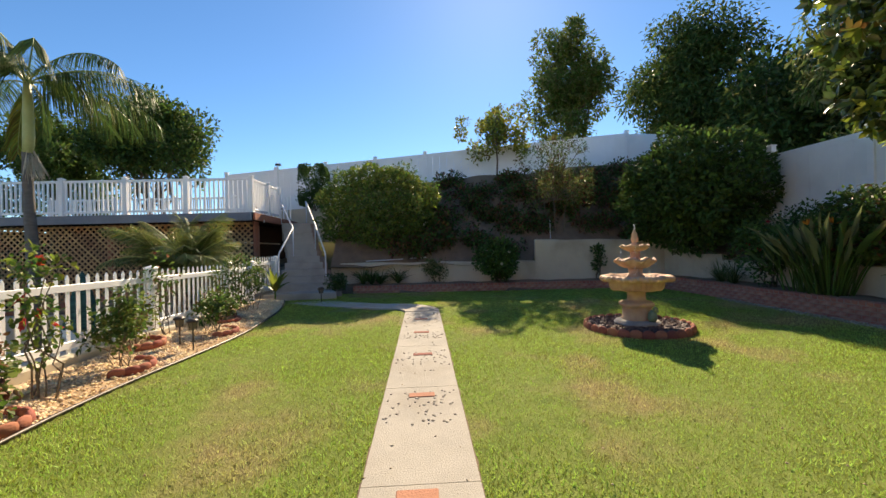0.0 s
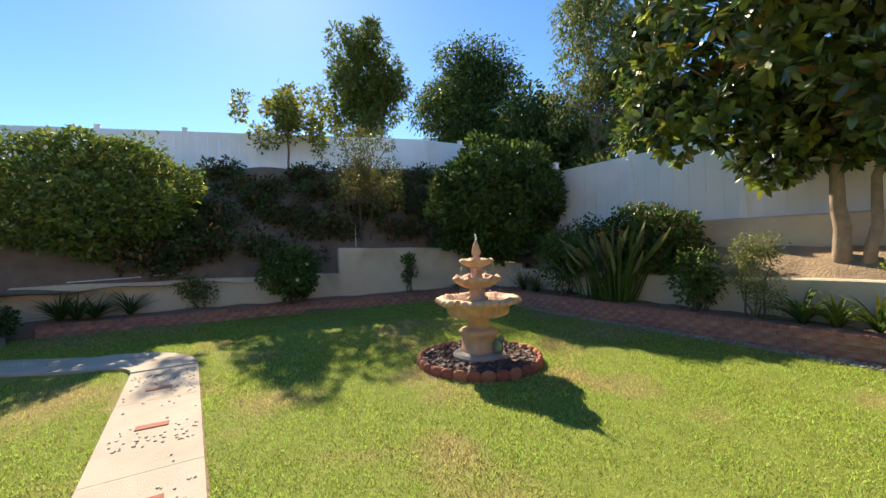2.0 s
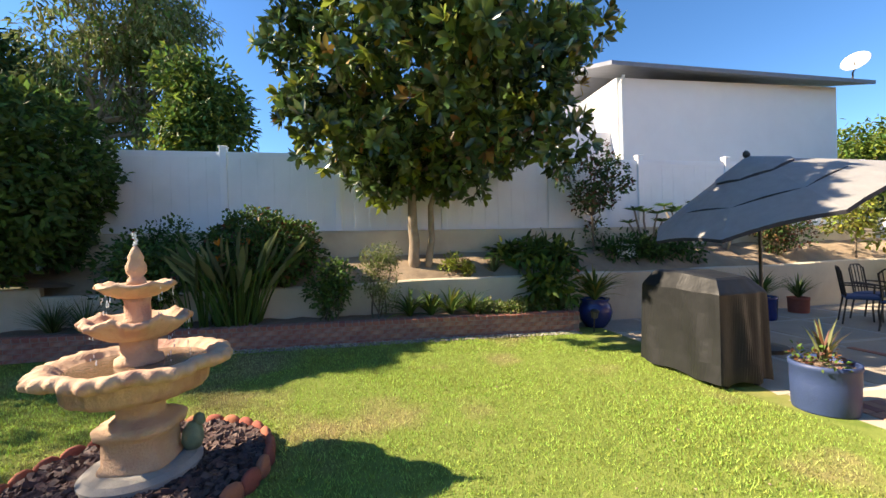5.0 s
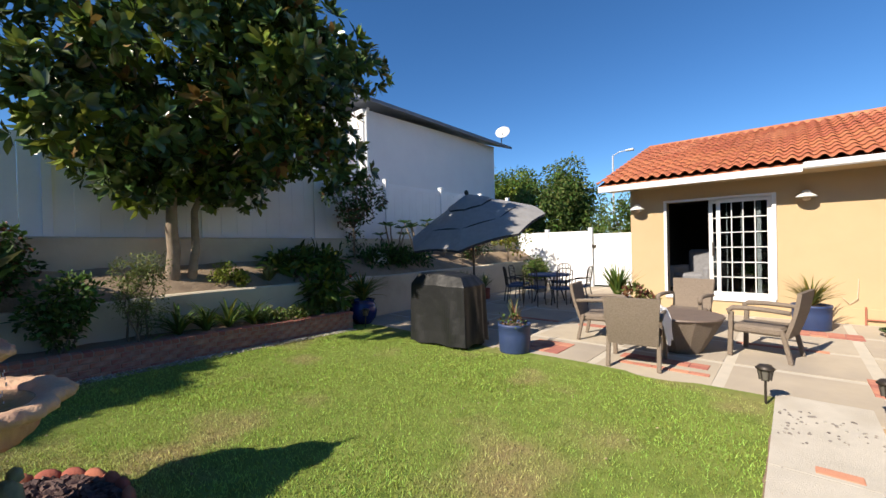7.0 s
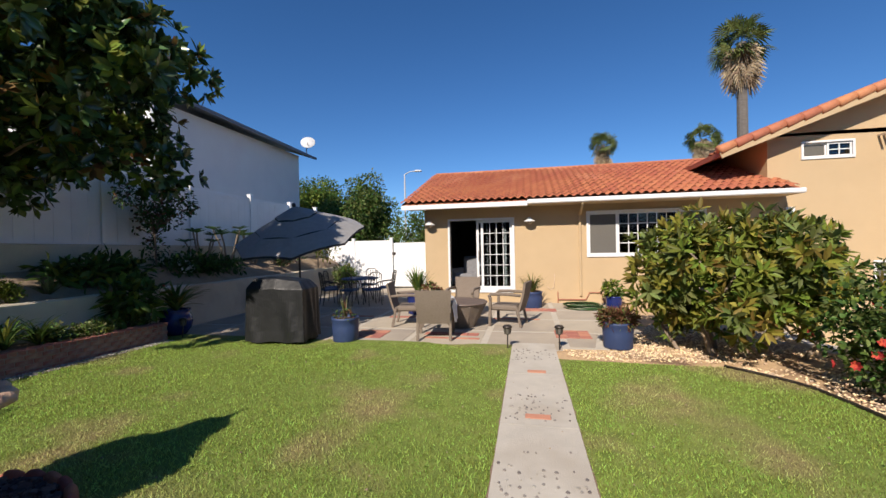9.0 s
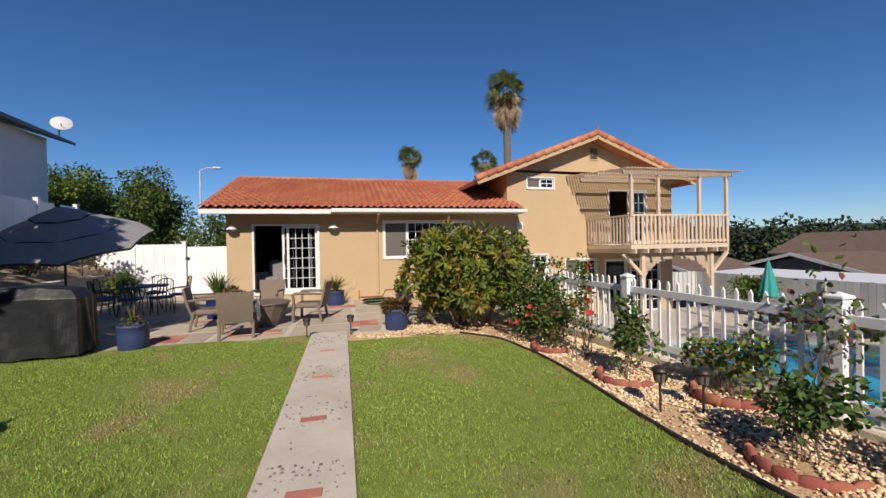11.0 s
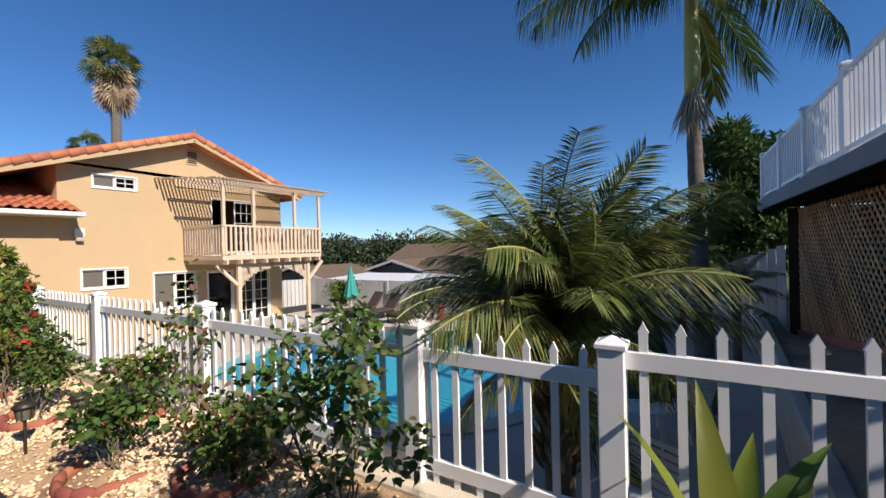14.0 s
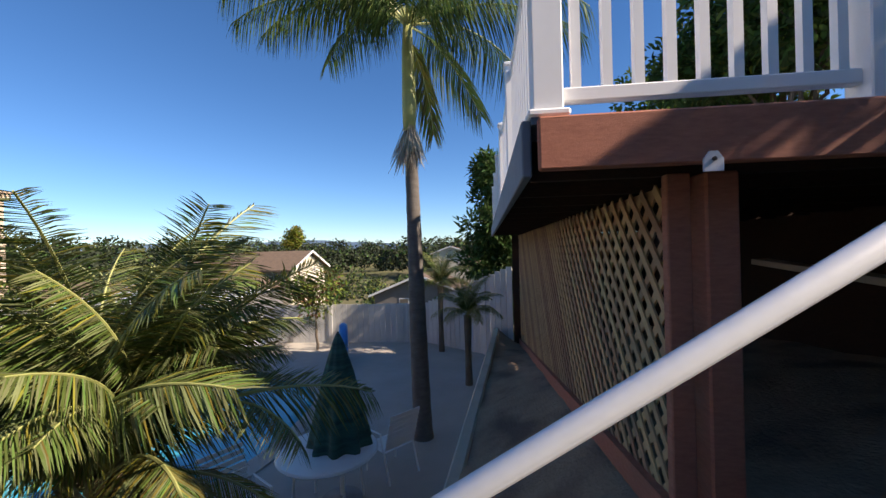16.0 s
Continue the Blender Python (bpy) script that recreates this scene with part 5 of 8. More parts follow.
# ---- fences of the pool yard ----
bf = thing("board_fence", "pale grey vertical board fence beyond the pool", "fence")
_pts = [(-13.4, -6.5), (-16.0, -6.0), (-16.4, 9.6), (-14.3, 12.4)]
for (xa, ya), (xb, yb) in zip(_pts, _pts[1:]):
    L = math.hypot(xb - xa, yb - ya)
    nb = int(L / 0.19)
    for i in range(nb):
        t = (i + 0.5) / nb
        top = 0.42 + (1.3 * t if yb > 10 else 0) + random.uniform(-0.012, 0.012)
        m = pose(xa + (xb - xa) * t, ya + (yb - ya) * t, DECK_Z, 0, 0, math.degrees(math.atan2(yb - ya, xb - xa)))
        g = Geo().box(-0.09, -0.012, 0, 0.09, 0.012, top - DECK_Z, m)
        part("board", g, M_GREYFENCE, bf)
    for i in range(0, nb, 13):
        t = i / nb
        m = pose(xa + (xb - xa) * t, ya + (yb - ya) * t, DECK_Z, 0, 0, math.degrees(math.atan2(yb - ya, xb - xa)))
        part("post", Geo().box(-0.06, -0.05, 0, 0.06, 0.07, 0.40 - DECK_Z + (1.3 * t if yb > 10 else 0), m), M_GREYFENCE, bf)

# ---- fountain ----
FC = (3.25, 6.05)
FZ = lawn_z(6.05)
fountain = thing("tiered_fountain", "three-tiered peach cast-stone garden fountain", "fountain", (*FC, FZ))
FS = 0.80        # slimmer than tall


def scallop(n, amp):
    return lambda i, a: 1 + amp * abs(math.sin(n * a / 2))


part("base", Geo().lathe([(r * FS, z) for r, z in ((0.40, 0.0), (0.41, 0.10), (0.37, 0.13), (0.30, 0.14))], 40), M_FOUNTGREY, fountain, "grey round plinth", smooth=False)
def turned(prof, n, lobes, amp, lift, rows, ribs=0.0):
    """A turned basin whose rim rows are lobed outwards and rise and fall by lift."""
    g = Geo().lathe([(r * FS, z) for r, z in prof], n)
    for i in range(len(prof)):
        k = rows.get(i, 0.0)
        for j in range(n):
            a = 2 * math.pi * j / n
            q = abs(math.cos(lobes * a / 2))
            f = 1 + k * amp * (q - 0.5) + k * ribs * math.cos(lobes * 4 * a)
            x, y, z = g.v[i * n + j]
            g.v[i * n + j] = (x * f, y * f, z + k * lift * (0.5 - q))
    return g


part("pedestal", Geo().lathe([(r * FS, z) for r, z in ((0.27, 0.12), (0.275, 0.16), (0.25, 0.18), (0.245, 0.33), (0.25, 0.35), (0.285, 0.365), (0.295, 0.41), (0.255, 0.435), (0.185, 0.45), (0.165, 0.47), (0.16, 0.57), (0.20, 0.60), (0.21, 0.66))], 48, wave=lambda i, a: 1 + (0.16 if i < 8 else 0.05) * (0.5 - abs(math.cos(2 * a))) + (0.06 * abs(math.sin(4 * a)) if 3 < i < 8 else 0)), M_FOUNT, fountain, smooth=True)
part("large_bowl", turned(((0.20, 0.62), (0.44, 0.625), (0.47, 0.66), (0.485, 0.755), (0.50, 0.765), (0.58, 0.77), (0.635, 0.80), (0.64, 0.83), (0.61, 0.86), (0.555, 0.865), (0.50, 0.84), (0.45, 0.80), (0.1, 0.79)), 288, 8, 0.07, 0.02, {1: 0.35, 2: 0.35, 3: 0.4, 4: 0.5, 5: 0.8, 6: 1.0, 7: 1.0, 8: 1.0, 9: 0.8, 10: 0.5}, 0.026), M_FOUNT, fountain, "wide scalloped basin with rolled rim", smooth=True)
part("lower_stem", Geo().lathe([(r * FS, z) for r, z in ((0.17, 0.79), (0.16, 0.85), (0.12, 0.87), (0.125, 0.98), (0.14, 1.0))], 20), M_FOUNT, fountain, smooth=True)
part("middle_bowl", turned(((0.10, 0.97), (0.20, 0.985), (0.28, 1.03), (0.33, 1.08), (0.355, 1.10), (0.36, 1.125), (0.335, 1.14), (0.29, 1.12), (0.24, 1.09), (0.08, 1.08)), 224, 7, 0.12, 0.04, {2: 0.3, 3: 0.7, 4: 1.0, 5: 1.0, 6: 1.0, 7: 0.7}, 0.022), M_FOUNT, fountain, "scalloped middle basin", smooth=True)
part("upper_stem", Geo().lathe([(r * FS, z) for r, z in ((0.12, 1.08), (0.09, 1.11), (0.085, 1.22), (0.10, 1.27))], 18), M_FOUNT, fountain, smooth=True)
part("small_bowl", turned(((0.07, 1.25), (0.13, 1.26), (0.20, 1.29), (0.24, 1.325), (0.26, 1.345), (0.25, 1.36), (0.22, 1.36), (0.17, 1.335), (0.05, 1.33)), 80, 7, 0.12, 0.025, {2: 0.3, 3: 0.7, 4: 1.0, 5: 1.0, 6: 0.8}), M_FOUNT, fountain, "scalloped top basin", smooth=True)
part("finial", Geo().lathe([(r * FS, z) for r, z in ((0.075, 1.33), (0.06, 1.38), (0.045, 1.40), (0.068, 1.43), (0.07, 1.47), (0.05, 1.51), (0.055, 1.53), (0.03, 1.58), (0.01, 1.61))], 18), M_FOUNT, fountain, smooth=True)
M_SPLASH = surf("splashing water", (0.8, 0.82, 0.85), (0.7, 0.74, 0.8), 20, 0.05, 0, trans=0.5)
_g = Geo()
for i in range(70):
    a = random.choice([0.3, 1.5, 2.9, 4.2, 5.5]) + random.uniform(-0.08, 0.08)
    lvl = random.choice([(0.245, 1.33, 1.12), (0.35, 1.09, 0.84)])
    z = random.uniform(lvl[2], lvl[1])
    r = lvl[0] * FS + random.uniform(0.0, 0.012)
    _g.tube([(r * math.cos(a), r * math.sin(a), z), (r * math.cos(a), r * math.sin(a), z - random.uniform(0.01, 0.035))], random.uniform(0.002, 0.0035), 5)
for i in range(14):
    _g.tube([(random.uniform(-0.012, 0.012), random.uniform(-0.012, 0.012), 1.60 + 0.006 * i), (random.uniform(-0.012, 0.012), random.uniform(-0.012, 0.012), 1.62 + 0.006 * i)], 0.005, 5)
part("water_drops", _g, M_SPLASH, fountain, "drops of falling water")["kind"] = "stuff"
part("water", Geo().lathe([(r * FS, z) for r, z in ((0.001, 0.812), (0.46, 0.813))], 40), surf("dark basin water", (0.16, 0.10, 0.06), (0.13, 0.09, 0.06), 6, 0.05, 0.15, 30), fountain, "still water in the basin")
fountain.matrix_world = fountain.matrix_world @ Matrix.Diagonal((1, 1, 0.93, 1))
# bed of bark chips within a terracotta ring
ring = thing("fountain_ring", "round terracotta scalloped edging ring", "edging", (*FC, FZ))
_eg = Geo().lathe([(r * FS, z) for r, z in ((0.085, -0.04), (0.088, 0.03), (0.075, 0.075), (0.04, 0.10), (0.01, 0.105))], 12).mesh("edging_stone", M_EDGING, True)
for i in range(30):
    a = 2 * math.pi * i / 30
    o = piece("edging_stone", _eg, ring, pose(0.74 * math.cos(a), 0.74 * math.sin(a), 0, 0, 0, math.degrees(a)) @ Matrix.Diagonal((0.55, 1.22, 0.95, 1)))
_g = Geo()
for i in range(1500):
    a, r = random.random() * 6.283, 0.70 * math.sqrt(random.uniform(0.19, 1))
    x, y, s = r * math.cos(a), r * math.sin(a), random.uniform(0.014, 0.034)
    m = Matrix.Translation((x, y, 0.045 + random.uniform(0, 0.02))) @ Euler((random.uniform(-0.6, 0.6), random.uniform(-0.6, 0.6), random.random() * 6)).to_matrix().to_4x4()
    _g.box(-s, -s * 0.6, -s * 0.4, s, s * 0.6, s * 0.4, m)
_g.lathe([(r * FS, z) for r, z in ((0.92, 0.0), (0.92, 0.03), (0.3, 0.04))], 40)
solid("bark_chips", _g, M_LAVA, "dark reddish bark chips round the fountain", "bark chips", (*FC, FZ), kind="stuff")
frog = solid("green_frog_ornament", Geo().lathe([(r * FS, z) for r, z in ((0.06, 0), (0.085, 0.05), (0.075, 0.12), (0.04, 0.16), (0.03, 0.17))], 12).lathe([(r * FS, z) for r, z in ((0.02, 0.13), (0.05, 0.15), (0.04, 0.2), (0.01, 0.22))], 10, (0.03, -0.03, 0)), surf("green patina", (0.18, 0.25, 0.17), (0.10, 0.15, 0.10), 12, 0.6, 0.2, 60), "small green weathered garden ornament on the plinth", "ornament", (FC[0] + 0.10, FC[1] - 0.25, FZ + 0.13), smooth=True)

# ---- solar path lamps ----
def path_lamp(loc, tilt=0.0):
    t = thing("path_lamp", "dark bronze solar path lamp on a stake", "garden lamp", loc, group="path lamps")
    part("stake", Geo().tube([(0, 0, -0.05), (0, 0, 0.24)], 0.011, 8), M_BLACKMETAL, t)
    part("cap", Geo().lathe([(0.075, 0.345), (0.08, 0.355), (0.05, 0.385), (0.03, 0.39)], 16), M_BLACKMETAL, t, smooth=True)
    part("lens", Geo().lathe([(0.03, 0.24), (0.045, 0.25), (0.055, 0.345), (0.05, 0.35)], 14), M_SHADE, t, "smoked lens")
    for i in range(6):
        a = i * math.pi / 3
        part("rib", Geo().beam((0.045 * math.cos(a), 0.045 * math.sin(a), 0.24), (0.062 * math.cos(a), 0.062 * math.sin(a), 0.35), 0.008, 0.008), M_BLACKMETAL, t)
    t.matrix_world = t.matrix_world @ pose(0, 0, 0, tilt, tilt, 0)
    return t


_l = path_lamp((0.36, 0.98, 0.14))
for x, y, z, r in ((-0.44, 0.92, 0.14, 3), (-3.16, 5.71, 0.27, 0), (-2.5, 9.95, 0.30, 8), (-1.62, 0.35, 0.13, 0), (6.5, 1.0, 0.14, 4)):
    copy_thing(_l, pose(x, y, z, r, 0, 0))
_lf = copy_thing(_l, pose(-3.45, 5.9, 0.28))

# ---- patio furniture ----
def patio_chair(loc, rz):
    t = thing("patio_chair", "taupe woven wicker armchair with curved arms", "chair", loc, rz, group="patio chairs")
    for x in (-0.31, 0.31):
        part("leg", Geo().beam((x, -0.30, 0), (x * 1.0, -0.28, 0.60), 0.055, 0.055, up=(0, 1, 0), bev=0.008), M_WICKER, t)
        part("leg", Geo().beam((x * 0.93, 0.34, 0), (x * 0.93, 0.25, 0.42), 0.05, 0.05, up=(0, 1, 0), bev=0.008), M_WICKER, t)
        part("armrest", Geo().tube([(x, -0.285, 0.56), (x, -0.305, 0.62), (x, -0.26, 0.655), (x, -0.05, 0.665), (x, 0.18, 0.655), (x, 0.345, 0.64)], [0.03, 0.034, 0.034, 0.032, 0.03, 0.028], 10), M_WICKER, t, smooth=True)
    part("seat", Geo().box(-0.28, -0.29, 0.32, 0.28, 0.26, 0.43, bev=0.03), M_WICKER, t)
    g, n = Geo(), 6
    vs, fs = [], []
    for i in range(n + 1):
        u = i / n
        y, z, w = 0.26 + 0.15 * u + 0.02 * math.sin(u * 3), 0.30 + 0.60 * u, 0.285 + 0.035 * u
        vs += [(-w, y, z), (w, y, z), (w, y + 0.045, z), (-w, y + 0.045, z)]
    for i in range(n):
        o = 4 * i
        fs += [(o + k, o + (k + 1) % 4, o + 4 + (k + 1) % 4, o + 4 + k) for k in range(4)]
    g.add(vs, fs + [(3, 2, 1, 0), (4 * n, 4 * n + 1, 4 * n + 2, 4 * n + 3)])
    part("backrest", g, M_WICKER, t)
    return t


_c = patio_chair((1.70, 0.28, 0.141), 8)
copy_thing(_c, pose(0.45, -1.05, 0.141, 0, 0, 78))
copy_thing(_c, pose(1.52, -1.85, 0.141, 0, 0, 172))
copy_thing(_c, pose(2.5, -0.8, 0.141, 0, 0, -82))
t = thing("fire_table", "round brown tapered bowl-shaped patio table", "table", (1.38, -0.72, 0.141))
part("bowl", Geo().lathe([(0.26, 0.0), (0.28, 0.03), (0.40, 0.25), (0.50, 0.44), (0.52, 0.48)], 12), M_WICKER, t)
part("tabletop", Geo().lathe([(0.52, 0.48), (0.54, 0.50), (0.53, 0.52), (0.05, 0.525)], 36), surf("brown tabletop", (0.19, 0.14, 0.11), (0.15, 0.11, 0.09), 8, 0.55, 0.1), t)
_cl = Geo()
for i in range(13):
    for j in range(13):
        u, v = i / 12 - 0.5, j / 12 - 0.5
        w = noise.noise(Vector((u * 5, v * 5, 3))) * 0.09 + noise.noise(Vector((u * 11, v * 11, 7))) * 0.03
        _cl.v.append((1.98 + u * 0.2 + 0.03 * noise.noise(Vector((v * 7, u * 7, 1))), 0.12 + v * 0.42, 0.85 + w - 1.6 * u * u))
_cl.f = [(i * 13 + j, (i + 1) * 13 + j, (i + 1) * 13 + j + 1, i * 13 + j + 1) for i in range(12) for j in range(12)]
_cl.mi = [0] * len(_cl.f)
solid("crumpled_towel", _cl, M_WHITE, "crumpled white towel on the chair arm", "towel", (-0.56, 0.1, 0.0))


def pot(name, loc, prof, mat, label, cat="flower pot", group="blue pots"):
    t = thing(name, label, cat, loc, group=group)
    part("pot", Geo().lathe(prof, 32), mat, t, smooth=True)
    part("soil", Geo().lathe([(0.001, prof[-1][1] + 0.012), (prof[-1][0] + 0.005, prof[-1][1] + 0.01)], 24), M_SOIL, t)
    return t


def drum(r, h):
    return [(r * 0.93, 0), (r * 0.96, 0.02), (r, h * 0.6), (r, h - 0.05), (r * 1.04, h - 0.04), (r * 1.04, h), (r * 0.94, h), (r * 0.92, h - 0.05)]


def spiky(name, parent, c, n, length, width, mats, up=0.7, share=None, droop=0.5, label=""):
    """Strap-leaved rosette: blades that arch out from a centre."""
    segs = 5
    a = rng.random(n) * 2 * np.pi
    lean = np.clip(rng.normal(1 - up, 0.25, n), 0.05, 1.2)
    L = length * (0.6 + 0.5 * rng.random(n))
    v, f, mi = [], [], []
    for i in range(n):
        d = np.array([math.cos(a[i]), math.sin(a[i]), 0])
        s = np.array([-math.sin(a[i]), math.cos(a[i]), 0])
        p = np.array(c, float) + d * 0.03 * rng.random()
        ang = lean[i]
        o = len(v)
        for k in range(segs + 1):
            w = width * (1 - (k / segs) ** 2) * (0.55 + 0.45 * min(1, k)) + 0.001
            v += [p - s * w / 2, p + np.array([0, 0, -w * 0.25]), p + s * w / 2]
            p = p + (d * math.sin(ang) + np.array([0, 0, math.cos(ang)])) * L[i] / segs
            ang += droop * 2.0 / segs * (0.4 + rng.random() * 0.6)
        for k in range(segs):
            q = o + 3 * k
            f += [(q, q + 1, q + 4, q + 3), (q + 1, q + 2, q + 5, q + 4)]
        j = 0 if share is None else int(rng.choice(len(share), p=share))
        mi += [j] * (2 * segs)
    return part(name, quads(name, np.array(v), np.array(f), mats, mi), None, parent, label)


_p = pot("blue_pot", (3.27, 0.72, 0.141), drum(0.235, 0.42), M_SLATEPOT, "slate-blue round pot with a small spiky plant")
spiky("plant", _p, (0, 0, 0.42), 16, 0.42, 0.03, [L_PALE, L_BRONZE], 0.65, (0.7, 0.3))
foliage("trailing_plant", _p, [(-0.1, 0.1, 0.45), (0.1, 0.1, 0.45)], [0.12, 0.1], 160, 0.05, 0.025, [L_BRONZE, L_MID], (0.6, 0.4))
_p = pot("blue_pot", (-0.08, -3.42, 0.141), drum(0.26, 0.42), M_SLATEPOT, "blue drum pot with a yellow-green strappy plant by the wall")
spiky("plant", _p, (0, 0, 0.4), 90, 0.58, 0.035, [L_OLIVE, L_PALMY], 0.62, (0.55, 0.45))
_p = pot("blue_pot", (-1.36, 0.62, 0.141), drum(0.23, 0.41), M_SLATEPOT, "large blue drum pot with reddish succulents")
foliage("succulent", _p, [(0.15 * math.cos(i), 0.11 * math.sin(i), 0.46) for i in range(7)], [0.12] * 7, 1500, 0.10, 0.022, [L_BRONZE, L_OLIVE], (0.7, 0.3), out=1.2)
_p = pot("blue_pot", (2.72, -2.2, 0.141), drum(0.27, 0.5), M_BLUEPOT, "bright blue glazed pot with a spiky green plant")
spiky("plant", _p, (0, 0, 0.5), 80, 0.72, 0.045, [L_MID, L_BRIGHT], 0.75, (0.6, 0.4), droop=0.35)
foliage("bronze_plant", _p, [(-0.35, 0.15, 0.55), (-0.5, 0.0, 0.4)], [0.22, 0.2], 500, 0.09, 0.05, [L_BRONZE, L_OLIVE], (0.5, 0.5))
_p = pot("blue_urn", (6.92, 0.72, 0.141), [(0.16, 0), (0.18, 0.02), (0.26, 0.14), (0.29, 0.27), (0.26, 0.40), (0.22, 0.45), (0.25, 0.49), (0.25, 0.51), (0.20, 0.50), (0.19, 0.46)], M_BLUEPOT, "cobalt-blue glazed urn with a strappy plant at the planter's end")
spiky("plant", _p, (0, 0, 0.48), 110, 0.75, 0.045, [L_MID, L_OLIVE, L_PALMY], 0.6, (0.5, 0.35, 0.15), droop=0.8)
_p = pot("blue_pot", (6.6, -2.4, 0.141), drum(0.24, 0.42), M_BLUEPOT, "small blue pot with a spiky plant by the wall")
spiky("plant", _p, (0, 0, 0.4), 70, 0.6, 0.035, [L_DARK, L_MID], 0.6, (0.6, 0.4), droop=0.6)
_p = pot("terracotta_pot", (6.9, -3.6, 0.141), drum(0.17, 0.3), M_EDGING, "small terracotta pot with a green plant", group="")
spiky("plant", _p, (0, 0, 0.3), 40, 0.5, 0.04, [L_OLIVE, L_MID], 0.6, (0.5, 0.5))
_p = pot("grey_pot", (6.3, -5.9, 0.141), drum(0.22, 0.38), M_FOUNTGREY, "grey pot with an upright plant near the gate", group="")
foliage("plant", _p, [(0, 0, 0.6), (0.1, 0.1, 0.8)], [0.25, 0.2], 400, 0.12, 0.05, [L_OLIVE, L_MID], (0.5, 0.5))
_p = pot("blue_pot", (-2.15, -3.6, 0.13), drum(0.2, 0.3), M_BLUEPOT, "small blue pot with leafy plant beside the bush")
foliage("plant", _p, [(0, 0, 0.42), (0.1, 0.1, 0.5)], [0.22, 0.18], 300, 0.12, 0.06, [L_BRIGHT, L_MID], (0.6, 0.4))

# covered barbecue
t = thing("covered_barbecue", "barbecue under a creased charcoal vinyl cover", "barbecue", (4.36, 0.95, 0.141), 4)
_g = Geo()
COLS = 26


def cover_ring(z, w, d, k=0.0, tilt=0.0):
    """A creased ring of cloth round the box; k is how deep the folds hang."""
    o = []
    for side in range(4):
        for i in range(COLS):
            u = -1 + 2 * i / COLS
            x, y = ((u * w, -d), (w, u * d), (-u * w, d), (-w, -u * d))[side]
            nx, ny = ((0, -1), (1, 0), (0, 1), (-1, 0))[side]
            f = k * (0.030 * max(0.0, math.sin(4.3 * u + 3.0 * z + side * 2.1)) ** 2 + 0.012 * math.sin(5 * u + side * 2.1) + 0.010 * math.sin(9 * u + 3 * u * u + side)) * (1 - 0.7 * u ** 6)
            o.append((x + nx * f, y + ny * f, z - tilt * max(0.0, -x / w) + k * 0.012 * math.sin(7 * u + side)))
    return o


rings = [cover_ring(0.06, 0.540, 0.335, 1.0), cover_ring(0.25, 0.535, 0.325, 1.0), cover_ring(0.5, 0.531, 0.315, 0.8), cover_ring(0.75, 0.526, 0.31, 0.6), cover_ring(0.97, 0.522, 0.305, 0.35, 0.02), cover_ring(1.0, 0.513, 0.295, 0.2, 0.03), cover_ring(1.14, 0.42, 0.22, 0.1, 0.05), cover_ring(1.16, 0.39, 0.19, 0.05, 0.05), cover_ring(1.165, 0.1, 0.05, 0, 0.01)]
NR = 4 * COLS
for r in rings:
    _g.v.extend(r)
for i in range(len(rings) - 1):
    for k in range(NR):
        _g.f.append((i * NR + k, i * NR + (k + 1) % NR, (i + 1) * NR + (k + 1) % NR, (i + 1) * NR + k))
        _g.mi.append(0)
_g.f.append(tuple(range((len(rings) - 1) * NR, len(rings) * NR)))
_g.mi.append(0)
part("cover", _g, M_COVER, t)
for x in (-0.48, 0.48):
    for y in (-0.2, 0.2):
        part("caster", Geo().lathe([(0.03, 0), (0.03, 0.06)], 10, (x, y, 0)), M_BLACKMETAL, t)

# leaning grey umbrella
t = thing("patio_umbrella", "tilted grey canvas patio umbrella with a dark pole", "umbrella", (4.95, -0.55, 0.141))
part("base", Geo().lathe([(0.28, 0), (0.28, 0.05), (0.06, 0.09), (0.03, 0.2)], 20), M_BLACKMETAL, t)
part("pole", Geo().tube([(0, 0, 0.05), (0, 0, 1.75), (0, 0.12, 2.45)], 0.022, 10), M_BLACKMETAL, t)
_um = pose(0.0, 0.14, 2.5, -21, 0, 0)
tiers = [(0.0, 0.45, 0.10, -0.10), (0.42, 0.92, -0.11, -0.34), (0.88, 1.40, -0.32, -0.58)]
for r0, r1, z0, z1 in tiers:
    g = Geo()
    ns = 8
    ringa = [_um @ Vector((r0 * math.cos(2 * math.pi * (i + 0.5) / ns), r0 * math.sin(2 * math.pi * (i + 0.5) / ns), z0)) for i in range(ns)]
    sub = 4
    va, vb = [], []
    for i in range(ns):
        a0, a1 = 2 * math.pi * (i + 0.5) / ns, 2 * math.pi * (i + 1.5) / ns
        for k in range(sub):
            u = k / sub
            sag = 0.05 * r1 * math.sin(math.pi * u)
            P = lambda r, z: Vector(((1 - u) * r * math.cos(a0) + u * r * math.cos(a1), (1 - u) * r * math.sin(a0) + u * r * math.sin(a1), z))
            va.append(_um @ (P(r0, z0)))
            vb.append(_um @ (P(r1, z1) + Vector((0, 0, sag * 0.6))))
    N = len(va)
    g.add(va + vb, [(k, (k + 1) % N, N + (k + 1) % N, N + k)[::-1] for k in range(N)])
    cp = part("canopy", g, M_CANVAS, t, "grey canvas tier with charcoal edge")
    h = Geo()
    for k in range(N):
        p, q = vb[k], vb[(k + 1) % N]
        dn = _um.to_3x3() @ Vector((0, 0, -0.045))
        h.add([p, q, q + dn, p + dn], [(0, 1, 2, 3)])
    part("trim", h, M_CANVASTRIM, cp)
part("finial", Geo().lathe([(0.03, 0), (0.045, 0.04), (0.03, 0.08), (0.005, 0.1)], 10, (0, 0, 0)), M_BLACKMETAL, t).matrix_basis = _um @ pose(0, 0, 0.08)
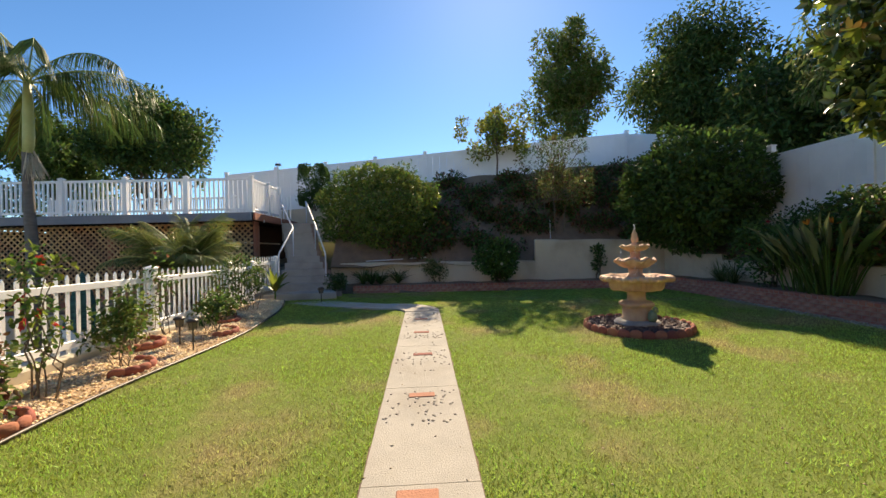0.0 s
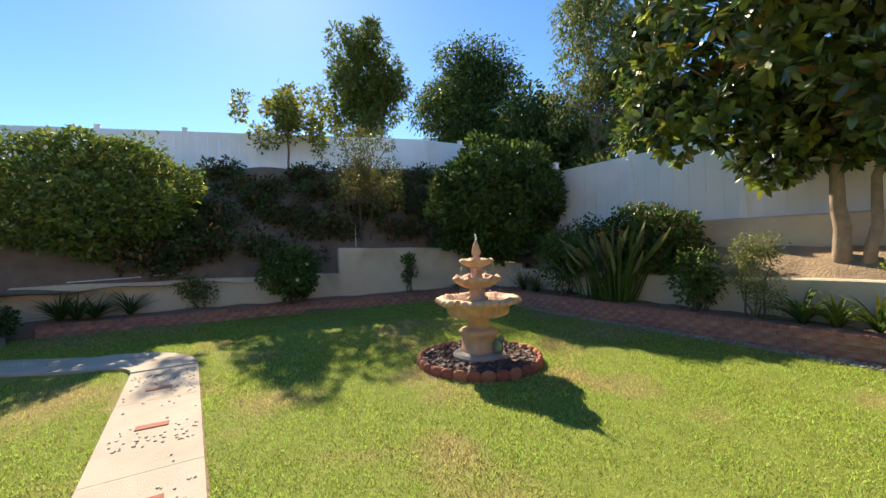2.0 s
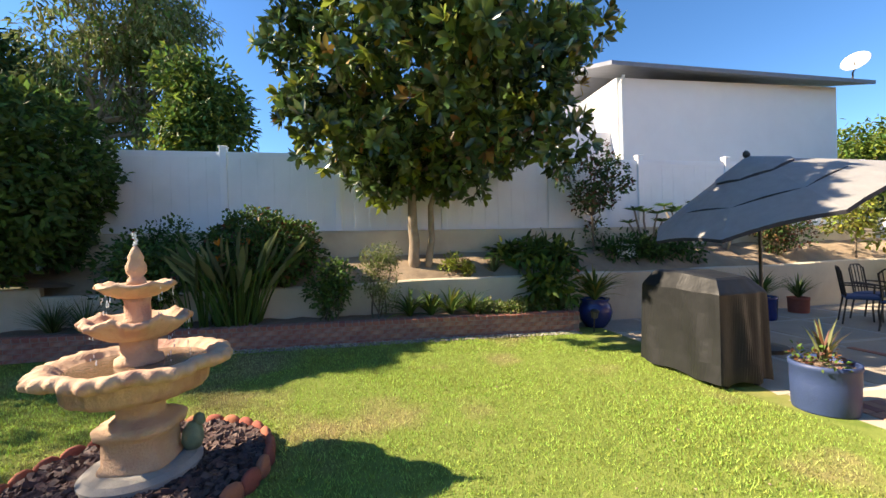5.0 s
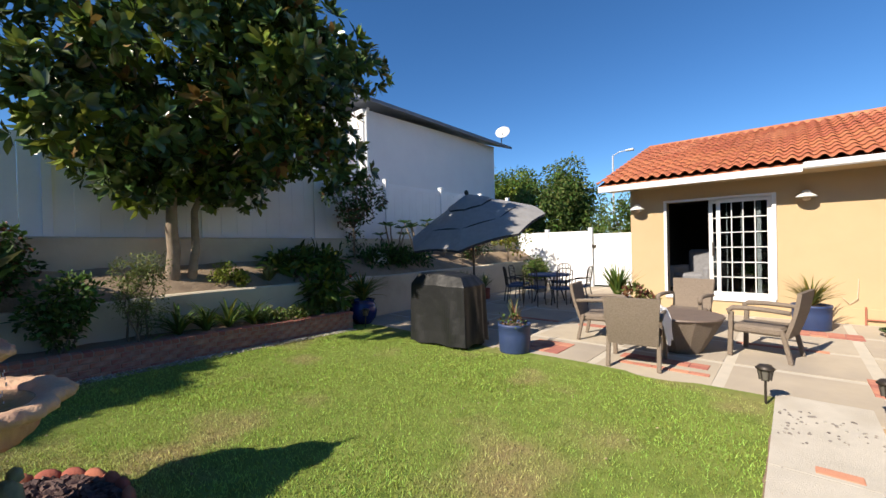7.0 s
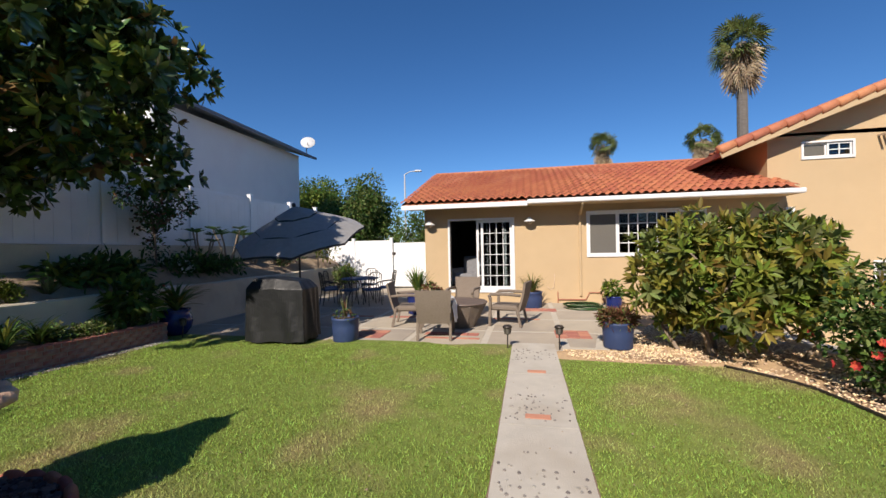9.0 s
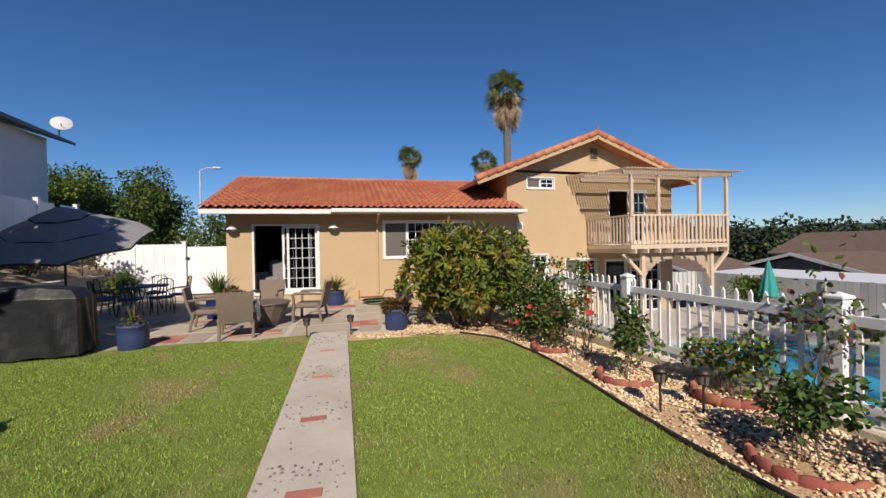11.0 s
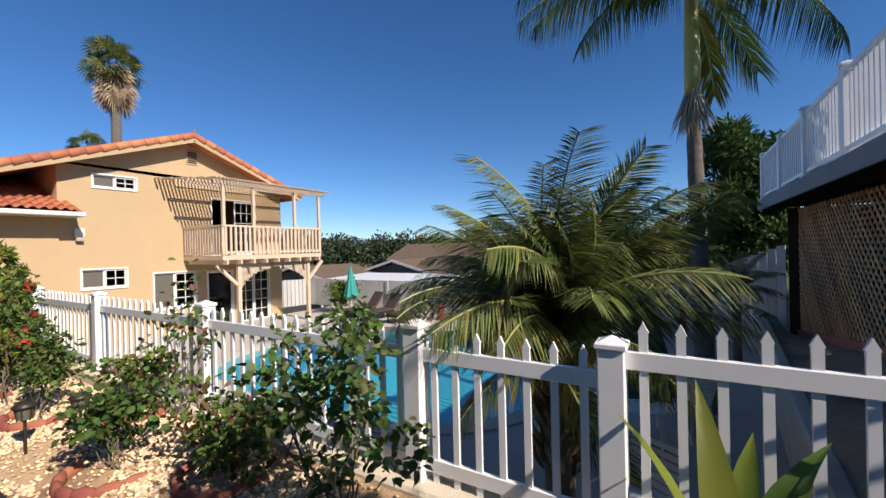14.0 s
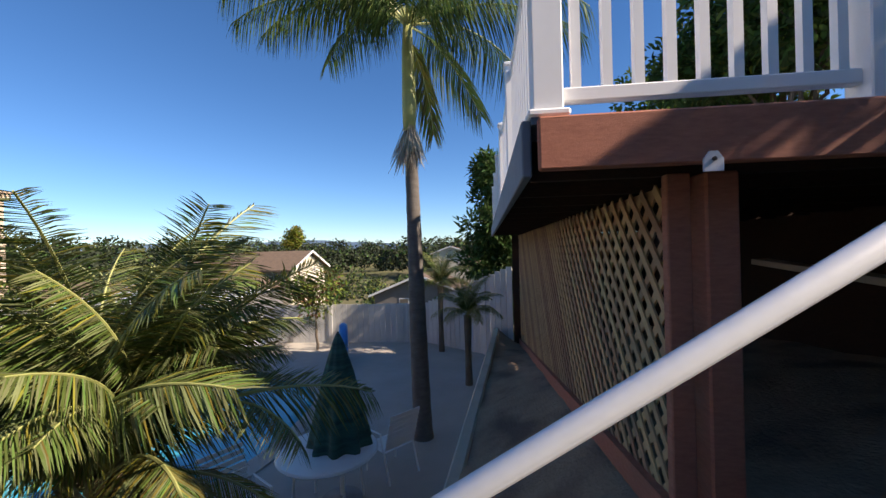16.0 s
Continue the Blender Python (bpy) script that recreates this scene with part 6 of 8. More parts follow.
for i in range(8):
    a = 2 * math.pi * (i + 0.5) / 8
    part("rib", Geo().tube([_um @ Vector((0, 0, 0.08)), _um @ Vector((1.4 * math.cos(a), 1.4 * math.sin(a), -0.59))], 0.008, 5), M_BLACKMETAL, t)

# blue metal dining set
t = thing("dining_table", "dark metal patio table with a blue top", "table", (5.1, -4.1, 0.141))
part("tabletop", Geo().lathe([(0.55, 0.70), (0.57, 0.72), (0.55, 0.74), (0.02, 0.74)], 30), M_BLUECH, t)
for i in range(4):
    a = math.pi / 4 + i * math.pi / 2
    part("leg", Geo().tube([(0.42 * math.cos(a), 0.42 * math.sin(a), 0), (0.3 * math.cos(a), 0.3 * math.sin(a), 0.4), (0.4 * math.cos(a), 0.4 * math.sin(a), 0.7)], 0.018, 8), M_BLACKMETAL, t)


def metal_chair(loc, rz):
    t = thing("metal_chair", "dark wrought-metal patio chair with blue seat cushion", "chair", loc, rz, group="blue dining chairs")
    for x in (-0.2, 0.2):
        part("leg", Geo().tube([(x, -0.2, 0), (x * 0.9, -0.18, 0.25), (x, -0.2, 0.44), (x * 1.2, -0.22, 0.62)], 0.013, 8), M_BLACKMETAL, t)
        part("leg", Geo().tube([(x, 0.24, 0), (x * 0.9, 0.18, 0.42), (x * 0.95, 0.25, 0.9)], 0.013, 8), M_BLACKMETAL, t)
        part("armrest", Geo().tube([(x * 1.2, -0.22, 0.62), (x * 1.25, 0.0, 0.65), (x, 0.21, 0.66)], 0.013, 8), M_BLACKMETAL, t)
    part("seat", Geo().box(-0.22, -0.22, 0.42, 0.22, 0.2, 0.48, bev=0.02), M_BLUECH, t)
    b = part("backrest", Geo().tube([(-0.19, 0.25, 0.88), (-0.1, 0.27, 0.96), (0.1, 0.27, 0.96), (0.19, 0.25, 0.88)], 0.013, 8), M_BLACKMETAL, t)
    for x in (-0.12, -0.04, 0.04, 0.12):
        part("rod", Geo().tube([(x, 0.19, 0.46), (x * 1.1, 0.26, 0.95)], 0.008, 6), M_BLACKMETAL, b)
    return t


_c = metal_chair((5.1, -3.3, 0.141), 0)
for x, y in ((5.95, -4.0), (4.25, -4.15), (5.15, -4.95), (4.45, -3.45), (5.8, -3.45)):
    copy_thing(_c, pose(x, y, 0.141, 0, 0, math.degrees(math.atan2(-4.1 - y, 5.1 - x)) + 90))

# garden hose and pipework by the wall
_g = Geo()
pts = []
for i in range(120):
    a = i * 0.42
    r = 0.34 + 0.05 * math.sin(i * 0.37)
    pts.append((r * 1.3 * math.cos(a), r * math.sin(a), 0.015 + 0.0009 * i + 0.006 * math.sin(i)))
_g.tube(pts, 0.011, 6)
solid("garden_hose", _g, surf("green hose", (0.04, 0.10, 0.03), (0.03, 0.07, 0.02), 6, 0.4, 0), "coiled green garden hose on the patio", "hose", (-1.35, -3.3, 0.145), smooth=True)
t = thing("garden_tap", "copper pipe and garden tap on the wall", "tap", (-1.75, WY + 0.06, 0.14))
part("pipe", Geo().tube([(0.95, 0, 0), (0.95, 0, 0.32), (0.95, 0, 0.1), (0.2, 0, 0.1), (0.1, 0, 0.3), (-0.2, 0, 0.3), (-0.3, 0, 0.0)], 0.014, 6), M_REDWOOD, t)
part("valve", Geo().lathe([(0.03, 0), (0.035, 0.02), (0.03, 0.04)], 10, (-0.2, 0.03, 0.3)), M_BLACKMETAL, t)
t = thing("wall_heater_cable", "loose cable on the wall", "cable")
part("cable", Geo().tube([(-0.72, WY + 0.03, 0.95), (-0.70, WY + 0.05, 0.6), (-0.6, WY + 0.04, 0.5), (-0.52, WY + 0.03, 0.6)], 0.007, 6), M_PALEWOOD, t)

# ---- poolside ----
t = thing("folded_umbrella", "closed teal poolside umbrella", "umbrella", (-14.4, -1.6, DECK_Z))
part("base", Geo().lathe([(0.25, 0), (0.25, 0.06), (0.04, 0.1)], 16), M_FOUNTGREY, t)
part("pole", Geo().tube([(0, 0, 0), (0, 0, 2.0)], 0.02, 8), M_WHITE, t)
part("canopy", Geo().lathe([(0.30, 0.75), (0.27, 0.8), (0.2, 1.2), (0.1, 1.7), (0.03, 1.98), (0.01, 2.05)], 40, wave=lambda i, a: 1 + 0.18 * math.sin(8 * a) * (1 - i / 6)), M_TEAL, t, smooth=True)
t = thing("striped_umbrella", "closed dark teal striped umbrella in shade", "umbrella", (-8.0, 9.85, DECK_Z))
part("base", Geo().lathe([(0.25, 0), (0.25, 0.06), (0.04, 0.1)], 16), M_FOUNTGREY, t)
part("pole", Geo().tube([(0, 0, 0), (0, 0, 2.1)], 0.02, 8), M_WHITE, t)
part("canopy", Geo().lathe([(0.37, 0.70), (0.36, 0.76), (0.28, 1.12), (0.18, 1.6), (0.07, 1.98), (0.01, 2.12)], 48, wave=lambda i, a: 1 + 0.16 * math.sin(9 * a) * (1 - i / 6)), M_STRIPE, t, smooth=True)
t = thing("pool_table", "round white poolside table", "table", (-7.85, 9.75, DECK_Z))
part("tabletop", Geo().lathe([(0.58, 0.70), (0.6, 0.72), (0.58, 0.74), (0.02, 0.745)], 30), M_WHITE, t)
for i in range(4):
    a = math.pi / 4 + i * math.pi / 2
    part("leg", Geo().tube([(0.45 * math.cos(a), 0.45 * math.sin(a), 0), (0.4 * math.cos(a), 0.4 * math.sin(a), 0.7)], 0.018, 8), M_WHITE, t)


def strap_chair(loc, rz):
    t = thing("strap_chair", "white strapped poolside chair", "chair", loc, rz, group="white pool chairs")
    for x in (-0.25, 0.25):
        part("leg", Geo().tube([(x, -0.25, 0), (x, -0.25, 0.6), (x, 0.1, 0.62), (x, 0.3, 0.0)], 0.014, 8), M_WHITE, t)
    g, b = Geo(), Geo()
    for i in range(8):
        part("strap", Geo().box(-0.25, -0.24 + i * 0.055, 0.38, 0.25, -0.2 + i * 0.055, 0.39), M_WHITE, t)
        part("strap", Geo().box(-0.25, 0.20 + i * 0.02, 0.42 + i * 0.065, 0.25, 0.21 + i * 0.02, 0.47 + i * 0.065), M_WHITE, t)
    return t


_c = strap_chair((-8.75, 10.3, DECK_Z), -40)
copy_thing(_c, pose(-7.2, 9.0, DECK_Z, 0, 0, 150))
copy_thing(_c, pose(-5.9, 9.9, DECK_Z, 0, 0, 60))


def lounger(loc, rz, mat, label, group="pool loungers"):
    t = thing("sun_lounger", label, "sun lounger", loc, rz, group=group)
    part("frame", Geo().box(-0.33, -0.9, 0.24, 0.33, 0.4, 0.29, bev=0.01), M_BLACKMETAL, t)
    part("mattress", Geo().box(-0.31, -0.9, 0.29, 0.31, 0.4, 0.38, bev=0.03), mat, t)
    m = pose(0, 0.4, 0.3, 50, 0, 0)
    part("backrest", Geo().box(-0.31, 0, 0, 0.31, 0.75, 0.09, m, bev=0.03), mat, t)
    for x in (-0.28, 0.28):
        for y in (-0.8, 0.3):
            part("leg", Geo().box(x - 0.02, y - 0.02, 0, x + 0.02, y + 0.02, 0.25), M_BLACKMETAL, t)
    return t


M_BROWNC = surf("brown cushion", (0.085, 0.05, 0.04), (0.065, 0.04, 0.032), 6, 0.85, 0.2, 60)
_c = lounger((-14.2, 0.2, DECK_Z), 80, M_BROWNC, "brown cushioned pool lounger")
copy_thing(_c, pose(-14.3, 1.4, DECK_Z, 0, 0, 85))
copy_thing(_c, pose(-14.4, -0.9, DECK_Z, 0, 0, 78))
lounger((-15.0, 4.6, DECK_Z), 80, M_WHITE, "white cushioned pool lounger", "")
t = thing("pool_float", "blue inflatable pool float propped by the pool", "pool float", (-13.9, 7.6, DECK_Z), 20)
_blue = surf("blue vinyl float", (0.02, 0.28, 0.6), (0.02, 0.22, 0.5), 3, 0.3, 0)
part("ring", Geo().tube([(0.5 * math.cos(2 * math.pi * i / 20), 0.1, 0.55 + 0.45 * math.sin(2 * math.pi * i / 20)) for i in range(21)], 0.12, 10), _blue, t, smooth=True)
t = thing("garden_statue", "weathered terracotta pedestal planter by the pool", "planter", (-14.9, 2.5, DECK_Z))
part("pedestal", Geo().lathe([(0.2, 0), (0.18, 0.1), (0.12, 0.2), (0.11, 0.7), (0.2, 0.85), (0.26, 1.0), (0.24, 1.02)], 18), M_EDGING, t, smooth=True)

# ---- neighbouring buildings ----
t = thing("white_house", "tall white stucco neighbour house with a grey eave", "house")
_g = Geo().box(11.2, -10.7, 0, 17, -2.7, 6.5)
part("wall", _g, M_WHITEHOUSE, t)
part("wall", Geo().box(11.9, -2.7, 0, 17, 3.4, 4.95).box(12.6, -2.7, 4.95, 17, 2.0, 6.3), M_WHITEHOUSE, t)
part("parapet", Geo().box(11.55, -2.7, 3.0, 11.9, 0.4, 4.98), M_WHITEHOUSE, t)
_g = Geo().add([(10.65, -11.5, 6.42), (10.65, -2.2, 6.62), (14, -2.2, 7.75), (14, -11.5, 7.55), (10.65, -11.5, 6.54), (10.65, -2.2, 6.74), (14, -2.2, 7.87), (14, -11.5, 7.67), (17.4, -2.2, 6.6), (17.4, -11.5, 6.6)],
               [(0, 1, 2, 3), (7, 6, 5, 4), (0, 4, 5, 1), (1, 5, 6, 2), (0, 3, 7, 4), (6, 7, 9, 8)])
part("roof", _g, M_FASCIA, t, "grey sloping roof edge")
part("downspout", Geo().tube([(11.14, -2.8, 3.0), (11.14, -2.8, 6.3), (11.0, -2.8, 6.5)], 0.05, 8), M_WHITE, t)
_w = part("window", Geo().box(13.4, 2.0, 5.2, 14.4, 2.03, 5.9, bev=0.01), M_WHITE, t)
part("pane", Geo().box(13.48, 2.03, 5.28, 14.32, 2.04, 5.82), M_GLASS, _w)
part("vent", Geo().box(12.9, 2.0, 5.9, 13.1, 2.03, 6.2), M_FASCIA, t)
t = thing("satellite_dish", "grey satellite dish on a roof mount", "satellite dish", (11.0, -11.1, 6.62))
part("mast", Geo().tube([(0, 0, 0), (0, 0, 0.3), (-0.12, 0, 0.45)], 0.025, 8), M_BLACKMETAL, t)
part("dish", Geo().lathe([(0.02, 0.0), (0.18, 0.02), (0.32, 0.07), (0.36, 0.1), (0.35, 0.11)], 24), M_GREYFENCE, t, smooth=True).matrix_basis = pose(-0.14, 0.05, 0.55, -55, -35, 0)
part("arm", Geo().tube([(-0.1, 0, 0.4), (-0.3, 0.4, 0.5)], 0.015, 6), M_BLACKMETAL, t)


def plain_house(name, label, x0, x1, y0, y1, z0, zw, zr, wall, axis="y", windows=()):
    """Gable house with ridge along the axis."""
    t = thing(name, label, "house", group="neighbour houses")
    xm, ym = (x0 + x1) / 2, (y0 + y1) / 2
    g = Geo().box(x0, y0, z0, x1, y1, zw)
    if axis == "y":
        g.add([(x0, y1, zw), (x1, y1, zw), (xm, y1, zr - 0.15), (x0, y0, zw), (x1, y0, zw), (xm, y0, zr - 0.15)], [(0, 2, 1), (3, 4, 5), (0, 3, 5, 2), (1, 2, 5, 4)])
        e = 0.5
        s = (zr - zw) / (xm - x0)
        r = [(x0 - e, y0 - e, zw - e * s), (x0 - e, y1 + e, zw - e * s), (xm, y1 + e, zr), (xm, y0 - e, zr), (x1 + e, y1 + e, zw - e * s), (x1 + e, y0 - e, zw - e * s)]
    else:
        g.add([(x1, y0, zw), (x1, y1, zw), (x1, ym, zr - 0.15), (x0, y0, zw), (x0, y1, zw), (x0, ym, zr - 0.15)], [(0, 1, 2), (3, 5, 4), (0, 2, 5, 3), (1, 4, 5, 2)])
        e = 0.5
        s = (zr - zw) / (ym - y0)
        r = [(x0 - e, y0 - e, zw - e * s), (x1 + e, y0 - e, zw - e * s), (x1 + e, ym, zr), (x0 - e, ym, zr), (x1 + e, y1 + e, zw - e * s), (x0 - e, y1 + e, zw - e * s)]
    part("wall", g, wall, t)
    h = Geo().add(r + [(a, b, c + 0.14) for a, b, c in r], [(0, 1, 2, 3), (3, 2, 4, 5), (9, 8, 7, 6), (11, 10, 8, 9), (0, 6, 7, 1), (1, 7, 8, 2), (2, 8, 10, 4), (4, 10, 11, 5), (5, 11, 9, 3), (3, 9, 6, 0)])
    rf = part("roof", h, M_BROWNROOF, t, "brown shingle roof")
    for a, b in ((1, 2), (2, 4)):
        part("bargeboard", Geo().beam(Vector(r[a]) + Vector((0, 0, 0.07)), Vector(r[b]) + Vector((0, 0, 0.07)), 0.06, 0.2), M_WHITE, rf)
    for (x, y, z, w, hh, ax) in windows:
        if ax == "y":
            win = part("window", Geo().box(x, y, z, x + w, y + 0.05, z + hh), M_WHITE, t)
            part("pane", Geo().box(x + 0.07, y + 0.05, z + 0.07, x + w - 0.07, y + 0.06, z + hh - 0.07), M_SHADE, win)
        else:
            win = part("window", Geo().box(x, y, z, x + 0.05, y + w, z + hh), M_WHITE, t)
            part("pane", Geo().box(x + 0.05, y + 0.07, z + 0.07, x + 0.06, y + w - 0.07, z + hh - 0.07), M_SHADE, win)
    for px, py in ((xm + 1.2, y0 + (y1 - y0) * 0.35), (xm + 0.8, y0 + (y1 - y0) * 0.6)):
        part("vent_pipe", Geo().tube([(px, py, zr - 0.8), (px, py, zr - 0.05)], 0.1, 8), M_BROWNROOF, rf)
    return t


M_CREAM = surf("cream stucco", (0.62, 0.56, 0.42), (0.57, 0.51, 0.38), 1, 0.9, 0.1, 20)
M_GREYWALL = surf("grey-brown siding", (0.20, 0.19, 0.18), (0.17, 0.16, 0.15), 1, 0.9, 0.1, 20)
plain_house("neighbour_house", "cream two-storey house with a brown shingle roof", -47, -39.0, -19, -6.8, -6.0, 0.65, 2.25, M_CREAM, "y", ((-41.6, -6.8, -0.9, 0.9, 0.9, "y"), (-44.6, -6.8, 0.2, 0.5, 0.4, "y"), (-39.0, -11.0, -1.0, 1.2, 0.8, "x")))
plain_house("neighbour_house", "grey house with low brown shingle gable roof", -36.6, -29.6, -15.8, -6.3, -6.0, -0.55, 0.75, M_GREYWALL, "x", ((-29.6, -12.3, -1.6, 1.0, 0.5, "x"),))
plain_house("neighbour_house", "low house with brown shingle roof behind the fence", -29.4, -23.4, -20.5, -12.5, -6.0, -0.5, 0.45, M_GREYWALL, "x")
plain_house("neighbour_house", "low house with a reddish brown roof beyond the valley fence", -52, -42, 0.5, 9.5, -8.0, -2.2, -0.4, M_GREYWALL, "x", ((-42, 3, -3.2, 1.0, 0.6, "x"),))
plain_house("neighbour_house", "distant pale house among the trees", -78, -70, 9, 17, -9.0, -1.0, 0.4, M_CREAM, "y", ((-70, 11, -2.2, 1.2, 0.8, "x"),))
plain_house("neighbour_house", "distant pale house among the trees", -98, -90, 0, 8, -9.0, 1.2, 2.6, M_CREAM, "x", ((-90, 3, 0.0, 1.2, 0.8, "x"),))
t = thing("patio_cover", "white corrugated patio cover beyond the board fence", "patio cover")
for i in range(40):
    y = -11.6 + i * 0.25
    part("roof_sheet", Geo().beam((-26.6, y, -0.05), (-21.3, y, -0.25), 0.24, 0.04), M_WHITE, t)
for y in (-11.4, -6.6, -2.0):
    part("post", Geo().box(-21.6, y, -3.5, -21.5, y + 0.1, -0.25), M_WHITE, t)
t = thing("street_lamp", "tall grey street lamp", "street lamp", (8.86, -21.0, 0))
part("pole", Geo().tube([(0, 0, 0), (0, 0, 7.2)], [0.09, 0.05], 8), M_GREYFENCE, t)
part("arm", Geo().tube([(0, 0, 7.2), (-0.4, 0, 7.4), (-0.9, 0, 7.42)], 0.035, 8), M_GREYFENCE, t)
part("head", Geo().box(-1.3, -0.12, 7.36, -0.8, 0.12, 7.48, bev=0.03), M_GREYFENCE, t)

t = thing("fence_bar", "white upright rod with black clamps on the back fence", "fence bar", (-5.9, 16.85, 3.35))
part("rod", Geo().tube([(0, 0, 0), (0, 0, 1.95)], 0.03, 8), M_WHITE, t)
for z in (0.05, 1.88):
    part("clamp", Geo().box(-0.1, -0.06, z - 0.04, 0.12, 0.06, z + 0.04, bev=0.01), M_BLACKMETAL, t, "black clamp")
t = thing("armchair", "grey upholstered armchair inside the open door", "armchair", (1.9, -5.4, 0.46), 160)
M_GREYCLOTH = surf("grey upholstery", (0.25, 0.25, 0.26), (0.2, 0.2, 0.21), 12, 0.9, 0.2, 80)
part("seat", Geo().box(-0.35, -0.4, 0.12, 0.35, 0.3, 0.45, bev=0.05), M_GREYCLOTH, t)
part("backrest", Geo().box(-0.35, 0.25, 0.3, 0.35, 0.45, 1.0, bev=0.06), M_GREYCLOTH, t)
for x in (-0.42, 0.42):
    part("armrest", Geo().box(x - 0.09, -0.4, 0.1, x + 0.09, 0.4, 0.62, bev=0.05), M_GREYCLOTH, t)

# ---- plants ----
def shrub(name, label, loc, size, clumps, r, n, length, width, mats, share=None, stems=5, flowers=None, group="", droop=0.0, shell=0.6, stem_mat=None, cat="shrub", low=0.25, dome=0.0, stem_r=0.03, square=1.0):
    """Leafy bush on several woody stems; size is half-widths, loc its foot."""
    t = thing(name, label, cat, loc, group=group)
    c, rad = blobs((0, 0, size[2] * (1 + low)), size, clumps, r)
    for i in range(stems):
        q = c[i % len(c)]
        g = Geo()
        limb(g, (rng.normal() * 0.06, rng.normal() * 0.06, -0.05), q, stem_r * max(0.4, size[2]), 0.004, 0.15, 6, 5)
        part("stem", g, stem_mat or M_BARK, t)
    if dome:
        p, d = dome_points((size[0] * 1.12, size[1] * 1.12, size[2] * 1.08), int(n * dome), seed=float(loc[0]))
        if square < 1:
            half = np.array(size) * 1.12
            p = np.sign(p) * half * np.abs(np.clip(p / half, -1, 1)) ** square
        p[:, 2] += size[2] * (1 + low)
        p = p[p[:, 2] > 0.02]
        d = d[:len(p)]
        d = unit(p - np.array([0, 0, size[2] * (1 + low)]))
        k = len(p)
        mi = rng.choice(len(share), k, p=np.array(share) / np.sum(share)) if share else None
        part("foliage", leaf_mesh("foliage", p, d * 0.7 + rng.normal(size=(k, 3)) * 0.7, unit(d * 0.8 + rng.normal(size=(k, 3)) * 0.5 + np.array([0, 0, 0.5])), length * (0.6 + 0.7 * rng.random(k)), width * (0.7 + 0.6 * rng.random(k)), mats, mi), None, t)
        n = int(n * 0.35)
    foliage("foliage", t, c, rad, n, length, width, mats, share, shell=shell, droop=droop)
    if flowers:
        fm, fn, fs = flowers
        p, d = clump_points(c, rad * 1.05, fn, 0.95)
        keep = d[:, 2] > -0.3
        p, d = p[keep], d[keep]
        k = 7
        ang = np.arange(k) * 6.283 / k
        ax = np.stack([np.cos(ang), np.sin(ang), 0.35 + 0.3 * rng.random(k)], 1)
        bl = leaf_mesh("flower", np.zeros((k, 3)), ax, np.tile([[0, 0, 1.0]], (k, 1)), fs * np.ones(k), fs * 0.7 * np.ones(k), fm)
        for q, n in zip(p, d):
            piece("flower", bl, t, Matrix.Translation(q) @ Vector(n).to_track_quat("Z", "Y").to_matrix().to_4x4() @ pose(0, 0, 0, 0, 0, random.uniform(0, 90)))
    return t


def tree(name, label, loc, trunks, crown, size, clumps, r, n, length, width, mats, share=None, bark=None, droop=0.0, shell=0.55, cat="tree", group="", limbs=14):
    """Trunks [(dx, dy, r, ztop, leanx, leany)], limbs to the crown's clumps, and leaves."""
    t = thing(name, label, cat, loc, group=group)
    c, rad = blobs(crown, size, clumps, r, 0.5)
    g = Geo()
    tops = []
    for dx, dy, tr, zt, lx, ly in trunks:
        pts = limb(g, (dx, dy, -0.3), (dx + lx, dy + ly, zt), tr, tr * 0.6, 0.03, 10, 6)
        tops.append((pts[-1], tr * 0.6))
    part("trunk", g, bark or M_BARK, t, smooth=True)
    order = np.argsort(-rad)[:limbs]
    for i, k in enumerate(order):
        p, tr = tops[i % len(tops)]
        g = Geo()
        limb(g, p, c[k], tr * 0.7, 0.012, 0.12, 6, 5)
        part("limb", g, bark or M_BARK, t)
    foliage("crown", t, c, rad, n, length, width, mats, share, shell=shell, droop=droop)
    return t


# magnolia in the raised bed
t = tree("magnolia_tree", "broad magnolia with glossy dark leaves and rusty undersides", (8.05, 3.75, 1.45), [(0, 0.05, 0.115, 1.5, -0.12, 0.02), (-0.02, -0.2, 0.075, 1.6, 0.02, -0.2)],
         (-0.85, -0.45, 3.2), (1.9, 2.2, 1.6), 46, 0.66, 100, 0.2, 0.085, [L_MAG], bark=M_PALEBARK, limbs=22)
bpy.data.objects.remove([o for o in t.children if o.name.startswith("crown")][0])
# leaves in whorls at the twig ends
_c, _r = blobs((-1.05, -0.45, 3.1), (2.25, 2.55, 1.95), 84, 0.50, 0.40)
_tips, _dirs = clump_points(_c, _r, 2700, 0.55)
_base, _ax, _nm = rosettes(_tips, _dirs, 10, 0.95, 0.38)
# the L_BRIGHT share puts the yellow-green of backlit leaves into the colour
_mi = np.tile(rng.choice(3, len(_tips), p=[0.82, 0.02, 0.16]), 10)
_mi = np.where(rng.random(len(_mi)) < 0.02, 1, _mi)
part("crown", leaf_mesh("crown", _base, _ax, _nm, 0.15 + 0.08 * rng.random(len(_base)), 0.072 + 0.026 * rng.random(len(_base)), [L_MAG, L_MAGB, L_BRIGHT], _mi, fold=0.12, bend=0.25), None, t, "glossy leaves in whorls")

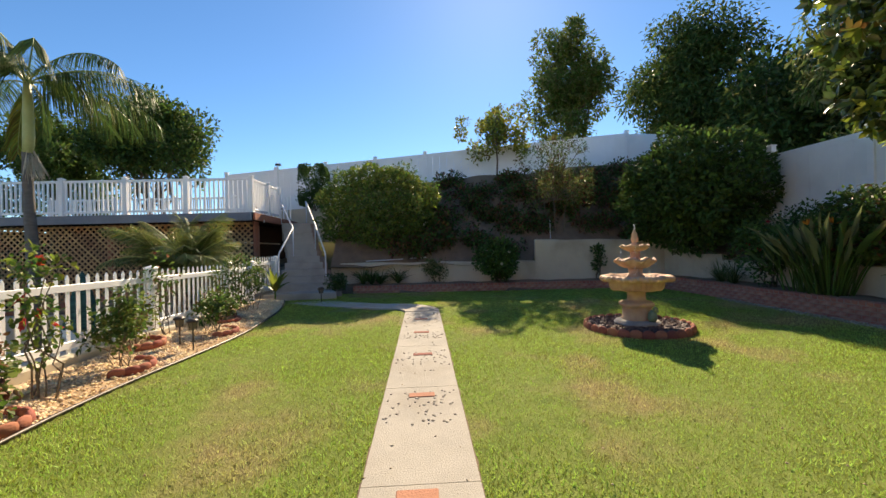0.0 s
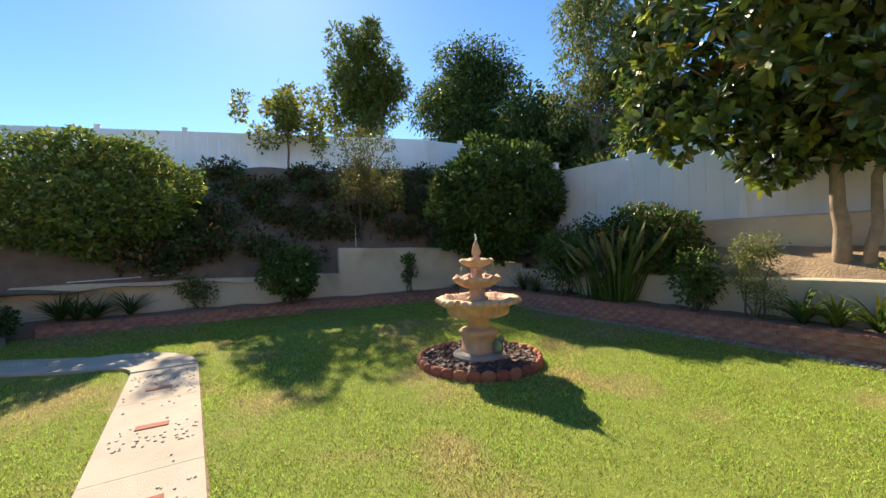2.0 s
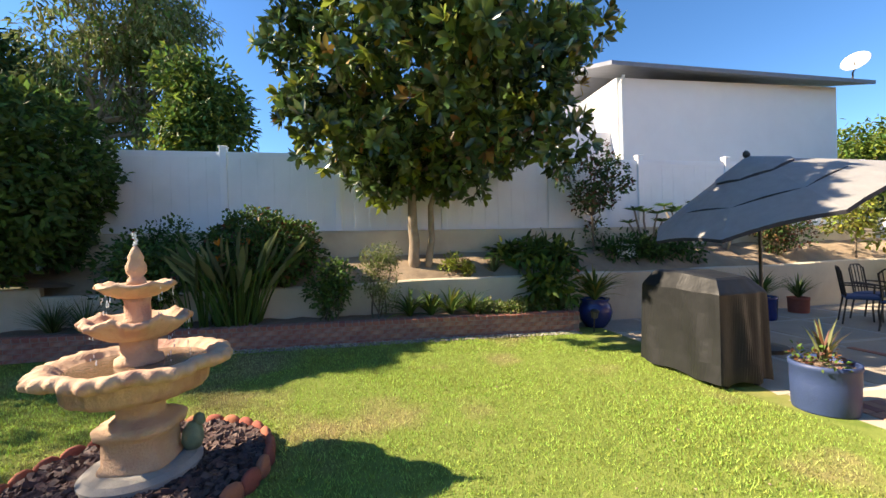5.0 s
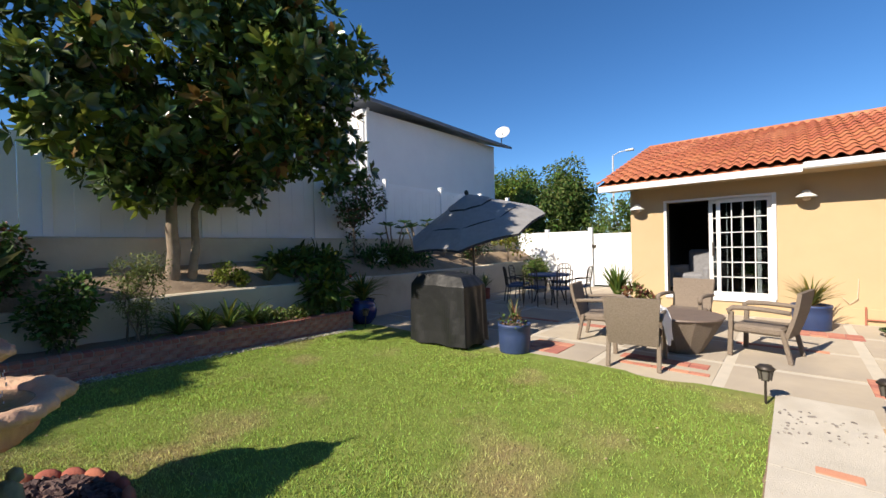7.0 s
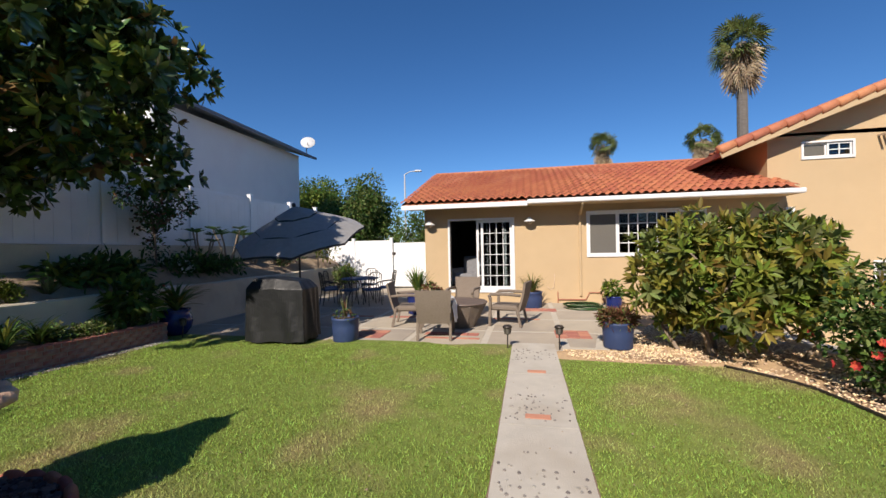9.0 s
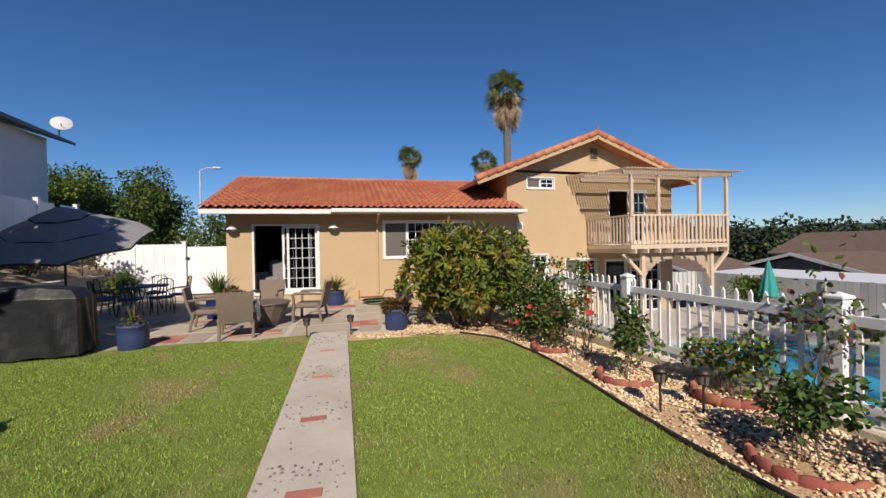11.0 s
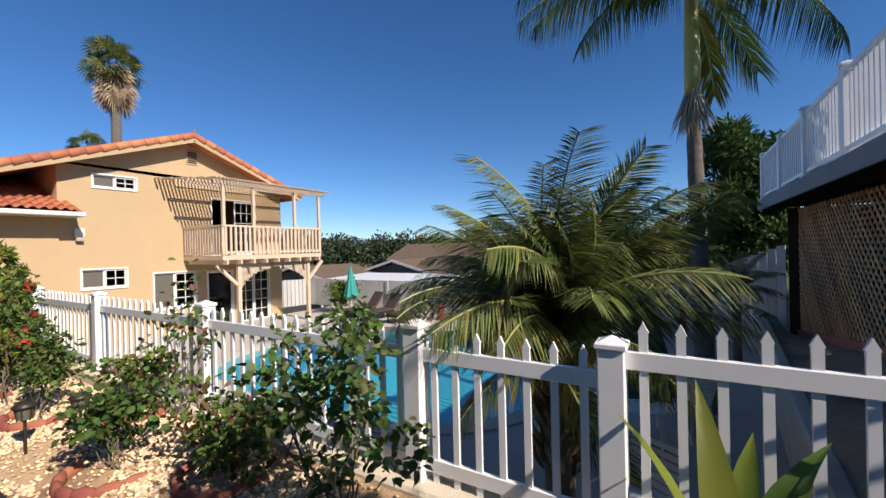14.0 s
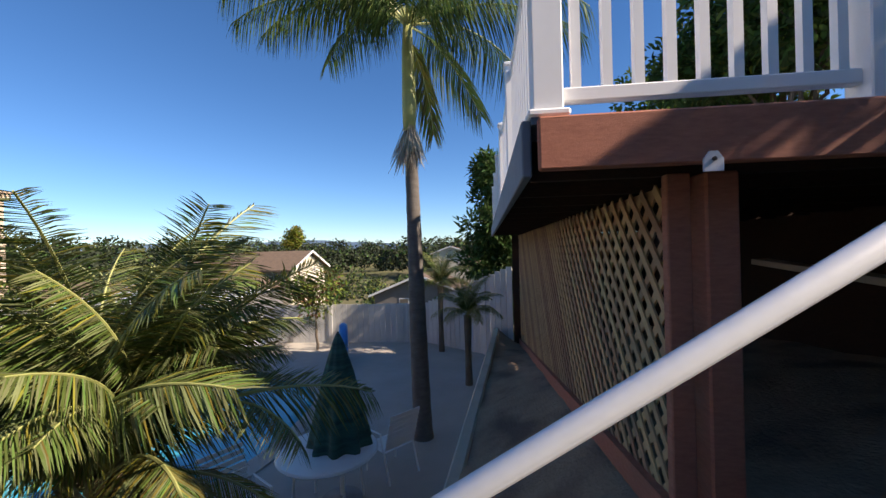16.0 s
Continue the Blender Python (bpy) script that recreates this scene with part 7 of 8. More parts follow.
# shrubs on the slope and along the back wall
shrub("round_shrub", "large clipped dome shrub with small white flowers", (-1.3, 13.1, 1.4), (1.58, 1.3, 1.2), 50, 0.38, 17000, 0.11, 0.052, [L_MID, L_OLIVE, L_BRIGHT], (0.42, 0.33, 0.25), flowers=(L_WHITEF, 230, 0.045), dome=1.0)
shrub("column_hedge", "dark clipped columnar hedge against the fence", (-4.1, 15.6, 3.2), (0.46, 0.40, 0.72), 30, 0.26, 7000, 0.06, 0.04, [L_DARK], flowers=None, shell=0.5, dome=1.0, square=0.4)
tree("young_tree", "slender young tree with thin yellow-green crown", (3.05, 15.8, 3.95), [(0, 0, 0.045, 1.75, 0, 0)], (0, 0, 2.2), (1.5, 1.1, 1.15), 52, 0.28, 3300, 0.15, 0.07, [L_OLIVE, L_BRIGHT, L_PALMY], (0.3, 0.4, 0.3), limbs=14)
tree("airy_tree", "thin airy small-leaved tree with bronze-green foliage", (4.25, 12.4, 1.7), [(0, 0, 0.03, 1.3, -0.1, 0), (0.1, 0, 0.025, 1.4, 0.25, 0), (-0.08, 0, 0.02, 1.2, -0.3, 0.1)], (0.05, 0, 2.15), (1.25, 1.0, 1.35), 60, 0.26, 5200, 0.10, 0.03, [L_OLIVE, L_PALE, L_BRONZE, L_DARK], (0.35, 0.2, 0.2, 0.25), limbs=34, droop=0.5)
solid("garden_stake", Geo().tube([(0, 0, -0.1), (0, 0, 0.75)], 0.014, 6), M_METAL, "thin white stake beside the airy tree", "stake", (3.95, 12.2, 1.6))
shrub("large_shrub", "big dense dark green rounded shrub at the corner", (7.4, 10.5, 1.05), (1.52, 1.4, 1.38), 60, 0.44, 15000, 0.14, 0.065, [L_DARK, L_MID], (0.65, 0.35), flowers=(L_ORANGE, 26, 0.05), low=0.35, dome=1.0)
shrub("flowering_shrub", "shrub with white blossoms at the wall", (2.15, 11.25, 0.5), (0.6, 0.45, 0.55), 22, 0.28, 4200, 0.10, 0.05, [L_DARK, L_MID], (0.5, 0.5), flowers=(L_WHITEF, 24, 0.05))
shrub("low_shrub", "small dark rounded shrub by the wall", (0.35, 11.7, 0.55), (0.45, 0.35, 0.28), 14, 0.2, 1500, 0.06, 0.02, [L_DARK, L_PALE], (0.7, 0.3))
shrub("pot_shrub", "dark small shrub in a black pot beside the stairs", (-2.35, 11.2, 0.35), (0.22, 0.22, 0.22), 10, 0.16, 900, 0.06, 0.03, [L_DARK])
for i, x in enumerate((-1.75, -1.25, -0.75, -1.5)):
    t = thing("strap_leaf_plant", "dark strappy plant under the back wall", "plant", (x, 11.75 - 0.1 * (i % 2), 0.58), group="strappy plants")
    spiky("leaves", t, (0, 0, 0), 50, 0.62, 0.035, [L_DARK, L_MID], 0.5, (0.7, 0.3), droop=0.7)
solid("white_pole", Geo().tube([(-1.7, 12.05, 1.24), (-0.6, 12.1, 1.27)], 0.014, 6).tube([(-0.95, 12.2, 1.25), (0.1, 12.15, 1.3)], 0.014, 6), M_METAL, "pale poles lying on the low wall", "pole")
shrub("wall_shrub", "small leafy sprig against the stained wall", (5.05, 11.3, 0.55), (0.2, 0.12, 0.5), 12, 0.12, 420, 0.07, 0.04, [L_DARK, L_MID], (0.6, 0.4))
# dark ground cover on the slope
for i, (x, y, sx) in enumerate(((0.9, 13.3, 1.2), (2.6, 13.6, 1.2), (5.6, 13.6, 1.3), (7.2, 13.9, 1.2), (1.6, 12.5, 0.9), (5.7, 12.5, 1.0), (0.0, 14.9, 1.2), (4.6, 14.6, 1.2), (3.4, 12.6, 0.9), (6.6, 15.0, 1.1), (2.2, 14.9, 1.2), (7.6, 12.6, 0.9), (0.6, 12.6, 0.8), (-0.3, 12.4, 0.7), (1.8, 14.2, 1.1), (3.6, 14.2, 1.0), (5.2, 15.3, 1.1), (0.2, 13.9, 1.0), (6.8, 13.3, 1.0), (3.4, 15.4, 1.1), (7.7, 15.2, 1.0), (6.2, 14.3, 1.1), (1.0, 15.6, 1.0), (4.4, 13.3, 1.0), (2.4, 12.2, 0.8), (6.6, 12.0, 0.8))):
    shrub("slope_shrub", "dark shaded shrub on the slope", (x, y, hill_z(x, y) - 0.15), (sx, 0.75, 0.24), 20, 0.26, 1500, 0.11, 0.055, [L_DARK, L_BRONZE, L_MID], (0.45, 0.42, 0.13), group="slope shrubs", stems=5)

# plants in the east beds
def strelitzia(loc, n, h):
    t = thing("bird_of_paradise", "clump of grey-green paddle leaves with orange flowers", "plant", loc)
    g = Geo()
    base, axs, ln, wd = [], [], [], []
    for i in range(n):
        a, r = random.random() * 6.28, random.random() * 0.3
        lean = random.uniform(0.05, 0.75)
        hh = h * random.uniform(0.45, 0.75)
        p0 = Vector((r * math.cos(a), r * math.sin(a), 0))
        p1 = p0 + Vector((math.cos(a) * lean * hh * 0.7, math.sin(a) * lean * hh * 0.7, hh))
        g.tube([p0, p0.lerp(p1, 0.5) + Vector((0, 0, 0.05)), p1], [0.014, 0.011, 0.008], 5)
        base.append(p1 - Vector((0, 0, 0.02)))
        axs.append(Vector((math.cos(a) * lean * 1.1, math.sin(a) * lean * 1.1, 0.9 - 0.3 * lean)))
        ln.append(h * random.uniform(0.38, 0.55))
        wd.append(random.uniform(0.06, 0.11))
    part("stalks", g, L_MID, t)
    b, a = np.array(base), np.array(axs)
    part("foliage", leaf_mesh("foliage", b, a, unit(rng.normal(size=(n, 3)) + np.array([0, 0, 0.6])), np.array(ln), np.array(wd), [L_PALE, L_DARK], rng.choice(2, n, p=[0.55, 0.45]), fold=0.3, bend=0.2), None, t)
    fb = np.array([(0.25 * math.cos(i * 2.1), 0.25 * math.sin(i * 2.1), h * 0.98) for i in range(4)])
    fb = np.repeat(fb, 6, 0)
    part("flowers", leaf_mesh("flowers", fb, rng.normal(size=(24, 3)) * 0.5 + np.array([0, 0, 0.8]), unit(rng.normal(size=(24, 3))), 0.12 * np.ones(24), 0.03 * np.ones(24), L_ORANGE), None, t)


strelitzia((7.0, 6.65, 0.5), 90, 1.3)
strelitzia((7.05, 7.15, 0.5), 40, 1.05)
shrub("bed_shrub", "dense dark shrub behind the paddle leaves", (7.75, 6.45, 1.0), (0.75, 0.75, 0.6), 30, 0.3, 6000, 0.08, 0.05, [L_DARK, L_MID, L_BRONZE], (0.6, 0.3, 0.1), low=0.1, dome=0.9)
shrub("bed_shrub", "small leafy shrub in the brick planter", (7.05, 5.3, 0.5), (0.28, 0.3, 0.45), 16, 0.2, 1300, 0.08, 0.04, [L_DARK, L_MID], (0.5, 0.5))
shrub("feathery_shrub", "feathery pale green upright shrub in the planter", (7.0, 4.5, 0.5), (0.28, 0.28, 0.6), 24, 0.17, 3000, 0.045, 0.016, [L_OLIVE, L_PALE], (0.6, 0.4))
shrub("bed_shrub", "rose bush with thin stems near the corner", (7.1, 8.0, 0.5), (0.5, 0.45, 0.7), 18, 0.26, 1700, 0.08, 0.045, [L_DARK, L_MID], (0.6, 0.4), flowers=(L_RED, 7, 0.05))
shrub("bed_shrub", "leafy rose bush on the raised bed", (7.9, 8.2, 1.2), (0.5, 0.5, 0.5), 18, 0.26, 1600, 0.07, 0.04, [L_DARK, L_MID], (0.6, 0.4), flowers=(L_RED, 6, 0.05))
for i, (x, y) in enumerate(((7.05, 9.2), (6.95, 8.7))):
    t = thing("strap_leaf_plant", "fine grey-green grassy clump in the corner bed", "plant", (x, y, 0.52), group="strappy plants")
    spiky("leaves", t, (0, 0, 0), 120, 0.65, 0.014, [L_PALE, L_DARK], 0.6, (0.5, 0.5), droop=0.5)
for x, y, l in ((7.1, 4.0, 0.65), (7.0, 3.65, 0.6), (7.1, 3.3, 0.7), (7.0, 2.95, 0.55)):
    t = thing("strap_leaf_plant", "bright strappy lily in the brick planter", "plant", (x, y, 0.5), group="lilies")
    spiky("leaves", t, (0, 0, 0), 36, l, 0.05, [L_MID, L_DARK, L_BRIGHT], 0.5, (0.5, 0.35, 0.15), droop=0.9)
for i in range(9):
    x, y = 6.98 + random.uniform(-0.08, 0.15), 2.8 - i * 0.19
    shrub("ground_cover", "low pale green ground cover in the planter", (x, y, 0.5), (0.16, 0.16, 0.07), 8, 0.09, 340, 0.045, 0.03, [L_PALE, L_BRIGHT, L_MID], (0.4, 0.2, 0.4), group="ground cover", stems=2)
for x, y, z, s in ((7.75, 3.15, 1.15, 0.14), (7.75, 2.85, 1.12, 0.1)):
    shrub("ground_cover", "bright lime-green clump on the raised bed", (x, y, z), (s * 1.4, s * 1.4, s), 10, 0.11, 500, 0.05, 0.03, [L_BRIGHT], group="ground cover", stems=2)
t = thing("aloe", "spiky pale aloe rosette on the raised bed", "plant", (7.8, 2.3, 1.12))
spiky("leaves", t, (0, 0, 0), 34, 0.36, 0.04, [L_PALE, L_OLIVE], 0.5, (0.6, 0.4), droop=0.15)
for x, y in ((7.95, 1.6), (8.1, 1.2), (7.9, 0.9), (8.15, 1.9)):
    shrub("broadleaf_shrub", "broad-leaved green shrub below the white fence", (x, y, 1.2), (0.28, 0.28, 0.2), 10, 0.18, 170, 0.24, 0.08, [L_MID, L_DARK, L_BRIGHT], (0.5, 0.3, 0.2), group="broadleaf shrubs")
shrub("broadleaf_shrub", "broad-leaved green plant with a red bud in the planter", (7.1, 1.5, 0.5), (0.34, 0.38, 0.36), 16, 0.22, 330, 0.24, 0.085, [L_MID, L_BRIGHT, L_DARK], (0.45, 0.2, 0.35), flowers=(L_RED, 3, 0.06))
tree("slim_tree", "slim dark-leaved small tree before the white fence", (8.25, -0.1, 1.4), [(0, 0, 0.03, 0.8, 0, 0.05)], (0, 0, 1.3), (0.6, 0.75, 1.0), 26, 0.26, 1700, 0.09, 0.05, [L_DARK, L_BRONZE], (0.75, 0.25), limbs=20)
for x, y, h in ((8.2, -1.3, 0.95), (8.1, -2.1, 1.1), (8.2, -3.3, 1.2)):
    t = thing("plumeria", "bare-stemmed plant with leaf whorls at the tips", "plant", (x, y, 1.3), group="plumerias")
    g = Geo()
    bb, aa = [], []
    for i in range(5):
        a = i * 1.3 + random.random()
        p1 = (0.35 * math.cos(a), 0.35 * math.sin(a), h * random.uniform(0.75, 1.05))
        g = Geo()
        limb(g, (0, 0, 0), p1, 0.03, 0.018, 0.06, 6, 4)
        part("stem", g, M_PALEBARK, t)
        for k in range(11):
            bb.append(p1)
            aa.append((math.cos(k * 0.57) + 0.1, math.sin(k * 0.57), 0.25 + 0.3 * random.random()))
    part("foliage", leaf_mesh("foliage", np.array(bb), np.array(aa), np.tile([[0, 0, 1.0]], (len(bb), 1)), 0.24 * np.ones(len(bb)), 0.07 * np.ones(len(bb)), L_MID), None, t)
shrub("low_hedge", "low green ground plants along the patio wall", (8.1, -1.4, 1.2), (0.4, 1.4, 0.2), 24, 0.25, 2200, 0.12, 0.05, [L_DARK, L_MID], (0.6, 0.4), stems=2)
shrub("dark_shrub", "round dark shrub behind the umbrella", (8.0, -4.4, 1.2), (0.55, 0.6, 0.5), 20, 0.3, 2600, 0.07, 0.035, [L_DARK, L_BRONZE], (0.7, 0.3))
tree("yellow_shrub", "sparse yellow-green small tree by the white gate", (7.7, -6.2, 1.05), [(0, 0, 0.03, 0.7, 0, 0)], (-0.1, 0.1, 0.85), (0.6, 0.7, 0.65), 20, 0.28, 900, 0.13, 0.055, [L_BRIGHT, L_PALMY, L_OLIVE], (0.5, 0.2, 0.3))
shrub("bed_shrub", "leafy shrub at the end of the patio wall", (6.9, -6.6, 0.14), (0.35, 0.4, 0.45), 14, 0.24, 800, 0.12, 0.05, [L_OLIVE, L_MID], (0.5, 0.5))
_g = Geo()
for i in range(5):
    _g.box(0.0, i * 0.09 - 0.2, 0, 0.03, i * 0.09 - 0.13, 0.34 - 0.02 * abs(i - 2), pose(0, 0, 0, 0, 25, 0))
solid("picket_plant_edging", _g, M_VINYL, "short white picket edging leaning in the bed", "edging", (8.0, -0.75, 1.3))

# big leafy bush beside the patio
t = tree("leafy_bush", "large multi-stemmed bush with yellow-green whorled leaves", (-2.85, 0.75, 0.13), [(-0.3, 0, 0.05, 0.5, -0.3, 0.1), (0.15, 0.1, 0.05, 0.5, 0.3, 0.1), (0, -0.2, 0.045, 0.5, 0.1, -0.3), (-0.6, 0.3, 0.04, 0.4, -0.3, 0.2), (0.45, -0.1, 0.04, 0.4, 0.4, -0.1)],
         (0, 0, 1.25), (1.2, 1.0, 0.6), 40, 0.34, 30, 0.16, 0.06, [L_OLIVE], bark=M_PALEBARK, limbs=34, cat="shrub")
_c, _r = blobs((-0.05, 0.05, 1.22), (1.3, 1.1, 0.76), 66, 0.33, 0.42)
_tips, _dirs = clump_points(_c, _r, 1150, 0.7)
_base, _ax, _nm = rosettes(_tips, _dirs, 9, 0.9, 0.35)
_mi = np.tile(rng.choice(4, len(_tips), p=[0.24, 0.40, 0.02, 0.34]), 9)
part("foliage", leaf_mesh("foliage", _base, _ax, _nm, 0.13 + 0.08 * rng.random(len(_base)), 0.046 + 0.016 * rng.random(len(_base)), [L_OLIVE, L_BRIGHT, L_MID, L_PALMY], _mi, fold=0.18), None, t)
# red-flowered bush against the fence
shrub("hibiscus_bush", "tall bush with red flowers against the picket fence", (-3.65, 2.55, 0.25), (0.5, 0.55, 0.5), 22, 0.24, 2600, 0.075, 0.045, [L_DARK, L_MID, L_OLIVE], (0.4, 0.4, 0.2), flowers=(L_RED, 14, 0.06))


# roses in the gravel bed, each in a low terracotta edging ring
def rose(loc, size, n, mats, share, flowers=None, label="leafy rose bush in a terracotta-edged gravel bed", ringed=True, stems=7):
    t = shrub("rose_bush", label, loc, size, 13, 0.14, int(n * 0.55), 0.062, 0.042, mats, share, stems, flowers, "rose bushes", low=0.35, stem_r=0.014)
    if ringed:
        r = thing("plant_ring", "scalloped terracotta edging round a rose", "edging", (loc[0], loc[1], loc[2] - 0.02), group="rose rings")
        for i in range(7):
            a = -1.2 + i * 0.42 + 0.2
            piece("edging_stone", _eg, r, pose(0.32 * math.cos(a), 0.32 * math.sin(a), 0, 0, 0, math.degrees(a)) @ Matrix.Diagonal((0.5, 1.25, 0.65, 1)))


rose((-3.5, 4.85, 0.27), (0.34, 0.36, 0.38), 1300, [L_MID, L_OLIVE, L_DARK], (0.4, 0.3, 0.3))
rose((-3.4, 6.75, 0.28), (0.28, 0.3, 0.30), 900, [L_MID, L_DARK], (0.5, 0.5))
rose((-3.75, 7.6, 0.33), (0.40, 0.45, 0.22), 1300, [L_MID, L_BRIGHT, L_BRONZE], (0.5, 0.25, 0.25))
rose((-3.95, 5.75, 0.34), (0.28, 0.36, 0.22), 1100, [L_BRIGHT, L_MID, L_BRONZE], (0.5, 0.3, 0.2))
rose((-3.45, 3.3, 0.25), (0.38, 0.38, 0.28), 1100, [L_OLIVE, L_MID, L_BRONZE], (0.4, 0.4, 0.2))
rose((-3.72, 8.7, 0.33), (0.46, 0.46, 0.52), 1900, [L_MID, L_DARK, L_PALE], (0.45, 0.3, 0.25), ringed=False, label="tall rose bush with dark glossy leaves at the fence")
rose((-4.0, 8.05, 0.35), (0.2, 0.24, 0.5), 240, [L_MID, L_OLIVE], (0.6, 0.4), ringed=False, label="tall thin rose with sparse leaves at the fence", stems=5)
rose((-4.02, 6.45, 0.36), (0.2, 0.25, 0.55), 300, [L_MID, L_BRONZE], (0.7, 0.3), ringed=False, label="thin climbing rose twined round a fence post", stems=5)
rose((-3.55, 3.95, 0.25), (0.20, 0.22, 0.62), 620, [L_MID, L_BRIGHT], (0.6, 0.4), (L_RED, 5, 0.07), ringed=False, label="tall rose with coral red blooms")
t = thing("broadleaf_plant", "young plant with broad bright leaves beside the fence", "plant", (-3.78, 10.42, 0.34))
part("stem", Geo().tube([(0, 0, -0.05), (0, 0, 0.3)], [0.025, 0.02], 8), L_MID, t)
spiky("leaves", t, (0, 0, 0.25), 14, 0.72, 0.16, [L_BRIGHT, L_MID], 0.65, (0.6, 0.4), droop=0.5)


# ---- palms ----
def frond(L, n, leaf, width, arch, mats, vee=0.5, share=None, stalk=0.12, hang=0.2):
    """One feather frond along +x from the origin: rachis and paired leaflets in one mesh."""
    segs = 14
    pts, ang = [np.zeros(3)], arch[0]
    for i in range(segs):
        pts.append(pts[-1] + np.array([math.cos(ang), 0, math.sin(ang)]) * L / segs)
        ang += (arch[1] - arch[0]) / segs
    pts = np.array(pts)
    u = np.linspace(stalk, 0.995, n)
    idx = u * segs
    i0 = np.minimum(idx.astype(int), segs - 1)
    fr = (idx - i0)[:, None]
    P = pts[i0] * (1 - fr) + pts[i0 + 1] * fr
    T = unit(pts[i0 + 1] - pts[i0])
    S = np.tile([[0, 1.0, 0]], (n, 1))
    U = np.cross(T, S) * -1
    prof = leaf * (0.35 + 0.65 * np.sin(np.pi * np.clip(u * 0.92 + 0.06, 0, 1)) ** 0.7)
    B, A, N, W = [], [], [], []
    for s in (1, -1):
        j = rng.normal(size=(n, 3)) * 0.07
        ax = S * s * 0.9 + T * (0.45 + 0.5 * u[:, None]) + U * vee + j - np.array([[0, 0, hang]])
        B.append(P)
        A.append(ax)
        N.append(U)
        W.append(prof * (0.85 + 0.3 * rng.random(n)))
    B, A, N, W = np.concatenate(B), np.concatenate(A), np.concatenate(N), np.concatenate(W)
    m = len(B)
    a = unit(A)
    s = unit(np.cross(a, N + rng.normal(size=(m, 3)) * 0.2))
    tip = B + a * W[:, None] - np.array([[0, 0, 1.0]]) * (hang * 0.5 * W)[:, None]
    mid = B + a * W[:, None] * 0.5
    v = np.stack([B - s * width * 0.3, B + s * width * 0.3, mid + s * width * 0.5, tip, mid - s * width * 0.5], 1).reshape(-1, 3)
    k = np.arange(m)[:, None] * 5
    fa = np.concatenate([k + np.array([[0, 1, 2, 4]]), k + np.array([[4, 2, 3, 3]])], 0)
    mi = np.zeros(m, int) if share is None else rng.choice(len(share), m, p=share)
    g = Geo()
    g.v = [tuple(p) for p in v]
    g.f = [tuple(int(x) for x in (q if q[2] != q[3] else q[:3])) for q in fa]
    g.mi = [int(x) for x in np.concatenate([mi, mi])]
    g.tube(pts, [0.016 * (1 - 0.85 * i / segs) * (L / 1.6) ** 0.5 + 0.002 for i in range(segs + 1)], 5, mi=len(mats))
    return g.mesh("frond", [*mats, M_CROWNSHAFT])


# feathery pygmy date palm beside the pool fence
palm = thing("date_palm", "pygmy date palm with arching feathery fronds and shaggy trunk", "palm tree", (-5.42, 9.42, DECK_Z))
g = Geo().tube([(0.05, 0, -0.1), (0.03, 0, 0.8), (0, 0, 1.5), (0, 0, 1.8)], [0.13, 0.12, 0.15, 0.1], 14)
part("trunk", g, M_BARK, palm, smooth=True)
_n = 260
_h = rng.random(_n)
_a = rng.random(_n) * 6.283
_b = np.stack([0.12 * np.cos(_a), 0.12 * np.sin(_a), 0.85 + 0.9 * _h], 1)
part("boot_skirt", leaf_mesh("boot_skirt", _b, np.stack([np.cos(_a) * 0.7, np.sin(_a) * 0.7, 0.9 + 0 * _a], 1), np.stack([np.cos(_a), np.sin(_a), 0 * _a], 1), 0.2 + 0.1 * rng.random(_n), 0.06 * np.ones(_n), M_THATCH), None, palm, "orange-brown cut leaf bases")
_pm = [L_PALM, L_PALE, L_PALMY]
_fm = [frond(1.75, 108, 0.36, 0.010, (1.55, 0.45), _pm, 0.40, (0.42, 0.48, 0.10), hang=0.12), frond(1.65, 108, 0.38, 0.010, (1.3, -0.35), _pm, 0.30, (0.42, 0.48, 0.10), hang=0.22),
       frond(1.5, 84, 0.40, 0.010, (0.8, -0.9), _pm, 0.15, (0.3, 0.45, 0.25), hang=0.4), frond(1.35, 76, 0.36, 0.013, (0.2, -1.3), [L_PALMY, L_PALM, L_BRIGHT], 0.1, (0.5, 0.2, 0.3), hang=0.5)]
for i in range(98):
    k = 0 if i < 48 else 1 if i < 86 else 2 if i < 93 else 3
    s = random.uniform(0.72, 1.08)
    piece("frond", _fm[k], palm, pose(0, 0, 1.88 - 0.04 * k, 0, 0, i * 137.5 + random.uniform(-14, 14)) @ pose(0, 0, 0, random.uniform(-40, 40), random.uniform(-16, 16), 0) @ Matrix.Diagonal((s, s, s, 1)))

# tall king palm
king = thing("king_palm", "tall slender palm with a grey trunk and green crownshaft", "palm tree", (-9.75, 10.6, DECK_Z - 0.3))
g = Geo()
_zs = np.linspace(0, 5.4, 26)
g.tube([(0.03 * math.sin(z), -0.02 * z, z) for z in _zs], [0.16 - 0.012 * z + (0.006 if i % 2 else 0) + (0.08 * max(0, 0.5 - z)) for i, z in enumerate(_zs)], 16)
part("trunk", g, M_PALMTRUNK, king, smooth=True)
part("crownshaft", Geo().tube([(0, -0.11, 5.38), (0.02, -0.1, 5.8), (0.02, -0.1, 6.7), (0, -0.1, 7.3)], [0.105, 0.12, 0.10, 0.06], 14), M_CROWNSHAFT, king, smooth=True)
_n = 140
_a = rng.random(_n) * 2.2 - 1.2
_b = np.stack([0.1 * np.cos(_a), -0.1 + 0.1 * np.sin(_a), 5.2 + 0.3 * rng.random(_n)], 1)
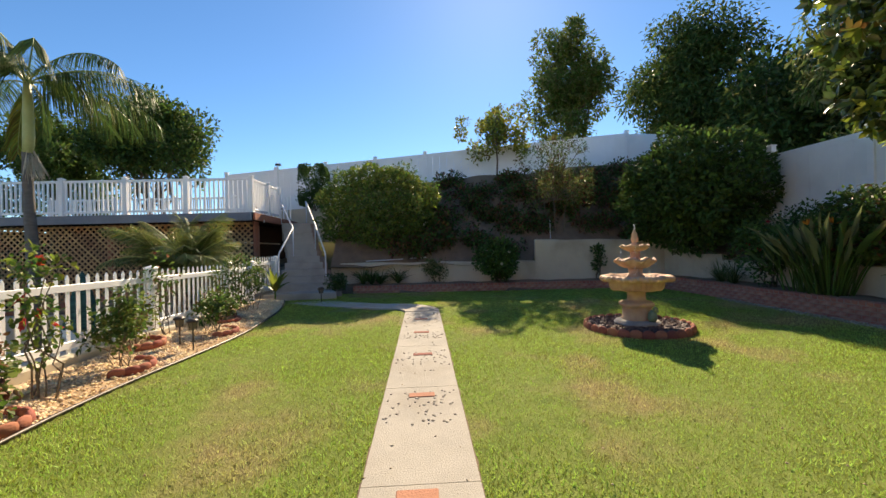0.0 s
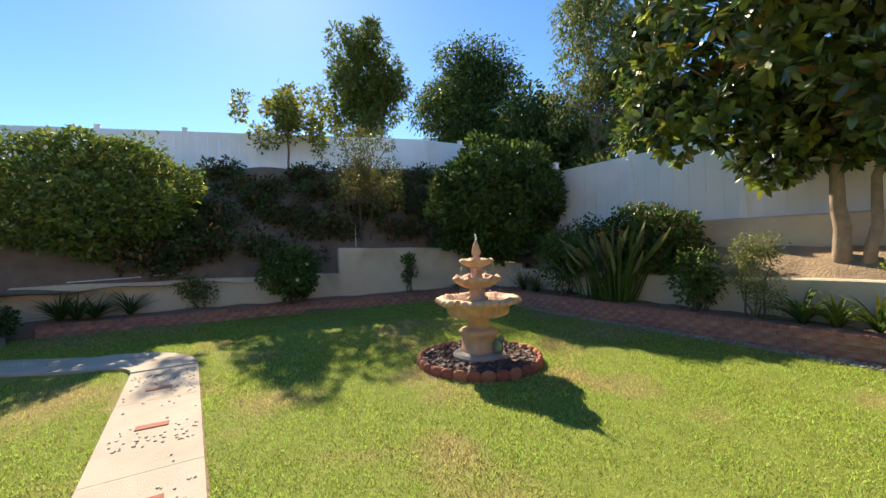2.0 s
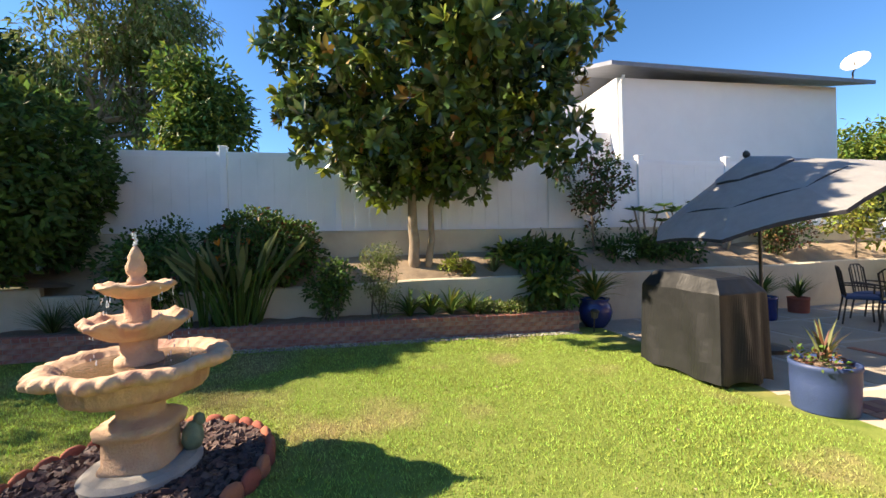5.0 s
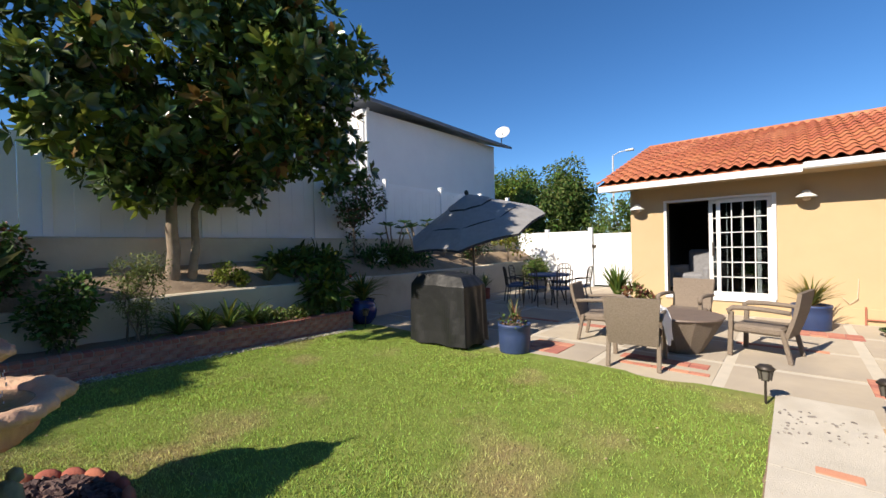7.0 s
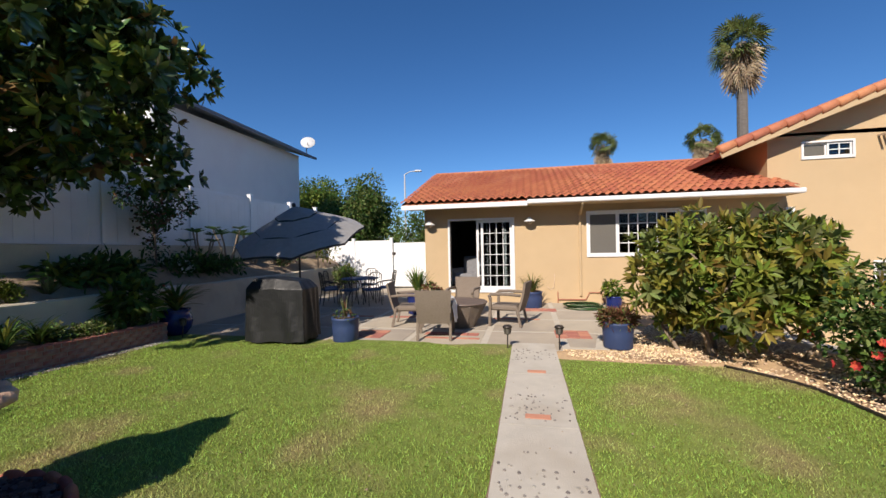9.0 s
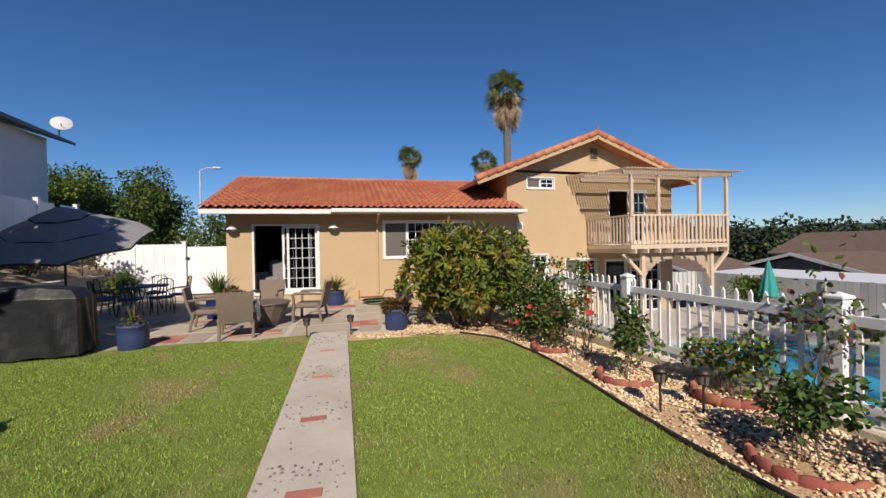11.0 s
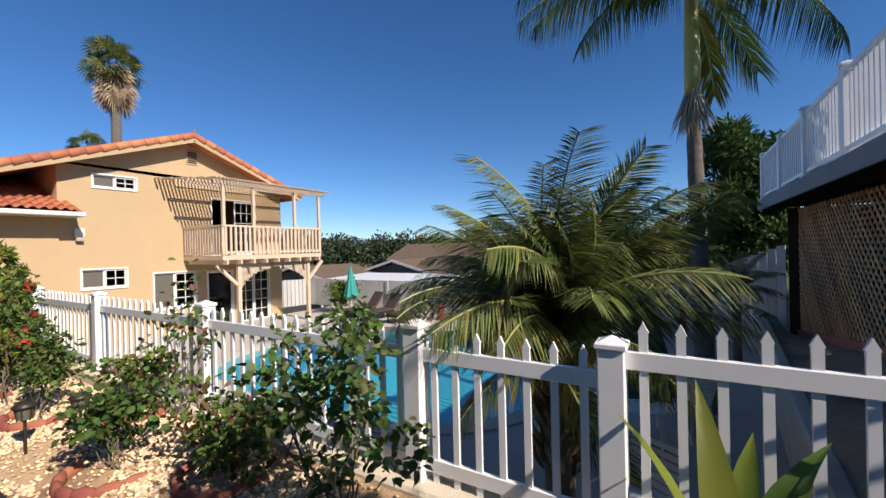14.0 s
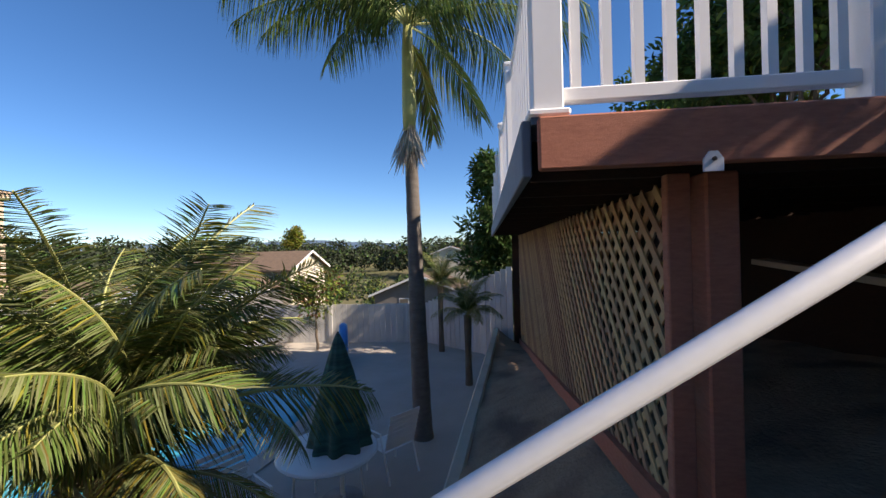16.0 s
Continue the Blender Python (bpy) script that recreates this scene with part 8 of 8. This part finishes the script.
part("flower_spray", leaf_mesh("flower_spray", _b, np.stack([np.cos(_a) * 0.35, np.sin(_a) * 0.35, -1 + 0 * _a], 1), rng.normal(size=(_n, 3)), 0.35 + 0.4 * rng.random(_n), 0.014 * np.ones(_n), surf("cream flower strand", (0.62, 0.55, 0.42), (0.5, 0.43, 0.32), 9, 0.8, 0)), None, king, "pale hanging flower strands")
_kp = [L_PALM, L_DARK, L_OLIVE]
_km = [frond(3.0, 92, 0.66, 0.022, (0.75, -0.75), _kp, 0.05, (0.22, 0.74, 0.04), hang=0.95), frond(3.1, 92, 0.7, 0.022, (0.45, -0.9), _kp, 0.0, (0.22, 0.74, 0.04), hang=1.15), frond(2.4, 80, 0.6, 0.022, (1.15, 0.1), _kp, 0.3, (0.4, 0.45, 0.15), hang=0.35),
       frond(1.7, 70, 0.55, 0.026, (-0.9, -1.5), [L_PALMY, L_BRIGHT], 0.0, (0.5, 0.5), hang=0.8)]
for i in range(16):
    k = (0, 1, 0, 1, 2)[i % 5]
    piece("frond", _km[k], king, pose(0, -0.1, 7.12, 0, 0, i * 137.5 + 20) @ pose(0, 0, 0, random.uniform(-15, 15), random.uniform(-6, 6), 0))
for a in (150,):
    piece("frond", _km[3], king, pose(0, -0.1, 7.02, 0, 0, a))


def small_palm(loc, h, s):
    t = thing("small_palm", "small feathery palm by the fence", "palm tree", loc, group="small palms")
    part("trunk", Geo().tube([(0, 0, -0.1), (0.1, 0, h * 0.5), (0.0, 0, h)], [0.09, 0.07, 0.09], 10), M_BARK, t)
    for i in range(20):
        piece("frond", _fm[i % 3], t, pose(0, 0, h, 0, 0, i * 137.5) @ Matrix.Diagonal((s, s, s, 1)))


small_palm((-12.3, 11.25, -1.0), 1.7, 0.62)
small_palm((-15.2, 10.3, -0.9), 2.0, 0.75)


def fan_palm(loc, h, crown, name="fan_palm"):
    t = thing(name, "tall fan palm with a skirt of dead thatch", "palm tree", loc, group="fan palms")
    part("trunk", Geo().tube([(0, 0, 0), (0, 0, h)], [0.35, 0.28], 10), M_PALMTRUNK, t)
    v, f, n = [], [], 0
    for dead in (0, 1):
        g_v, g_f = [], []
        for i in range(64 if not dead else 80):
            a = random.random() * 6.283
            el = math.asin(random.uniform(-0.75, 1.0)) if not dead else random.uniform(-1.52, -1.25)
            d = np.array([math.cos(a) * math.cos(el), math.sin(a) * math.cos(el), math.sin(el)])
            s = np.array([-math.sin(a), math.cos(a), 0])
            u = np.cross(d, s)
            c0 = np.array([0, 0, h - (random.random() * crown * 1.1 if dead else 0)]) + (d * crown * random.uniform(0.30, 0.62) if not dead else d * 0.1 + np.array([math.cos(a), math.sin(a), 0]) * 0.3)
            L = crown * (0.50 if not dead else 0.55) * random.uniform(0.8, 1.1)
            tw = random.uniform(-1.4, 1.4)
            s = s * math.cos(tw) + u * math.sin(tw)
            for k in range(11):
                q = (k - 5) / 5 * 1.25
                dd = d * math.cos(q) + s * math.sin(q)
                o = len(g_v)
                w = L * 0.055
                ss = s * math.cos(q) - d * math.sin(q)
                g_v += [c0 - ss * w * 0.2, c0 + dd * L * 0.6 + ss * w, c0 + dd * L - np.array([0, 0, L * 0.22]), c0 + dd * L * 0.6 - ss * w]
                g_f.append((o, o + 1, o + 2, o + 3))
        part("dead_thatch" if dead else "crown", quads("crown", np.array(g_v), np.array(g_f), M_THATCH if dead else L_OLIVE), None, t)
    return t


fan_palm((-13.6, -21.5, -2), 16.4, 2.0)
fan_palm((-15.9, -33, -2), 13.1, 1.6)
fan_palm((-10.7, -52, -2), 17.6, 2.2)

# ---- trees beyond the fences ----
tree("background_tree", "tall airy tree with grey-green foliage behind the fence", (11.1, 29.8, 3.2), [(0, 0, 0.3, 7, 0.2, 0), (0.6, 0, 0.22, 7, 0.9, 0)], (0.1, 0, 10.1), (2.9, 2.7, 5.4), 110, 0.8, 17000, 0.34, 0.12, [L_MID, L_OLIVE, L_PALE], (0.5, 0.3, 0.2), droop=0.3)
tree("background_tree", "massive dark dense tree behind the fence", (21.2, 30.2, 2), [(0, 0, 0.5, 8, 0, 0)], (0.0, 0, 10.4), (4.1, 4.2, 7.3), 130, 1.6, 38000, 0.42, 0.13, [L_DARK, L_OLIVE], (0.8, 0.2), droop=0.6)
tree("background_tree", "dark dense tree beside the tall one", (25.5, 27, 2), [(0, 0, 0.4, 4, 0, 0)], (0, 0, 8.6), (4.2, 4, 4.0), 80, 1.7, 17000, 0.48, 0.17, [L_DARK, L_OLIVE], (0.85, 0.15), droop=0.5)
tree("background_tree", "dark hedge-like tree above the east fence", (20.0, 20.5, 1.5), [(0, 0, 0.25, 3, 0, 0)], (0, 0, 6.0), (3.4, 3.6, 3.4), 70, 1.5, 17000, 0.38, 0.15, [L_DARK, L_OLIVE], (0.85, 0.15), droop=0.4)
tree("background_tree", "tall eucalyptus with hanging grey-green foliage", (18.5, 14.2, 1), [(0, 0, 0.3, 6, 0.5, 0), (0.5, 0.4, 0.2, 6, -0.8, 0.6)], (0, 0, 9.0), (3.0, 3.2, 5.2), 100, 0.8, 17000, 0.3, 0.075, [L_PALE, L_OLIVE, L_MID], (0.45, 0.3, 0.25), droop=0.9, bark=M_PALEBARK, limbs=26)
tree("background_tree", "bright green rounded tree beyond the fence", (15.0, 10.2, 1.2), [(0, 0, 0.2, 2, 0, 0)], (0, 0, 4.6), (1.2, 1.3, 2.7), 50, 0.75, 11000, 0.26, 0.1, [L_MID, L_BRIGHT, L_DARK], (0.5, 0.25, 0.25), droop=0.3)
for x, y, z, w in ((20, 12.0, 2.4, 2.2), (12.8, 10.8, 1.5, 0.8), (23, 6.5, 2.0, 2.5)):
    tree("background_tree", "green shrubby tree above the white fence", (x, y, 1), [(0, 0, 0.15, 1, 0, 0)], (0, 0, z + 0.6), (w, w, 1.2), 30, 0.7, 3500, 0.2, 0.08, [L_MID, L_OLIVE, L_DARK], (0.4, 0.3, 0.3), group="background trees")
tree("deck_tree", "dark-leaved tree rising behind the deck", (-11.3, 17.2, 1.5), [(0, 0, 0.18, 1.9, 0, 0), (0.25, 0, 0.12, 2.0, 0.3, 0)], (0.0, 0, 4.75), (2.4, 1.9, 1.8), 66, 0.66, 19000, 0.18, 0.08, [L_DARK, L_MID, L_BRIGHT], (0.65, 0.28, 0.07))
tree("deck_tree", "leafy tree behind the railing", (-15.6, 17.9, 0.5), [(0, 0, 0.15, 2.5, 0, 0)], (0, 0, 5.2), (2.4, 1.9, 2.5), 60, 0.6, 14000, 0.18, 0.08, [L_MID, L_DARK], (0.5, 0.5))
tree("pine_tree", "dark layered pine beyond the lattice deck", (-21.5, 12.7, -3.5), [(0, 0, 0.25, 8, 0, 0)], (0, 0, 6.6), (1.9, 1.9, 3.9), 60, 0.7, 18000, 0.34, 0.09, [L_DARK], limbs=30)
tree("garden_tree", "round leafy tree beyond the white gate", (9.6, -14.5, 0), [(0, 0, 0.2, 1.5, 0, 0)], (0, 0, 3.7), (2.2, 2.2, 2.1), 60, 0.75, 16000, 0.2, 0.09, [L_MID, L_OLIVE, L_DARK], (0.45, 0.35, 0.2), droop=0.3)
tree("garden_tree", "bright leafy tree beyond the gate", (14.3, -17.5, 0), [(0, 0, 0.2, 1.5, 0, 0)], (0, 0, 4.4), (2.2, 2.2, 2.0), 50, 0.75, 12000, 0.22, 0.1, [L_MID, L_BRIGHT], (0.6, 0.4))
tree("garden_tree", "leafy shrubby tree by the house corner", (5.6, -13.5, 0), [(0, 0, 0.12, 1, 0, 0)], (0, 0, 2.2), (1.4, 1.2, 1.4), 36, 0.55, 4500, 0.16, 0.07, [L_MID, L_OLIVE], (0.6, 0.4))
tree("pool_shrub", "leafy shrub near the closed teal umbrella", (-14.6, -2.4, DECK_Z), [(0, 0, 0.04, 0.4, 0, 0)], (0, 0, 0.8), (0.8, 0.7, 0.45), 22, 0.28, 1300, 0.16, 0.05, [L_MID, L_BRIGHT], (0.6, 0.4), cat="shrub")
tree("yellow_tree", "bright yellow-green young tree beyond the fence", (-63.4, -18.7, -7), [(0, 0, 0.2, 8, 0, 0)], (0, 0, 11.6), (1.6, 1.6, 1.7), 36, 0.6, 2600, 0.4, 0.17, [L_PALMY, L_BRIGHT], (0.5, 0.5))
tree("bronze_tree", "young tree with red-bronze leaf tips in the pool yard", (-15.3, 6.3, DECK_Z), [(0, 0, 0.05, 1.2, 0, 0)], (0, 0, 1.9), (0.8, 0.9, 0.8), 24, 0.32, 1400, 0.16, 0.055, [L_BRONZE, L_BRIGHT, L_MID], (0.25, 0.4, 0.35))
# far woods on the slopes of the valley
def woods(name, n, rmin, rmax, a0, a1, zb, size, leaf, mats, share, per):
    c, r = [], []
    for i in range(n):
        a, d = radians(random.uniform(a0, a1)), random.uniform(rmin, rmax)
        x, y = -4 - d * math.cos(a), 9 - d * math.sin(a)
        h = size * random.uniform(0.55, 1.15)
        zg = zb + 0.012 * d
        for k in range(6):
            c.append((x + random.uniform(-1, 1) * h * 0.55, y + random.uniform(-1, 1) * h * 0.55, zg + h * random.uniform(0.25, 1.0)))
            r.append(h * random.uniform(0.25, 0.45))
    c, r = np.array(c), np.array(r)
    m = len(c) * per
    p, d = clump_points(c, r, m, 0.7)
    mi = rng.choice(len(share), m, p=share)
    solid(name, leaf_mesh(name, p, d + rng.normal(size=(m, 3)) * 0.6, unit(d + np.array([0, 0, 0.6])), leaf * (0.7 + 0.6 * rng.random(m)), leaf * 0.8 * np.ones(m), mats, mi), None, "distant scrubby woods on the valley slopes", "woods", kind="stuff")


woods("far_woods", 210, 110, 260, -22, 62, -6.0, 8.5, 0.95, [L_FAR, L_DARK, L_OLIVE], (0.8, 0.16, 0.04), 70)
woods("valley_trees", 70, 50, 105, -24, 60, -9.0, 4.2, 0.5, [L_DARK, L_FAR, L_OLIVE, L_BRIGHT], (0.25, 0.45, 0.2, 0.10), 70)
# far hill backdrop; the blue of distance haze is put into its base colour
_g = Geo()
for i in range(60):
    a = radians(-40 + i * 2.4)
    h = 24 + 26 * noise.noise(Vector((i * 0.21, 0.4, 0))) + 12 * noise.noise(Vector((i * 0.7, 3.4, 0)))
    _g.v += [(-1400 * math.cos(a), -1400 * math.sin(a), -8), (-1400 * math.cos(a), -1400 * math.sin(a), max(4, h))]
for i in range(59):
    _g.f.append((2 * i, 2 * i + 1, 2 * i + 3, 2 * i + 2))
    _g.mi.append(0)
solid("backdrop_hills", _g, surf("haze-tinted blue hills", (0.16, 0.24, 0.36), (0.14, 0.22, 0.33), 0.01, 1, 0, spec=0), "distant hills with blue haze put into their colour", "backdrop", kind="structure")

# ---- brick edging of the planters ----
_bk = Geo().box(-0.098, -0.045, -0.03, 0.098, 0.045, 0.03, bev=0.007).mesh("brick", M_BRICK)
def brick_run(name, label, pts, zf, courses=4):
    """Courses of bricks along plan points; the mortar core behind."""
    w = thing(name, label, "brick edging", kind="structure")
    core = Geo()
    lens = [0]
    for a, b in zip(pts, pts[1:]):
        lens.append(lens[-1] + math.hypot(b[0] - a[0], b[1] - a[1]))
    def at(s):
        for i in range(len(pts) - 1):
            if s <= lens[i + 1] or i == len(pts) - 2:
                u = (s - lens[i]) / (lens[i + 1] - lens[i])
                a, b = pts[i], pts[i + 1]
                return a[0] + (b[0] - a[0]) * u, a[1] + (b[1] - a[1]) * u, math.atan2(b[1] - a[1], b[0] - a[0])
    for a, b in zip(pts, pts[1:]):
        z0, z1 = zf(*a), zf(*b)
        d = Vector((b[0] - a[0], b[1] - a[1], 0)).normalized()
        nr = Vector((-d.y, d.x, 0))
        A, B = Vector((*a, 0)), Vector((*b, 0))
        o = [A - nr * 0.037, B - nr * 0.037, B + nr * 0.16, A + nr * 0.16]
        zz = (z0, z1, z1, z0)
        core.add([p + Vector((0, 0, z - 0.1)) for p, z in zip(o, zz)] + [p + Vector((0, 0, z + courses * 0.07 + 0.055)) for p, z in zip(o, zz)], [(4, 5, 6, 7), (0, 1, 5, 4), (1, 2, 6, 5), (2, 3, 7, 6), (3, 0, 4, 7)])
    part("mortar", core, M_MORTAR, w, "pale mortar core")
    far = Geo()
    count = 0
    for c in range(courses):
        s = 0.1 + (0.1 if c % 2 else 0.0)
        while s < lens[-1] - 0.08:
            x, y, a = at(s)
            m = pose(x, y, zf(x, y) + 0.03 + c * 0.07, random.uniform(-2, 2), random.uniform(-1.5, 1.5), math.degrees(a) + random.uniform(-1.5, 1.5))
            piece("brick", _bk, w, m)
            count += 1
            s += 0.206
    s = 0.05
    while s < lens[-1]:
        x, y, a = at(s)
        m = pose(x - math.sin(a) * 0.055, y + math.cos(a) * 0.055, zf(x, y) + courses * 0.07 + 0.03, random.uniform(-2, 2), random.uniform(-2, 2), math.degrees(a) + 90 + random.uniform(-2, 2))
        piece("brick", _bk, w, m)
        s += 0.102
    return w


_pe = [(brick_front(y), y) for y in np.linspace(1.18, 10.82, 27)]
brick_run("brick_edging_east", "low worn red brick planter wall with chalky stains", _pe[::-1], lambda x, y: lawn_z(y) - 0.02)
_pb = [(x, back_front(x)) for x in np.linspace(6.25, -2.0, 20)]
brick_run("brick_edging_back", "low worn red brick edging below the back wall", _pb[::-1], lambda x, y: lawn_z(y) - 0.06, 3)

# ---- loose stones and grass ----
def stones(name, n, place, smin, smax, mat, label, cat):
    c = np.array([place() for _ in range(n)])
    s = rng.uniform(smin, smax, n)[:, None, None]
    octa = np.array([[1, 0, 0], [0, 1, 0], [-1, 0, 0], [0, -1, 0], [0, 0, 0.7], [0, 0, -0.5]], float)
    v = octa[None] * s * (0.75 + 0.5 * rng.random((n, 6, 1)))
    a = rng.random(n) * 6.283
    R = np.zeros((n, 3, 3))
    R[:, 0, 0] = np.cos(a); R[:, 0, 1] = -np.sin(a); R[:, 1, 0] = np.sin(a); R[:, 1, 1] = np.cos(a); R[:, 2, 2] = 1
    v = np.einsum("nij,nkj->nki", R, v) + c[:, None, :]
    tri = np.array([[0, 1, 4], [1, 2, 4], [2, 3, 4], [3, 0, 4], [1, 0, 5], [2, 1, 5], [3, 2, 5], [0, 3, 5]])
    f = (np.arange(n)[:, None, None] * 6 + tri[None]).reshape(-1, 3)
    solid(name, quads(name, v.reshape(-1, 3), f, mat), None, label, cat, kind="stuff")


def in_bed():
    while True:
        y = random.uniform(-1.4, 10.2)
        if y < 0.9:
            x = random.uniform(-4.0, -1.24 + 0.543 * (y - 0.78))
            return (x, y, (0.124 if x > -2.3 else lawn_z(0.5) - 0.006 + 0.10 * min(1.0, max(0.0, (-3.0 - x) / 1.2)) * max(0.0, y)) + 0.006)
        x = random.uniform(-4.02, bed_edge(y) - 0.03) if y > 1.6 else random.uniform(-4.0, -0.5)
        if y < 1.6 and y > 1.45:
            continue
        if noise.noise(Vector((x * 1.1, y * 1.1, 5))) < -0.28 and random.random() < 0.8:
            continue
        z = lawn_z(max(y, 0.5)) - 0.006 + 0.10 * min(1.0, max(0.0, (-3.0 - x) / 1.2)) + lumpy(x, y, 0.02, 2.2)
        return (x, y, z + 0.006)


stones("gravel_stones", 18000, in_bed, 0.011, 0.024, M_GRAVEL, "loose tan crushed gravel stones", "gravel")
M_PALEGRAVEL = surf("pale pebbles", (0.42, 0.38, 0.33), (0.28, 0.25, 0.22), 12, 0.9, 0.1, island=0.5)
stones("edge_pebbles", 2600, lambda: ((lambda y: (brick_front(y) - random.uniform(0.05, 0.28), y, lawn_z(y) + 0.008))(random.uniform(1.25, 8.5))), 0.009, 0.02, M_PALEGRAVEL, "pale pebbles along the brick edging", "gravel")
stones("fallen_leaves", 260, lambda: ((lambda x, y: (x, y, lawn_z(y) + 0.03))(random.uniform(-2.8, 6.2), random.uniform(1.6, 10.5))), 0.006, 0.014, M_THATCH, "scattered dry fallen bits on the lawn", "leaf litter")


_g = Geo()
for x0, x1 in ((-0.385, -0.325), (0.245, 0.305)):
    for i in range(60):
        y0 = 1.75 + i * 0.105
        j0, j1 = [0.018 * noise.noise(Vector((x0 * 9, (y0 + d) * 6, 2))) for d in (0, 0.105)]
        _g.add([(x0 + j0, y0, lawn_z(y0) + 0.012), (x1 + j0, y0, lawn_z(y0) + 0.012), (x1 + j1, y0 + 0.105, lawn_z(y0 + 0.105) + 0.012), (x0 + j1, y0 + 0.105, lawn_z(y0 + 0.105) + 0.012)], [(0, 1, 2, 3)])
solid("path_edge_soil", _g, M_SOIL, "bare dark soil strips beside the path", "soil", kind="structure")


def grass(name, n, x0, x1, y0, y1, hmin, hmax, w):
    x, y = rng.uniform(x0, x1, n * 2), rng.uniform(y0, y1, n * 2)
    be = np.array([bed_edge(v) for v in y])
    pe = np.array([patio_edge(v) if v > 0.3 else 1.58 for v in x])
    bf = np.array([brick_front(v) - 0.15 for v in y])
    ok = (x > be + 0.02) & (x < bf) & (y > pe + 0.0) & (y < back_front(0) - 0.085 * x - 0.08)
    ok &= ~((x > -0.375 + 0.02 * np.sin(y * 9)) & (x < 0.295 + 0.02 * np.sin(y * 7)) & (y < 8.05))
    ok &= ~(((x + 0.9) / 1.2) ** 2 + ((y - 8.0) / 1.26) ** 2 < 1) | ((x < -0.45) & (y < 8.4))
    ok &= (x - FC[0]) ** 2 + (y - FC[1]) ** 2 > 0.79 ** 2
    x, y = x[ok][:n], y[ok][:n]
    m = len(x)
    z = 0.13 + 0.018 * y - 0.004
    a = rng.random(m) * 6.283
    h = rng.uniform(hmin, hmax, m)
    lx, ly = rng.normal(size=m) * 0.5 * h, rng.normal(size=m) * 0.5 * h
    dx, dy = np.cos(a) * w, np.sin(a) * w
    v = np.stack([np.stack([x - dx, y - dy, z], 1), np.stack([x + dx, y + dy, z], 1), np.stack([x + lx, y + ly, z + h], 1)], 1).reshape(-1, 3)
    f = np.arange(3 * m).reshape(-1, 3)
    solid(name, quads(name, v, f, L_GRASS), None, "short mown green grass blades", "grass", kind="stuff")


grass("grass_blades", 370000, -3.4, 6.9, 0.8, 12, 0.012, 0.035, 0.0038)
